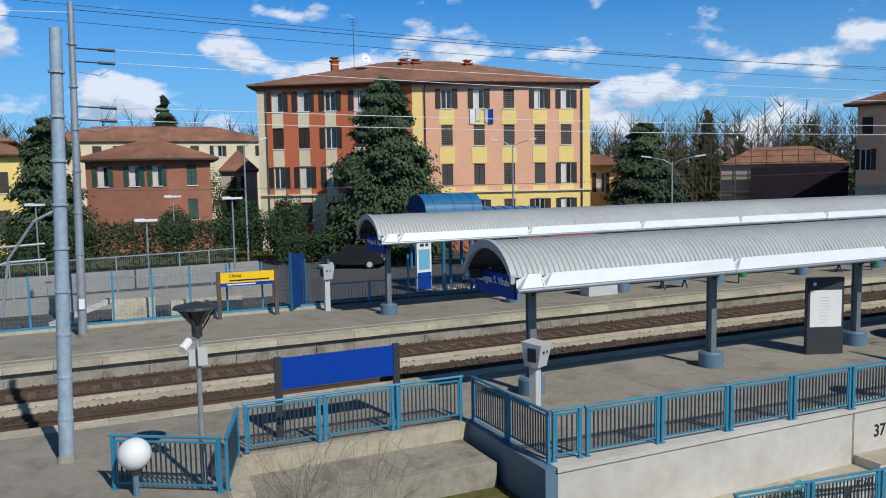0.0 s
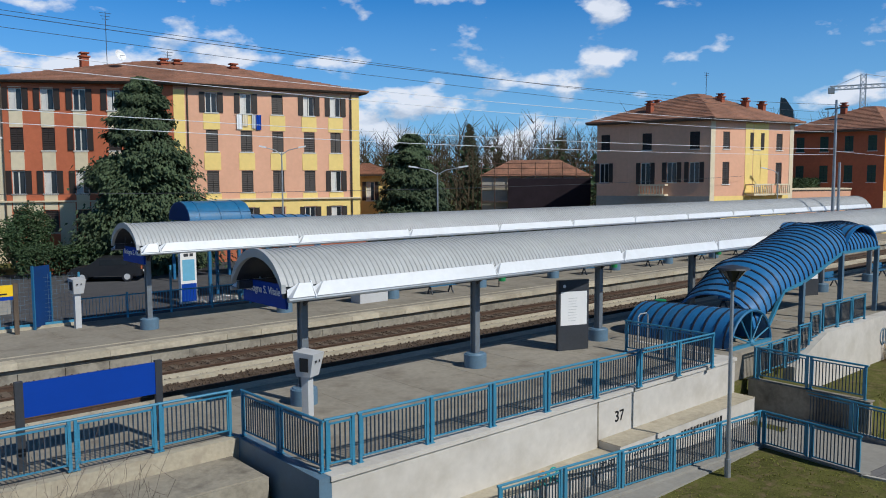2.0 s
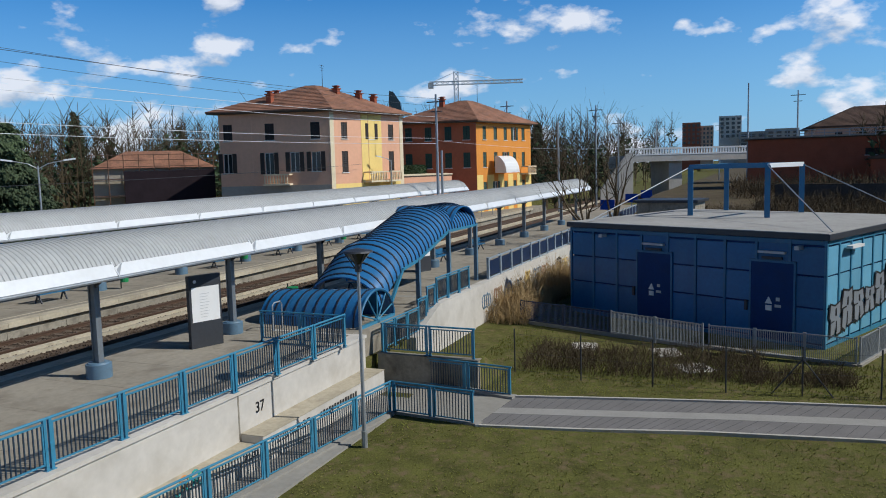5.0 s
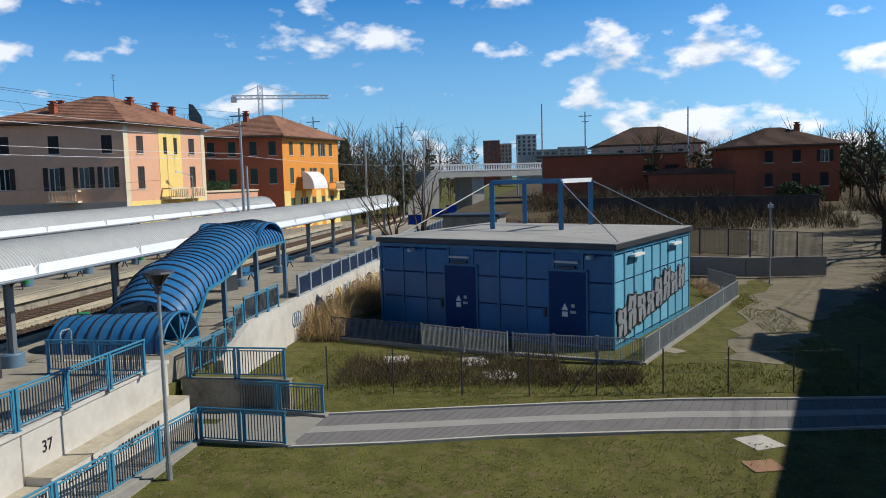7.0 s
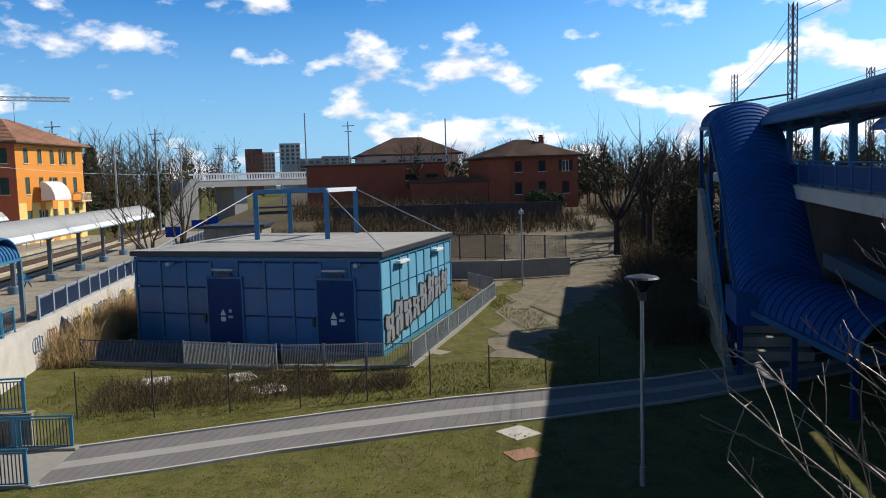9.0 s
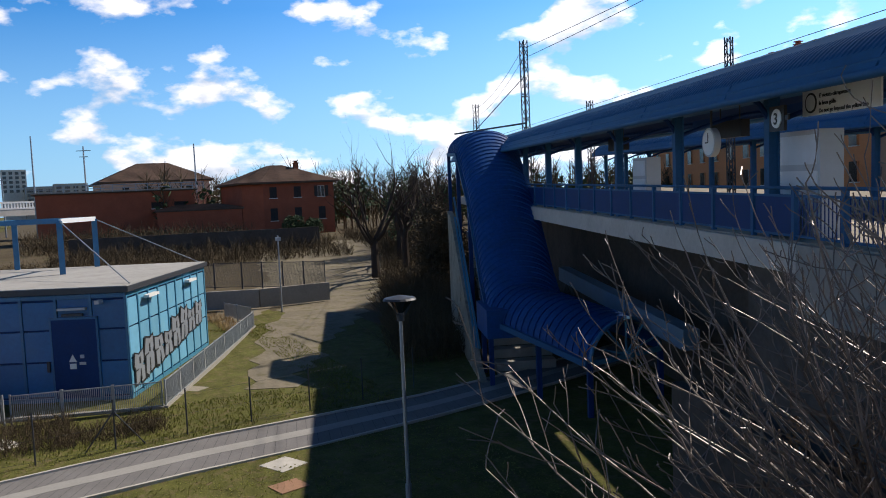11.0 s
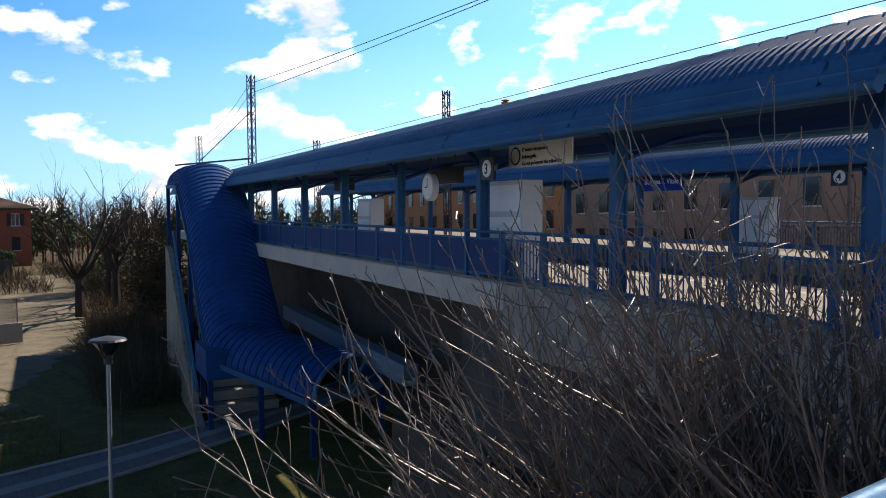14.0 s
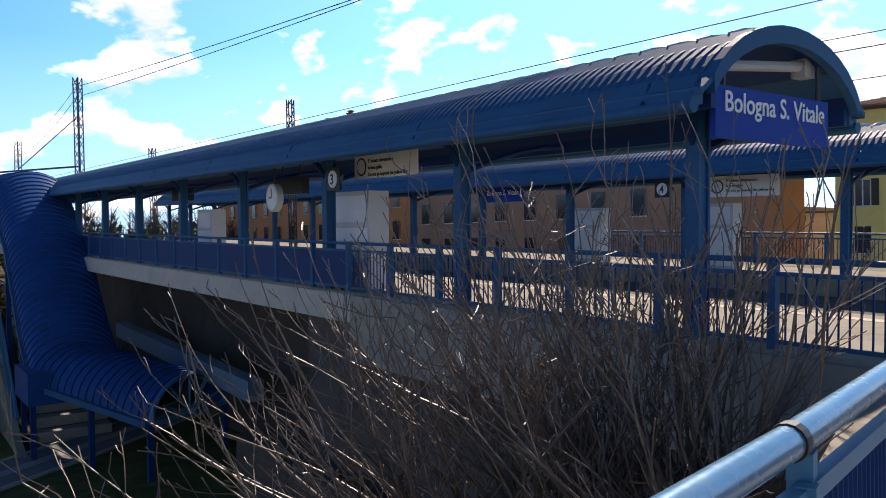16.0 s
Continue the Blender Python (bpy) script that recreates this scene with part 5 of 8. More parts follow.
# ---- wasteland to the east ----
def earth(name, line, seed, label):
    """A bare earth strip with ragged edges that lies on the ground."""
    r_ = random.Random(seed)
    g_ = Mesh()
    rows_ = []
    for (x0, y0, w0), (x1, y1, w1) in zip(line, line[1:]):
        n_ = max(2, int(math.hypot(x1 - x0, y1 - y0) / 1.2))
        d_ = Vector((x1 - x0, y1 - y0, 0)).normalized()
        s_ = Vector((-d_.y, d_.x, 0))
        for k in range(n_):
            f = k / n_
            w = w0 + (w1 - w0) * f
            p = Vector((x0 + (x1 - x0) * f, y0 + (y1 - y0) * f, 0))
            rows_.append([p + s_ * (t * w + r_.uniform(-0.7, 0.5) * (abs(t) > 0.9)) for t in (-1, -0.5, 0, 0.5, 1)])
    rings_ = []
    for row in rows_:
        top_ = [(p.x, p.y, ground_height(p.x, p.y) + 0.02) for p in row]
        rings_.append(top_ + [(p[0], p[1], p[2] - 0.3) for p in top_[::-1]])
    g_.loft(rings_)
    structure(name, g_, DIRT, label, "ground")


earth("yard_track", [(33.5, -7.6, 0.9), (40, -10.2, 1.6), (48, -13.4, 2.4), (56, -17.5, 3.2), (66, -20.5, 4.6), (80, -25.0, 6.5), (97, -29, 7)], 3, "pale bare earth track across the wasteland")
earth("yard_patch", [(52, -9.8, 0.8), (58, -11, 1.6), (66, -15.5, 1.8), (74, -19, 2)], 4, "bare earth patch by the curved ramp")
cw = structure("wall_ramp_curved", Mesh().bar((62, -8, -1.2), (60, -13.5, -1.2), 0.3, 1.4).bar((60, -13.5, -1.2), (60.5, -19.2, -1.2), 0.3, 1.4), CONCRETE, "curved concrete wall of a ramp", "wall")
mesh_fence((70, -7.5), (66, -13.5), 3, -1.0, 2.2, DARK_STEEL)
mesh_fence((66, -13.5), (60.6, -19.0), 4, -1.0, 2.2, DARK_STEEL)
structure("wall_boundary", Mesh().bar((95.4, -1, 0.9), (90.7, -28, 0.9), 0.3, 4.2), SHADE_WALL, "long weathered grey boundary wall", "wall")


# ---- elevated platform ----
UP = Matrix.Translation((0, -9, 4.57)) @ Matrix.Rotation(radians(-20), 4, "Z") @ Matrix.Rotation(radians(-1.28), 4, "Y")


def upper(name, mesh, material, label, category):
    ob = structure(name, mesh, material, label, category)
    ob.matrix_basis = UP
    return ob


upper("platform_upper", Mesh().box(-25, 60, -4.1, 0.12, -0.35, 0.0), PAVING, "paved deck of the elevated platform", "platform")
upper("platform_upper_fascia", Mesh().box(11, 60, -0.15, 0.22, -0.62, -0.04), SLAB, "pale concrete edge beam of the elevated platform", "beam")
upper("platform_upper_fascia", Mesh().box(-25, 11, -0.1, 0.25, -1.4, -0.04), CONCRETE, "weathered concrete edge beam of the elevated platform", "beam")
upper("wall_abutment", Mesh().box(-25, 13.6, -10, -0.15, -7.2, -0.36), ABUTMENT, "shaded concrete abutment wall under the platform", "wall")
upper("wall_underpass", Mesh().box(13.6, 60, -10, -4.2, -7.5, -0.5), SHADE_WALL, "wall behind the covered stairs, its shade put into the colour", "wall")
upper("track_bed_upper", Mesh().box(-25, 90, -10.4, -4.1, -1.4, -0.95), BALLAST, "ballast of the elevated tracks", "ground")
upper("platform_upper_far", Mesh().box(-25, 60, -16, -10.4, -8, 0.0), PAVING, "far deck of the elevated station", "platform")
upper("platform_line", Mesh().box(-25, 60, -3.6, -3.3, 0.0, 0.006).box(-25, 60, -11.2, -10.9, 0.0, 0.006), COPING, "worn pale safety line on the elevated platforms", "line")
for v in (-6.0, -8.8):
    tr = thing("railway_track", "rusty rails on concrete sleepers on the elevated line", "track", UP @ pose(0, v, -0.95), "tracks")
    for s in (-0.75, 0.75):
        part("rail", Mesh().loft([[(x, s + a, b) for a, b in RAIL_SECTION] for x in (-25, 90)]), RUST, tr)

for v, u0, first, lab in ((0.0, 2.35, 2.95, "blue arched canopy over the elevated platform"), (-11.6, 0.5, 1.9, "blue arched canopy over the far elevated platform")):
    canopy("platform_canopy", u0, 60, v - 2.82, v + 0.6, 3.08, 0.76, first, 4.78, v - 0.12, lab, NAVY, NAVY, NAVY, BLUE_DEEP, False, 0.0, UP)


def station_sign(m, w, h, words, size):
    ob = thing("station_sign", "blue enamel station name board with white letters", "sign", m, "name boards")
    part("board", Mesh().box(0, w, -0.04, 0.04, 0, h), BLUE_SIGN, ob)
    tm = text_mesh(words, size)
    t = part("lettering", tm, WHITE, ob, "white lettering")
    t.matrix_basis = pose(0.16, -0.047, h * 0.52, 90, 0, 0)
    for x in (0.2, w - 0.2):
        part("hanger", Mesh().rod((x, 0, h), (x, 0, h + 0.45), 0.03, 0.03, 6), DARK_STEEL, ob)
    return ob


station_sign(UP @ pose(2.42, 0.36, 2.45, 0, 0, -90), 2.6, 0.62, "Bologna S. Vitale", 0.345)
station_sign(UP @ pose(20.7, -11.6, 2.18, 0, 0, 180), 2.2, 0.5, "Bologna S. Vitale", 0.27)
part("tube_lamp", Mesh().rod((2.6, 0.1, 3.35), (2.6, -1.9, 3.55), 0.07, 0.07, 8).box(2.5, 2.7, -2.1, -1.85, 3.4, 3.68), GREY_BOX, thing("ceiling_lamp", "grey tube lamp under the end of the canopy", "lamp", UP))


def bar_panel(m, L, solid):
    ob = thing("railing_panel", "blue railing panel with solid sheet infill" if solid else "blue railing panel with upright bars", "railing", m, "elevated railings")
    part("post", Mesh().box(0, 0.1, -0.05, 0.05, -0.02, 1.0), NAVY, ob)
    part("handrail", Mesh().rod((0, 0, 1.02), (L, 0, 1.02), 0.035, 0.035, 8), NAVY, ob, "", True)
    part("rail", Mesh().box(0.1, L, -0.02, 0.02, 0.06, 0.11).box(0.1, L, -0.02, 0.02, 0.84, 0.89), NAVY, ob)
    if solid:
        part("sheet", Mesh().box(0.14, L - 0.04, -0.01, 0.01, 0.1, 0.85), BLUE_DEEP, ob)
    else:
        bar = Mesh().box(-0.009, 0.009, -0.009, 0.009, 0.1, 0.85).data("bar")
        n = int((L - 0.15) / 0.12)
        for i in range(n):
            part("bar", bar, BLUE_DEEP, ob).location = (0.18 + i * 0.12, 0, 0)


for i in range(15):
    bar_panel(UP @ pose(-11 + 1.6 * i, 0.0, 0.0), 1.6, -11 + 1.6 * i > 11.3)
for i in range(13):
    bar_panel(UP @ pose(13.0 + 1.9 * i, 0.0, 0.0), 1.9, True)
for i in range(12):
    bar_panel(UP @ pose(-10 + 2.4 * i, -15.8, 0.0), 2.4, False)


def cabinet(m, w, h, label):
    ob = thing("ticket_cabinet", label, "cabinet", m, "cabinets")
    part("body", Mesh().box(0, w, -0.5, 0, 0, h), GREY_BOX, ob)
    part("front_panel", Mesh().box(0.06, w - 0.06, 0.0, 0.03, 0.1, h * 0.62), WHITE, ob)
    part("window", Mesh().box(0.1, w - 0.1, 0.0, 0.025, h * 0.68, h - 0.1), WHITE_METAL, ob)


cabinet(UP @ pose(11.5, -0.55, 0), 1.5, 2.15, "tall pale grey cabinet standing on the platform")
cabinet(UP @ pose(22.5, -1.2, 0), 1.3, 1.9, "pale grey cabinet on the elevated platform")
cabinet(UP @ pose(15.5, -12.5, 0), 1.6, 1.9, "pale grey cabinet on the far platform")
cabinet(UP @ pose(10.2, -12.2, 0), 0.9, 1.95, "pale notice cabinet beside the far canopy")
for u, v, txt in ((12.05, 0.0, "3"), (12.0, -11.3, "4")):
    ob = thing("track_number_sign", "black square sign with a white track number disc", "sign", UP @ pose(u, v, 2.15), "track numbers")
    part("plate", Mesh().box(-0.28, 0.28, -0.03, 0.03, 0.0, 0.5), BLACK, ob)
    part("disc", Mesh().rod((0, 0.03, 0.25), (0, 0.045, 0.25), 0.19, 0.19, 20), WHITE, ob)
    tm = text_mesh(txt, 0.32)
    part("digit", tm, BLACK, ob).matrix_basis = pose(0.09, 0.053, 0.14, 90, 0, 180)
    part("bracket", Mesh().box(-0.4, -0.28, -0.02, 0.02, 0.2, 0.3), DARK_STEEL, ob)


def banner(m, w, h):
    ob = thing("warning_banner", "white hanging banner: do not go beyond the yellow line", "sign", m, "banners")
    part("board", Mesh().box(0, w, -0.02, 0.02, 0, h), WHITE, ob)
    part("symbol", Mesh().rod((w - 0.3, 0.022, h / 2), (w - 0.3, 0.032, h / 2), 0.2, 0.2, 20), BLACK, ob)
    part("symbol_fill", Mesh().rod((w - 0.3, 0.03, h / 2), (w - 0.3, 0.038, h / 2), 0.16, 0.16, 20), WHITE, ob)
    for k, words in enumerate(("E' vietato oltrepassare", "la linea gialla", "Do not go beyond the yellow line")):
        tm = text_mesh(words, 0.11)
        part("lettering", tm, BLACK, ob).matrix_basis = pose(w - 0.58, 0.03, h - 0.17 - 0.145 * k, 90, 0, 180)
    part("hanger", Mesh().rod((0.2, 0, h), (0.2, 0, h + 0.4), 0.015, 0.015, 5).rod((w - 0.2, 0, h), (w - 0.2, 0, h + 0.4), 0.015, 0.015, 5), DARK_STEEL, ob)


banner(UP @ pose(9.75, -0.6, 2.42), 2.4, 0.5)
banner(UP @ pose(8.6, -11.9, 2.13), 2.2, 0.6)
ck = thing("platform_clock", "round platform clock under the canopy", "clock", UP @ pose(15.9, -0.4, 2.1))
part("case", Mesh().rod((0, -0.08, 0), (0, 0.08, 0), 0.36, 0.36, 24), GREY_BOX, ck)
part("face", Mesh().rod((0, 0.08, 0), (0, 0.09, 0), 0.31, 0.31, 24), WHITE, ck)
part("pointer", Mesh().box(-0.015, 0.015, 0.092, 0.1, 0, 0.24).box(0, 0.16, 0.092, 0.1, -0.015, 0.015), BLACK, ck)
part("hanger", Mesh().rod((0, 0, 0.36), (0, 0, 0.8), 0.03, 0.03, 6), DARK_STEEL, ck)
for u, v in ((16.5, -1.6), (25, -1.4), (20, -12.8)):
    ob = thing("departure_display", "dark hanging departure display", "display", UP @ pose(u, v, 2.25), "displays")
    part("case", Mesh().box(0, 1.7, -0.12, 0.12, 0, 0.45), BLACK, ob)
    part("hanger", Mesh().rod((0.3, 0, 0.45), (0.3, 0, 1.0), 0.02, 0.02, 6).rod((1.4, 0, 0.45), (1.4, 0, 1.0), 0.02, 0.02, 6), DARK_STEEL, ob)

# covered stairs down from the elevated platform
FAR = Matrix.Translation((0, 0, EYE)) @ Matrix.Scale(1.36, 4) @ Matrix.Translation((0, 0, -EYE)) @ UP
us = thing("covered_stairs", "dark blue vaulted stair roof descending beside the elevated platform", "stairs", FAR, "covered stairs")
sv = Vector((0, 1, 0))
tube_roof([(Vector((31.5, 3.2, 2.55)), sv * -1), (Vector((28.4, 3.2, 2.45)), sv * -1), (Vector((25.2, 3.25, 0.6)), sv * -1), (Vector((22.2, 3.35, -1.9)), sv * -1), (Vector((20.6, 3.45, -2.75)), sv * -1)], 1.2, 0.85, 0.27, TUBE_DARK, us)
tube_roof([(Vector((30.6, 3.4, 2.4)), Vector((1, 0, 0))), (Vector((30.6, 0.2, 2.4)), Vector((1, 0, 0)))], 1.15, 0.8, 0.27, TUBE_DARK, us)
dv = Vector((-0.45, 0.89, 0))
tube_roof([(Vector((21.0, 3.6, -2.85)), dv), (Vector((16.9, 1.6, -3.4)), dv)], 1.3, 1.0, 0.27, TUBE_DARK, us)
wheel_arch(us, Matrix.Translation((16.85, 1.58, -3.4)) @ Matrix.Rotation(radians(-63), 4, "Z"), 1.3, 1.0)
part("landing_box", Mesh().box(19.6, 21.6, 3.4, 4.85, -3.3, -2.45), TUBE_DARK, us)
for u, v, z0, z1 in ((31.3, 4.4, -6.9, 2.5), (28.4, 4.4, -6.9, 2.4), (25.2, 4.45, -6.9, 0.6), (22.2, 4.55, -6.9, -1.9), (20.2, 4.65, -6.9, -2.8), (18.4, 3.6, -6.9, -3.2), (16.3, 2.75, -6.9, -3.4), (17.5, 0.4, -6.9, -3.4)):
    part("post", Mesh().box(u - 0.07, u + 0.07, v - 0.07, v + 0.07, z0, z1), BLUE_DEEP, us)
part("edge_beam", Mesh().bar((28.4, 4.42, 2.4), (25.2, 4.47, 0.55), 0.14).bar((25.2, 4.47, 0.55), (22.2, 4.57, -1.95), 0.14).bar((22.2, 4.57, -1.95), (20.2, 4.67, -2.85), 0.14).bar((31.3, 4.42, 2.5), (28.4, 4.42, 2.4), 0.14).bar((20.2, 4.67, -2.85), (16.3, 2.8, -3.42), 0.16), NAVY, us)
part("handrail", Mesh().bar((28.4, 4.6, 0.7), (21.6, 4.8, -4.0), 0.07).bar((28.4, 4.6, -0.1), (21.6, 4.8, -4.8), 0.07), BLUE_LIGHT, us)
for i in range(16):
    part("step", Mesh().box(20.6 + 0.47 * i, 21.12 + 0.47 * i, 2.2, 4.2, -5.9 + 0.33 * i, -5.6 + 0.33 * i), CONCRETE, us)
sw = Mesh()
sw.loft([[(30, 4.7, -6.9), (30, 4.7, 0.1), (28.6, 4.75, -0.1), (21.8, 4.9, -4.6), (20, 4.95, -5.0), (20, 4.95, -6.9)], [(30, 4.5, -6.9), (30, 4.5, 0.1), (28.6, 4.55, -0.1), (21.8, 4.7, -4.6), (20, 4.75, -5.0), (20, 4.75, -6.9)]])
upper("wall_stair_upper", sw, OLD_CONCRETE, "grey stair wall with faded graffiti", "wall").matrix_basis = FAR
upper("beam_lower", Mesh().bar((26, 0.8, -2.3), (14.5, 0.8, -2.55), 0.4, 0.5), GREY_BLUE, "pale blue lower stair beam", "beam").matrix_basis = FAR
upper("wall_lower", Mesh().box(5, 15.5, 0.6, 0.9, -7, -3.8), SHADE_WALL, "grey wall behind the bare shrubs, darkened for shade", "wall")

# ---- walkway under the camera ----
wk = structure("walkway", Mesh().box(-1.9, 0.72, -9.2, 0.6, 4.25, 4.5), PAVING, "grey walkway deck at the height of the elevated platform", "walkway")
structure("wall_walkway", Mesh().box(-1.9, 0.72, -9.2, 0.6, -2.3, 4.25), OLD_CONCRETE, "concrete wall below the walkway", "wall")
hr = thing("walkway_railing", "glossy light blue tubular handrail with joints and mesh panels", "railing", pose(0, 0, 0))
ha = [Vector((-1.8, 0.5, 5.5)), Vector((-0.5, 0.48, 5.5)), Vector((0.22, 0.36, 5.5)), Vector((0.52, -0.1, 5.5)), Vector((0.49, -0.9, 5.5)), Vector((0.32, -1.97, 5.5)), Vector((0.14, -3.35, 5.5)), Vector((-0.49, -8.2, 5.5))]
HAND = mat("handrail_paint", (0.10, 0.25, 0.40), 0.25, 0.25, 30, 0.12, 0.04, 0.35, (0.28, 0.38, 0.46))
part("handrail", Mesh().pipe(ha, 0.042, 16), HAND, hr, "", True)
for t, p in ((0.0, ha[5]), (0.4, ha[6].lerp(ha[7], 0.4))):
    d = (ha[6] - ha[5]).normalized()
    part("joint_ring", Mesh().rod(p - d * 0.02, p + d * 0.02, 0.047, 0.047, 16), BLACK, hr)
for y in (-0.2, -2.06, -4.2, -6.2, -8.0):
    i = 0
    while i < len(ha) - 2 and ha[i + 1].y > y:
        i += 1
    f = (y - ha[i].y) / (ha[i + 1].y - ha[i].y)
    p = ha[i].lerp(ha[i + 1], f)
    part("post", Mesh().box(p.x - 0.03, p.x + 0.03, p.y - 0.035, p.y + 0.035, 4.5, 5.46).box(p.x - 0.045, p.x + 0.0, p.y + 0.05, p.y + 0.1, 4.5, 5.40), BLUE_LIGHT, hr)
hand_bar = Mesh().box(-0.006, 0.006, -0.006, 0.006, -0.88, -0.15).data("bar")
for a, b in zip(ha, ha[1:]):
    off = Vector((-0.02, 0, 0))
    for drop in (0.13, 0.9):
        part("rail", Mesh().bar(a + off - Vector((0, 0, drop)), b + off - Vector((0, 0, drop)), 0.04, 0.05), BLUE_LIGHT, hr)
    n = int((b - a).length / 0.05)
    for k in range(1, n):
        part("bar", hand_bar, BLUE_DEEP, hr).location = a.lerp(b, k / n) + off

# masts and wires over the elevated line
def lattice_mast(x, y, z0, z1, w=0.55):
    ob = thing("lattice_mast", "dark steel lattice mast carrying overhead wires", "mast", pose(x, y, 0, 0, 0, 20), "masts")
    part("mast", lattice(Mesh(), (0, 0, z0), (0, 0, z1), w, int((z1 - z0) / 0.5), 0.024), DARK_STEEL, ob)
    part("foot", Mesh().box(-0.5, 0.5, -0.5, 0.5, z0 - 0.4, z0 + 0.1), CONCRETE, ob)
    return ob


mm = lattice_mast(42.2, -26.8, 4.6, 15.4, 0.34)
part("cross_arm", Mesh().bar((0, 0, 10.3), (7.5, -1.5, 10.3), 0.1).rod((0, 0, 13.2), (5, -1, 10.4), 0.03, 0.03, 5), DARK_STEEL, mm)
lattice_mast(27.9, -29.2, 4.4, 12.9, 0.28)
lattice_mast(70.1, -38.6, 5, 15.0, 0.4)
lattice_mast(48.4, -36.4, 5, 12.6, 0.34)
for a, b, sag in (((42.2, -26.8, 14.9), (-0.8, -13.4, 12.2), 0.2), ((42.2, -26.8, 14.3), (-1.4, -14.6, 13.0), 0.2), ((42.2, -26.8, 15), (70.1, -38.6, 14.6), 0.6), ((42.2, -26.8, 14.4), (70.1, -38.6, 13.8), 0.6)):
    a, b = Vector(a), Vector(b)
    ob = thing("overhead_wire", "thin dark feeder wire between masts", "wire", None, "wires")
    part("strand", Mesh().pipe([a.lerp(b, k / 10) - Vector((0, 0, sag * 4 * (k / 10) * (1 - k / 10))) for k in range(11)], 0.016, 5), DARK_STEEL, ob)
for v, w in ((-5.9, 5.5), (-5.9, 4.5), (-8.8, 5.4), (-8.8, 4.45)):
    ob = thing("overhead_wire", "thin dark contact wire along the elevated tracks", "wire", UP, "wires")
    part("strand", Mesh().pipe([(u, v, w) for u in range(-24, 81, 8)], 0.013, 5), DARK_STEEL, ob)

# buildings beyond the elevated line
ROWS_UP = [(15.2, 17.0), (12.0, 13.8), (8.8, 10.6), (5.6, 7.4)]
house("apartment_block", "long orange apartment block beyond the tracks", [(90, -98), (38, -77.4), (44, -62.6), (95, -83)], -2, 18.4, 1.6,
      {2: grid([0.05 + 0.075 * i for i in range(13)], ROWS_UP, 1.2, ("closed", "open", "open"))}, (PLASTER_UMBER, PLASTER_UMBER, PLASTER_RUST, PLASTER_UMBER), seed=31, ridge=0.5,
      chimneys=((60, -73, 19.6, 0.9), (66, -76, 19.6, 0.9), (72, -79, 19.6, 0.9), (80, -82, 19.6, 0.9)))
house("apartment_block", "brown plaster apartment block beyond the tracks", [(38.2, -77.2), (9.5, -66), (15.5, -51.2), (43.8, -62.4)], -2, 16.6, 1.3,
      {2: grid([0.08 + 0.12 * i for i in range(8)], [(13.4, 15.2), (10.2, 12.0), (7.0, 8.8), (3.8, 5.6)], 1.2, ("open", "closed", "open"))}, (PLASTER_UMBER,), seed=32, ridge=0.5, chimneys=((30, -63, 17.6, 0.9),))
house("yellow_house", "ochre plaster house with dark shutters", [(-14, -60), (-14, -74), (6.7, -74), (6.7, -60)], -2, 14, 1.8, {3: grid([0.08 + 0.14 * i for i in range(7)], [(10.6, 12.4), (7.4, 9.2), (4.2, 6.0)], 1.0, ("closed", "open"))}, (PLASTER_YELLOW, PLASTER_YELLOW, PLASTER_YELLOW, PLASTER_YELLOW), seed=33, ridge=0.2)
house("white_house", "low white building with a flat roof", [(8, -76), (8, -88), (26, -88), (26, -76)], -2, 7.4, 0.4, {3: grid([0.15 + 0.2 * i for i in range(4)], [(4.6, 6.0)], 1.2, ("closed",))}, (WHITE_WALL,), roof=CONCRETE, seed=35, ridge=0.6)


# ---- plants ----
def leaf_cloud(mesh, c, rx, ry, rz, n, size, rnd, droop=0.0, hollow=0.55):
    """Small crossed leaf clumps filling the outer part of an uneven ellipsoid."""
    c = Vector(c)
    for _ in range(n):
        d = Vector((rnd.gauss(0, 1), rnd.gauss(0, 1), rnd.gauss(0, 1))).normalized()
        r = hollow + (1 - hollow) * rnd.random() ** 0.6
        r *= 0.82 + 0.32 * noise.noise(d * 2.3 + c * 0.7)
        p = c + Vector((d.x * rx, d.y * ry, d.z * rz)) * r
        a = Vector((rnd.gauss(0, 1), rnd.gauss(0, 1), rnd.gauss(0, 0.5) - droop)).normalized() * size * rnd.uniform(0.6, 1.3)
        b = a.cross(Vector((rnd.gauss(0, 1), rnd.gauss(0, 1), rnd.gauss(0, 1)))).normalized() * size * 0.35
        mesh.add([p - a * 0.5, p + b, p + a * 0.6, p - b, p + a.cross(b).normalized() * size * 0.12], [(0, 1, 4), (1, 2, 4), (2, 3, 4), (3, 0, 4)])


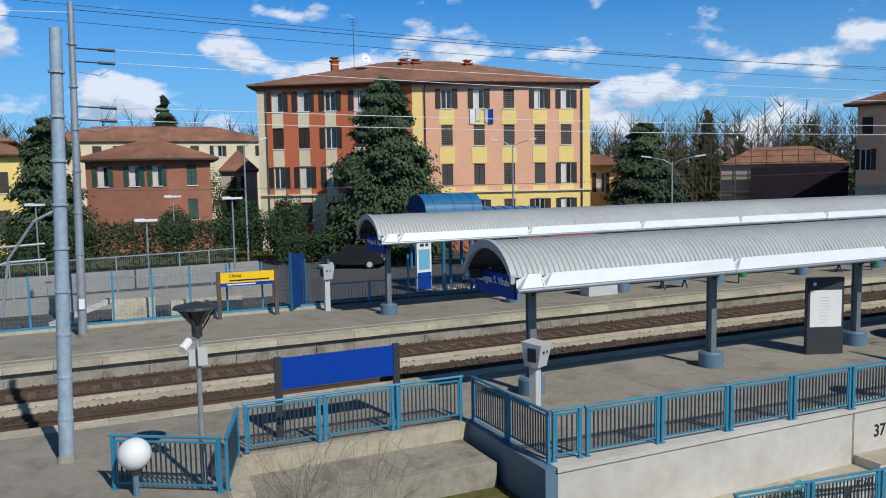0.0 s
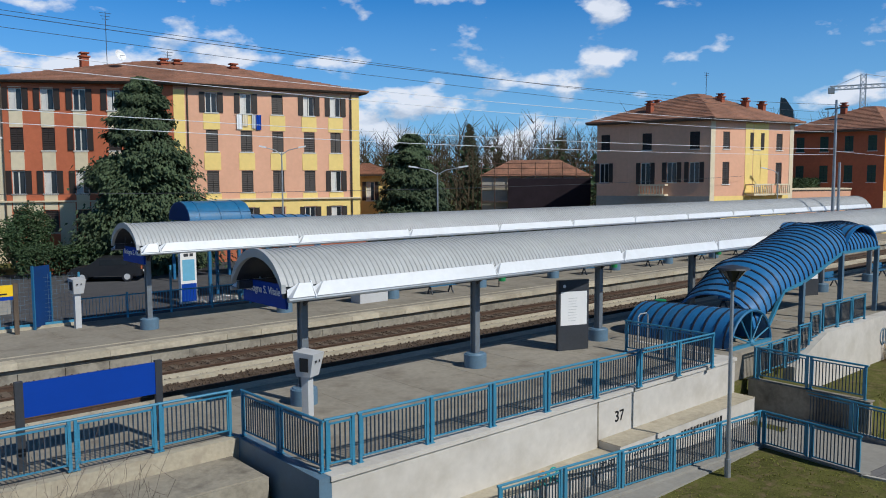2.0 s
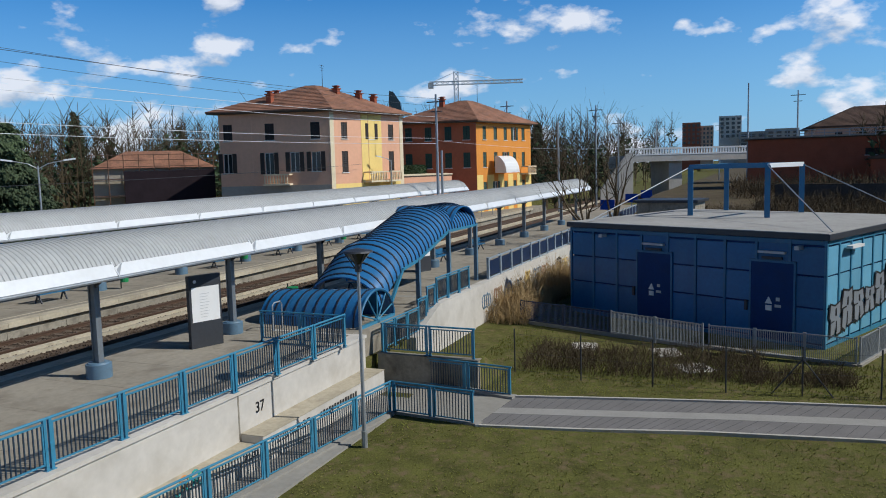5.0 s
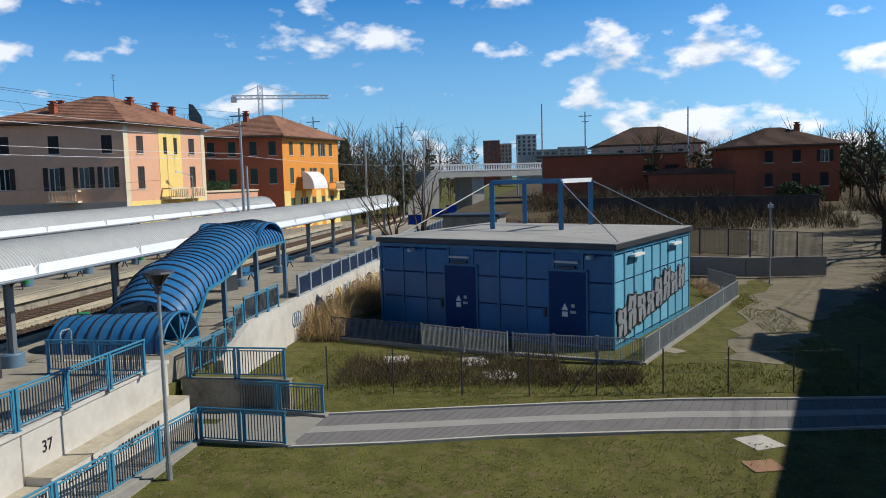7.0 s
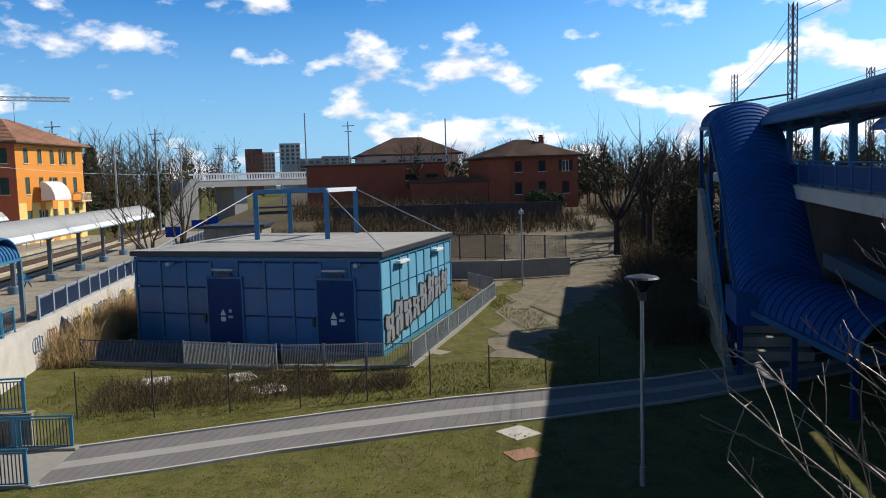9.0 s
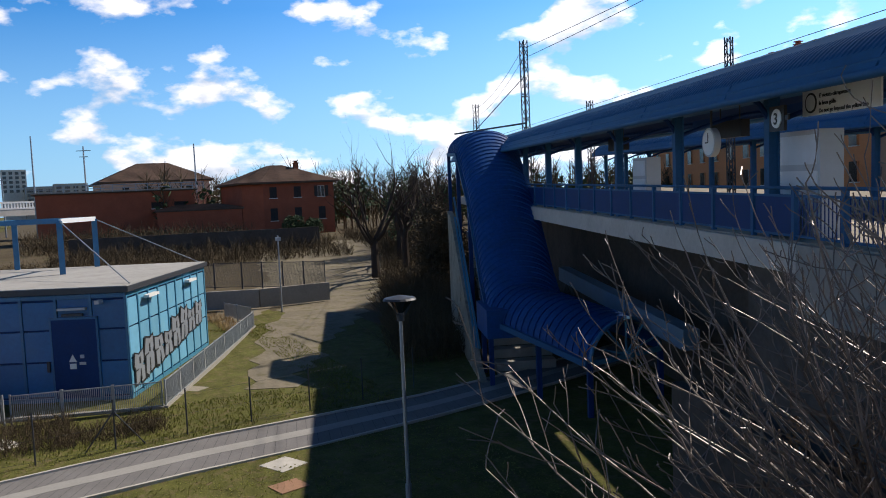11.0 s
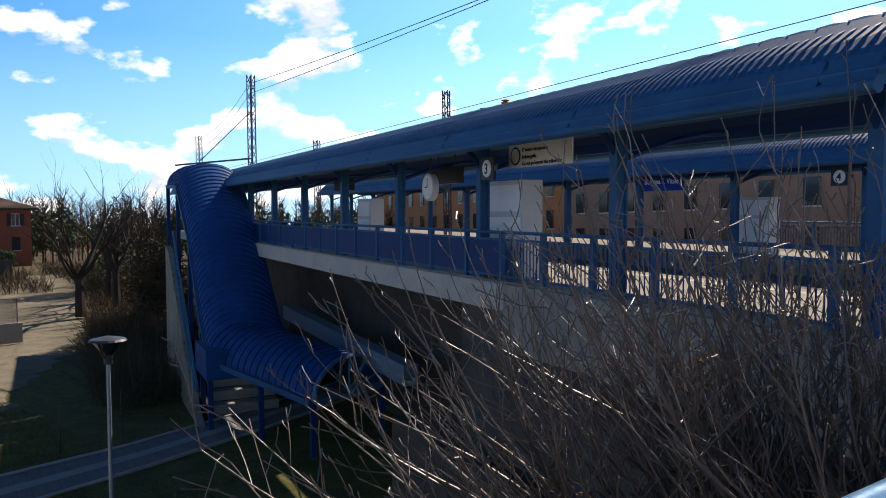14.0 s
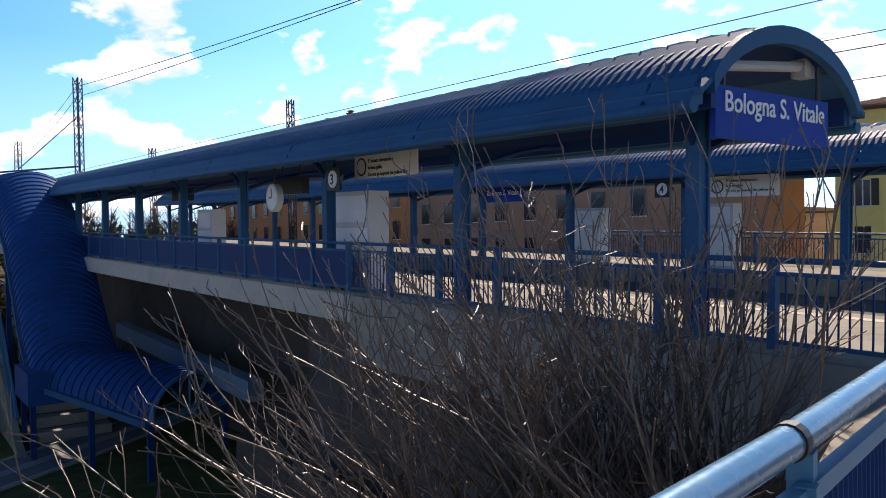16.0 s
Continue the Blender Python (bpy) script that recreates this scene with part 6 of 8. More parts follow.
def conifer(name, x, y, z, h, r, label, rnd, material=CEDAR, n=2600, size=0.55, taper=0.8, tiers=14):
    ob = thing(name, label, "tree", pose(x, y, z))
    part("trunk", Mesh().pipe([(0, 0, 0), (0.1, 0, h * 0.5), (0, 0, h * 0.97)], [0.28 * h / 10, 0.17 * h / 10, 0.03], 8), WOOD_BARK, ob)
    m = Mesh()
    for t in range(tiers):
        f = (t + 0.5) / tiers
        zz, rr = h * (0.06 + 0.92 * f), r * (1 - f) ** taper
        arms = max(4, int(9 * (1 - f) + 3))
        for k in range(arms):
            a = rnd.uniform(0, math.tau)
            L = rr * rnd.uniform(0.7, 1.15) + 0.15
            tip = Vector((math.cos(a) * L, math.sin(a) * L, zz - 0.22 * L + rnd.uniform(-0.2, 0.2)))
            part("limb", Mesh().rod((0, 0, zz), tip, 0.035, 0.01, 4), WOOD_BARK, ob)
            cnt = max(6, int(n / (tiers * arms)))
            for _ in range(cnt):
                s = rnd.random() ** 0.7
                p = Vector((0, 0, zz)).lerp(tip, 0.15 + 0.85 * s) + Vector((rnd.gauss(0, 1), rnd.gauss(0, 1), rnd.gauss(0, 0.5))) * 0.22 * L * (1.1 - s * 0.6)
                d = Vector((math.cos(a) + rnd.gauss(0, 0.5), math.sin(a) + rnd.gauss(0, 0.5), -0.35 + rnd.gauss(0, 0.35))).normalized() * size * rnd.uniform(0.5, 1.2)
                b = d.cross(Vector((rnd.gauss(0, 0.4), rnd.gauss(0, 0.4), 1))).normalized() * size * 0.28
                m.add([p - d * 0.4, p + b, p + d * 0.6 - Vector((0, 0, 0.1)), p - b, p + Vector((0, 0, 0.06))], [(0, 1, 4), (1, 2, 4), (2, 3, 4), (3, 0, 4)])
    part("crown", m, material, ob)
    return ob


def bush(name, x, y, z, rx, ry, rz, label, rnd, material=LEAF, n=1500, size=0.3, kind=""):
    ob = thing(name, label, "bush", pose(x, y, z))
    for _ in range(6):
        part("stem", Mesh().rod((rnd.uniform(-0.2, 0.2), rnd.uniform(-0.2, 0.2), 0), (rnd.uniform(-0.6, 0.6) * rx, rnd.uniform(-0.6, 0.6) * ry, rz * 1.3), 0.05, 0.015, 5), WOOD_BARK, ob)
    m = Mesh()
    leaf_cloud(m, (0, 0, rz), rx, ry, rz, n, size, rnd, 0.2, 0.3)
    part("foliage", m, material, ob)
    return ob


def branch(mesh, p, d, length, r, depth, rnd, up=0.15, n=4, twist=0.22):
    """A forking bare limb."""
    pts, rad, q = [Vector(p)], [r], Vector(p)
    segs = 5 if depth > 1 else 3
    for k in range(segs):
        d = (d + Vector((rnd.gauss(0, twist), rnd.gauss(0, twist), rnd.gauss(0, twist) + up))).normalized()
        q = q + d * (length / segs)
        pts.append(q.copy())
        rad.append(max(r * (1 - 0.75 * (k + 1) / segs), 0.0035))
        if depth > 0 and k > 0:
            for _ in range(2 if depth > 1 else 1):
                e = (d + Vector((rnd.gauss(0, 0.6), rnd.gauss(0, 0.6), rnd.gauss(0.1, 0.4)))).normalized()
                branch(mesh, q, e, length * rnd.uniform(0.35, 0.6), rad[-1] * 0.65, depth - 1, rnd, up, 3, twist)
    mesh.pipe(pts, rad, n)


def bare_tree(name, x, y, z, h, label, rnd, material=WOOD_BARK, depth=3, spread=0.5, thick=1.0):
    ob = thing(name, label, "tree", pose(x, y, z))
    t = Mesh()
    t.pipe([(0, 0, 0), (0.05, 0.02, h * 0.2), (0.02, 0, h * 0.34)], [h * 0.022 * thick, h * 0.018 * thick, h * 0.016 * thick], 7)
    part("trunk", t, material, ob)
    for k in range(5):
        a = k * math.tau / 5 + rnd.uniform(-0.4, 0.4)
        m = Mesh()
        branch(m, (0.02, 0, h * (0.26 + 0.02 * k)), Vector((math.cos(a) * spread, math.sin(a) * spread, 0.8)).normalized(), h * rnd.uniform(0.5, 0.7), h * 0.011 * thick, depth, rnd)
        part("limb", m, material, ob)
    return ob


rt = random.Random(21)
conifer("cedar_tree", 20.7, 55.9, -0.1, 13.8, 4.5, "large drooping dark green cedar in front of the apartments", rt, CEDAR, 95000, 0.34, 0.55, 30)
conifer("cypress_tree", 44.6, 55.5, -0.1, 10.6, 3.8, "broad dark conifer beside the street", rt, CEDAR, 45000, 0.38, 0.5, 24)
conifer("fir_tree", 11.0, 119.5, 3, 15.4, 3.4, "tall dark fir above the roofs", rt, CEDAR, 11000, 0.9, 0.8, 26)
conifer("fir_tree", -2.6, 70.0, -0.1, 11.6, 3.2, "dark conifer between the villas", rt, CEDAR, 26000, 0.36, 0.5, 18)
conifer("fir_tree", 171, 47, 0, 15.5, 3.0, "distant dark conifer above the roofs", rt, CEDAR, 8000, 1.0, 0.75, 26)
conifer("fir_tree", 110, 118, 0, 18.0, 3.2, "distant dark conifer on the skyline", rt, CEDAR, 8000, 1.0, 0.75, 26)
conifer("fir_tree", 150, 128, 0, 17.0, 3.2, "distant dark conifer on the skyline", rt, CEDAR, 8000, 1.0, 0.75, 26)
bush("laurel_bush", 13.7, 58.2, -0.1, 1.9, 1.8, 2.6, "rounded evergreen bush by the apartment corner", rt, LEAF, 6500, 0.17)
for x, y, rx, rz in ((11.4, 62, 1.6, 2.6), (6.5, 66.5, 1.8, 2.2), (12.6, 76, 2.0, 3.2), (-1.0, 63, 1.6, 2.0), (5.0, 98, 4, 4.8), (13.5, 100, 3, 4.4)):
    bush("evergreen_bush", x, y, -0.1, rx, rx, rz, "dark evergreen garden bush", rt, LEAF, 3200, 0.2)
# clipped hedges
def hedge(x0, x1, y, h, d, seed, z=-0.1):
    r = random.Random(seed)
    m = Mesh()
    for _ in range(int((x1 - x0) * 420)):
        p = Vector((r.uniform(x0, x1), y + r.uniform(-d, d), z + h * r.random() ** 0.5 * (0.9 + 0.2 * noise.noise(Vector((r.uniform(x0, x1), 0, 0))))))
        a = Vector((r.gauss(0, 1), r.gauss(0, 1), r.gauss(0, 0.7))).normalized() * r.uniform(0.09, 0.2)
        b = a.cross(Vector((r.gauss(0, 1), r.gauss(0, 1), r.gauss(0, 1)))).normalized() * 0.065
        m.add([p - a, p + b, p + a, p - b, p + a.cross(b).normalized() * 0.05], [(0, 1, 4), (1, 2, 4), (2, 3, 4), (3, 0, 4)])
    tagged(part("hedge", m, LEAF), "dense dark green hedge along the street", "hedge", "", "stuff")


hedge(-10, 12.8, 57.0, 3.6, 1.2, 1)
hedge(12, 22, 55.0, 2.2, 1.0, 2)
hedge(38, 62, 50.5, 3.4, 1.5, 3)
hedge(84.5, 92, 40.2, 1.3, 0.5, 4, 4.9)

# bare woods closing the distance
rw = random.Random(4)
m, m2 = Mesh(), Mesh()
for i in range(2300):
    a = radians(rw.uniform(-75, 100))
    dist = 118 + 190 * rw.random() ** 1.5
    x, y = math.cos(a) * dist, math.sin(a) * dist
    if -12 < y < 26 and x < 330:
        continue
    h = rw.uniform(10.5, 18.0) * (0.75 + dist / 700) + (2 if dist > 200 else 0)
    if y < 0:
        h *= 0.66
    z = ground_height(x, y) - 0.2
    m.rod((x, y, z), (x + rw.uniform(-0.4, 0.4), y + rw.uniform(-0.4, 0.4), z + h), 0.16, 0.03, 3)
    for k in range(34):
        f = rw.uniform(0.12, 0.92)
        b = rw.uniform(0, math.tau)
        L = h * rw.uniform(0.08, 0.24) * (1.15 - 0.6 * f)
        m.rod((x, y, z + h * f), (x + math.cos(b) * L, y + math.sin(b) * L, z + h * f + L * rw.uniform(0.6, 1.8)), 0.06, 0.015, 3)
    if rw.random() < 0.3:
        leaf_cloud(m2, (x, y, z + h * 0.45), 2.6, 2.6, h * 0.4, 60, 1.0, rw)
tagged(part("bare_woods", m, BRAMBLE), "leafless brown woods in the distance", "woods", "", "stuff")
tagged(part("evergreen_woods", m2, LEAF), "dark evergreens among the distant woods", "woods", "", "stuff")

# pale trees beside the tracks and behind the wasteland
for x, y, h in ((57, 12.0, 9.0), (64, 11.2, 9.5), (112, 27, 9), (118, 30, 10), (124, 29, 9.5), (106, 46, 9), (116, 40, 11)):
    bare_tree("bare_tree", x, y, -2.0 if y < 13 else -0.2, h, "slender leafless tree beside the railway", rt, BRAMBLE, 2, 0.3)
for x, y, z, h in ((70, -27, -1.5, 13), (73.5, -31.7, -1.2, 12.2), (81.4, -38.3, 0, 11), (66, -31, -1.7, 10), (78, -33, -0.6, 11.5), (60, -29, -2, 8), (88, -42, 0.5, 12), (64, -36, -1.8, 11)):
    bare_tree("bare_tree", x, y, z, h * 0.8, "gnarled leafless tree at the edge of the wasteland", rt, DARK_BARK, 2, 0.45, 2.0)
for x, y, z, r, h in ((123.7, -41, 1.4, 3.5, 5.2), (82.9, -35.1, 0, 2.4, 5), (104, -28.5, 1.4, 1.8, 1.6), (103, -31, 1.4, 1.6, 1.3), (54.5, -26, -2, 2.4, 4.6), (57, -28, -2, 2.2, 4.2)):
    bush("evergreen_bush", x, y, z, r, r, h, "dark bush at the edge of the wasteland", rt, BRAMBLE if x < 60 else LEAF, 2600, 0.24)


def scrub(name, label, x0, x1, y0, y1, h, n, material, seed, r=0.014, zf=None, lean=0.4, south=None):
    """A thicket of thin canes."""
    g = random.Random(seed)
    m = Mesh()
    for _ in range(n):
        x, y = g.uniform(x0, x1), g.uniform(y0, y1)
        if south and y > south * x - 0.6 + 0.8 * noise.noise(Vector((x * 0.3, y * 0.3, 5))):
            continue
        z = (zf or ground_height)(x, y) - 0.05
        k = h * g.uniform(0.45, 1.1) * (0.75 + 0.5 * noise.noise(Vector((x * 0.5, y * 0.5, seed))))
        p, d = Vector((x, y, z)), Vector((g.gauss(0, lean), g.gauss(0, lean), 1)).normalized()
        q = p + d * k * 0.6
        e = (d + Vector((g.gauss(0, 0.35), g.gauss(0, 0.35), -0.1))).normalized()
        m.pipe([p, q, q + e * k * 0.45], [r, r * 0.8, r * 0.3], 3)
        for _ in range(2):
            s = p.lerp(q, g.uniform(0.4, 1))
            w = Vector((g.gauss(0, 1), g.gauss(0, 1), g.uniform(0, 0.9))).normalized() * k * 0.3
            m.pipe([s, s + w], [r * 0.6, r * 0.25], 3)
    return tagged(part(name, m, material), label, "scrub", "", "stuff")


scrub("dry_reeds", "tall straw-coloured dry reeds by the white wall", 37, 52, 10.9, 13.0, 2.3, 2600, REED, 1, 0.014, None, 0.16)
scrub("dry_reeds", "straw-coloured dry grass beside the fence", 49, 58, -10.5, -9.0, 0.6, 700, REED, 7, 0.01)
scrub("bramble_thicket", "brown leafless bramble along the wire fence", 29.0, 33.0, 0, 9.0, 0.95, 2200, BRAMBLE, 2, 0.010)
scrub("bramble_thicket", "brown leafless bramble along the wire fence", 29.2, 31.0, -3.0, 0.5, 0.8, 700, BRAMBLE, 3, 0.010)
scrub("bramble_thicket", "tall tangled brown thicket on the slope by the stairs", 34, 62, -29, -14.5, 3.2, 7000, BRAMBLE, 4, 0.02, None, 0.4, -0.385)
scrub("bramble_thicket", "brown thicket under the boundary wall", 84, 94, -30, 1, 2.6, 2200, BRAMBLE, 5, 0.03)
scrub("bramble_thicket", "brown thicket under the boundary wall", 66, 90, 2, 11, 1.7, 2400, BRAMBLE, 8, 0.02)
scrub("bramble_thicket", "brown scrub in the wasteland", 64, 84, -10, 2, 1.4, 1800, BRAMBLE, 10, 0.018)
scrub("bramble_thicket", "brown scrub beside the bare track", 60, 90, -38, -24, 2.2, 3600, BRAMBLE, 11, 0.025, None, 0.4, -0.385)
scrub("bramble_thicket", "brown thicket beyond the tracks", 98, 118, -22, 4, 3.2, 2200, BRAMBLE, 9, 0.035)

# dark canes also stand in for shade at the foot of the wall
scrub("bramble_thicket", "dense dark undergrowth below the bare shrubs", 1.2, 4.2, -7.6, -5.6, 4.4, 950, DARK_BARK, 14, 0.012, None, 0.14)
scrub("bramble_thicket", "brown thicket along the red houses", 70, 98, -46, -33, 2.8, 2200, BRAMBLE, 16, 0.035)

# meadow grass tufts
gr = random.Random(12)
m = Mesh()
for i in range(52000):
    x, y = gr.uniform(15.5, 52), gr.uniform(-12, 11)
    if noise.noise(Vector((x * 0.35, y * 0.35, 3))) < -0.18 and gr.random() < 0.8:
        continue
    if x < 26 and gr.random() < 0.45:
        continue
    t = (y + 12) / 23
    nx, fx = 25.6 - 3.6 * t, 28.9 - 3.7 * t
    if nx - 0.2 < x < fx + 0.2:
        continue
    if (Vector((x, y)) - Vector((41, 1))).length < 7.5 or (x > 33 and -10 < y < 9 and x < 50):
        continue
    z = ground_height(x, y)
    h = gr.uniform(0.015, 0.055) * (2.2 if x > 28 else 1.0)
    a = gr.uniform(0, math.tau)
    for k in range(3):
        b = a + k * 2.1
        dx, dy = math.cos(b) * 0.016, math.sin(b) * 0.016
        m.add([(x - dy, y + dx, z), (x + dy, y - dx, z), (x + dx * 3, y + dy * 3, z + h)], [(0, 1, 2)])
tagged(part("grass_tufts", m, GRASS_BLADE), "short green and straw-coloured grass tufts", "grass", "", "stuff")

# bare shrubs in front of the elevated platform: few trunks, many arching canes
rs = random.Random(77)
LEFT, AWAY = Vector((0.80, 0.60, 0)), Vector((0.60, -0.80, 0))


def cane(mesh, q, d, l, r, sides):
    """A long arching cane that turns upwards, with straight side twigs at a sharp angle."""
    n = 10 if sides > 1 else 5
    pts, rad, q = [q.copy()], [r], q.copy()
    bend = Vector((rs.gauss(0, 0.05), rs.gauss(0, 0.05), rs.uniform(-0.01, 0.12)))
    for s in range(n):
        d = (d + bend * (10 / n) * 0.7 + Vector((rs.gauss(0, 0.07), rs.gauss(0, 0.07), rs.gauss(0, 0.07)))).normalized()
        q = q + d * (l / n)
        pts.append(q.copy())
        rad.append(max(r * (1 - 0.72 * (s + 1) / n), 0.0052))
        if sides and s >= 1 and rs.random() < (0.9 if sides > 1 else 0.42):
            e = (d + Vector((rs.gauss(0, 0.55), rs.gauss(0, 0.55), rs.gauss(0.12, 0.42)))).normalized()
            cane(mesh, q, e, l * rs.uniform(0.12, 0.36) * (1.2 - 0.6 * s / n), max(rad[-1] * 0.6, 0.006), sides - 1)
    mesh.pipe(pts, rad, 5 if sides > 1 else 3)


for x, y, z, n, bias, rise in ((3.4, -5.3, 2.4, 14, 0.62, 0.4), (3.1, -5.8, 2.8, 24, 0.6, 0.55), (2.8, -6.3, 3.1, 30, 0.5, 0.7), (2.4, -6.7, 3.4, 30, 0.35, 0.85), (4.2, -6.6, 2.7, 10, 0.5, 0.5), (3.0, -7.4, 3.3, 18, 0.2, 0.9), (1.9, -6.8, 3.5, 34, 0.2, 0.8), (1.5, -6.2, 3.3, 24, 0.15, 0.6), (1.35, -5.7, 3.1, 14, 0.1, 0.5)):
    ob = thing("bare_shrub", "tall leafless shrub with thin pale arching twigs", "shrub", pose(x, y, -2.05), "bare shrubs")
    top = Vector((0, 0, z + 2.05))
    for k in range(4):
        foot = Vector((rs.gauss(0, 0.25), rs.gauss(0, 0.25), 0))
        part("trunk", Mesh().pipe([foot, foot.lerp(top, 0.5) + Vector((rs.gauss(0, 0.12), rs.gauss(0, 0.12), 0)), top + Vector((rs.gauss(0, 0.15), rs.gauss(0, 0.15), 0.2))], [0.045, 0.032, 0.02], 7), TWIG, ob)
    for k in range(n):
        m = Mesh()
        d = (LEFT * (bias + rs.gauss(0, 0.42)) + AWAY * rs.gauss(0.0, 0.25) + Vector((0, 0, rise * rs.uniform(0.4, 1.5)))).normalized()
        q = top + Vector((rs.gauss(0, 0.2), rs.gauss(0, 0.2), -0.9 * rs.random() + 0.25))
        cane(m, q, d, rs.uniform(1.9, 3.7) * min(1.0, 0.75 + x * 0.12), rs.uniform(0.014, 0.024), 2)
        part("cane", m, TWIG, ob)
    for k in range(2):
        m = Mesh()
        leaf_cloud(m, top + LEFT * rs.uniform(0.1, 1.1) + Vector((0, 0, rs.uniform(0.3, 1.4))), 0.2, 0.2, 0.32, 70, 0.05, rs, 0.6, 0.1)
        part("dry_leaves", m, DRY_LEAF, ob, "withered brown leaves")
ob = thing("bare_shrub", "small leafless shrub beside the ramp slab", "shrub", pose(3.4, 14.3, -2.05), "bare shrubs")
for k in range(9):
    m = Mesh()
    branch(m, (rs.gauss(0, 0.3), rs.gauss(0, 0.2), 0), Vector((rs.gauss(0, 0.35), rs.gauss(0, 0.3), 1)).normalized(), rs.uniform(1.7, 2.9), 0.014, 2, rs, 0.1, 3, 0.12)
    part("stem", m, TWIG, ob)


# ---- station furniture ----
POLE_PAINT = mat("pale_pole_paint", (0.34, 0.42, 0.50), 0.55, 0.1, 9, 0.3, 0.08, 0.6, (0.20, 0.25, 0.31))


def round_pole(x, y, z0, z1, r0, r1, label, bands=0, material=GALV):
    ob = thing("steel_pole", label, "pole", pose(x, y, 0), "line poles")
    part("shaft", Mesh().rod((0, 0, z0), (0, 0, z1), r0, r1, 16), material, ob, "", True)
    part("collar", Mesh().rod((0, 0, z0), (0, 0, z0 + 0.12), r0 + 0.05, r0 + 0.02, 16), OLD_CONCRETE, ob)
    for k in range(bands):
        z = z0 + (z1 - z0) * (k + 1) / (bands + 1)
        part("clamp_band", Mesh().rod((0, 0, z), (0, 0, z + 0.05), r0 * 1.06, r0 * 1.06, 14), material, ob)
    return ob


pl = round_pole(-0.66, 18.45, 0, 9.2, 0.155, 0.12, "thick weathered blue-grey steel pole with clamps", 9, POLE_PAINT)
pl.matrix_basis = pose(-0.66, 18.45, 0, 0, 1.9, 0)
part("cable", Mesh().pipe([(-0.14, 0, 5.4), (-0.5, 0, 5.2), (-1.0, 0.1, 4.4), (-1.15, 0.1, 3.2)], 0.03, 6), GALV, pl)
p2 = round_pole(-0.35, 33.5, 0, 12.8, 0.17, 0.11, "tall grey catenary pole with insulators", 7)
p2.matrix_basis = pose(-0.35, 33.5, 0, 0, 1.2, 0)
for z in (11.1, 10.6, 8.9, 8.4):
    part("bracket_arm", Mesh().rod((0, 0, z), (1.3, -0.1, z - 0.03), 0.03, 0.03, 6).rod((0.9, -0.07, z - 0.02), (1.5, -0.1, z - 0.03), 0.06, 0.06, 8), DARK_STEEL, p2)
part("jumper", Mesh().pipe([(1.5, -0.1, 11.05), (1.4, -0.1, 10.4), (0.9, -0.1, 10.1), (0.2, 0, 10.2)], 0.018, 5).pipe([(1.5, -0.1, 8.85), (1.4, -0.1, 8.2), (0.9, -0.1, 8.0), (0.2, 0, 8.1)], 0.018, 5), GALV, p2)
part("sign_plate", Mesh().box(-0.1, 0.1, -0.24, -0.21, 1.1, 1.5), WHITE, p2)

WIRE_MAT = WHITE_METAL
for a, b, sag in (((1.35, 33.4, 11.07), (69.2, 28.8, 10.6), 0.5), ((1.35, 33.4, 10.57), (69.2, 28.8, 10.0), 0.5), ((1.35, 33.4, 8.87), (69.2, 28.8, 8.6), 0.35), ((1.35, 33.4, 8.37), (69.2, 28.8, 8.1), 0.35),
                  ((-40, 33.4, 12.2), (0, 33.4, 12.4), 0.4), ((0, 33.4, 12.5), (69.2, 28.8, 12.3), 0.8), ((-40, 46, 17.0), (120, 40, 14.5), 2.0), ((-40, 46, 16.2), (120, 40, 13.6), 2.0), ((69.2, 28.8, 10.6), (140, 25, 10.4), 0.6), ((69.2, 28.8, 8.4), (140, 25, 8.4), 0.5), ((-20, 47, 6.0), (75, 40, 6.4), 0.8)):
    a, b = Vector(a), Vector(b)
    ob = thing("overhead_wire", "bright overhead wire along the railway" if sag < 0.6 else "dark power line above the station", "wire", None, "wires")
    part("strand", Mesh().pipe([a.lerp(b, k / 14) - Vector((0, 0, sag * 4 * (k / 14) * (1 - k / 14))) for k in range(15)], 0.014, 5), WIRE_MAT if sag < 0.6 else DARK_STEEL, ob)
for x, y, z0, z1, arm in ((69.2, 28.8, -0.2, 12.7, 1), (104.9, 33.1, -0.2, 14.6, 1), (117.7, 23.4, -0.5, 14.3, 1), (128.1, 21.9, -0.5, 12.7, 1), (101.9, 25.2, -0.5, 11.4, 0), (130, 2.6, 0, 17.3, 0), (129.9, -4.3, 0, 15.8, 1), (123.5, -19.3, 1, 15.5, 0), (72, 29.5, -0.2, 7.5, 0), (160, 20, 0, 14, 1), (175, 9, 0, 13.5, 1)):
    ob = round_pole(x, y, z0, z1, 0.16, 0.1, "slim grey line pole beside the tracks")
    if arm:
        part("cross_arm", Mesh().bar((-0.2, -1.0, z1 - 0.7), (0.2, 1.0, z1 - 0.7), 0.1).bar((-0.1, -0.6, z1 - 1.6), (0.1, 0.6, z1 - 1.6), 0.09), DARK_STEEL, ob)


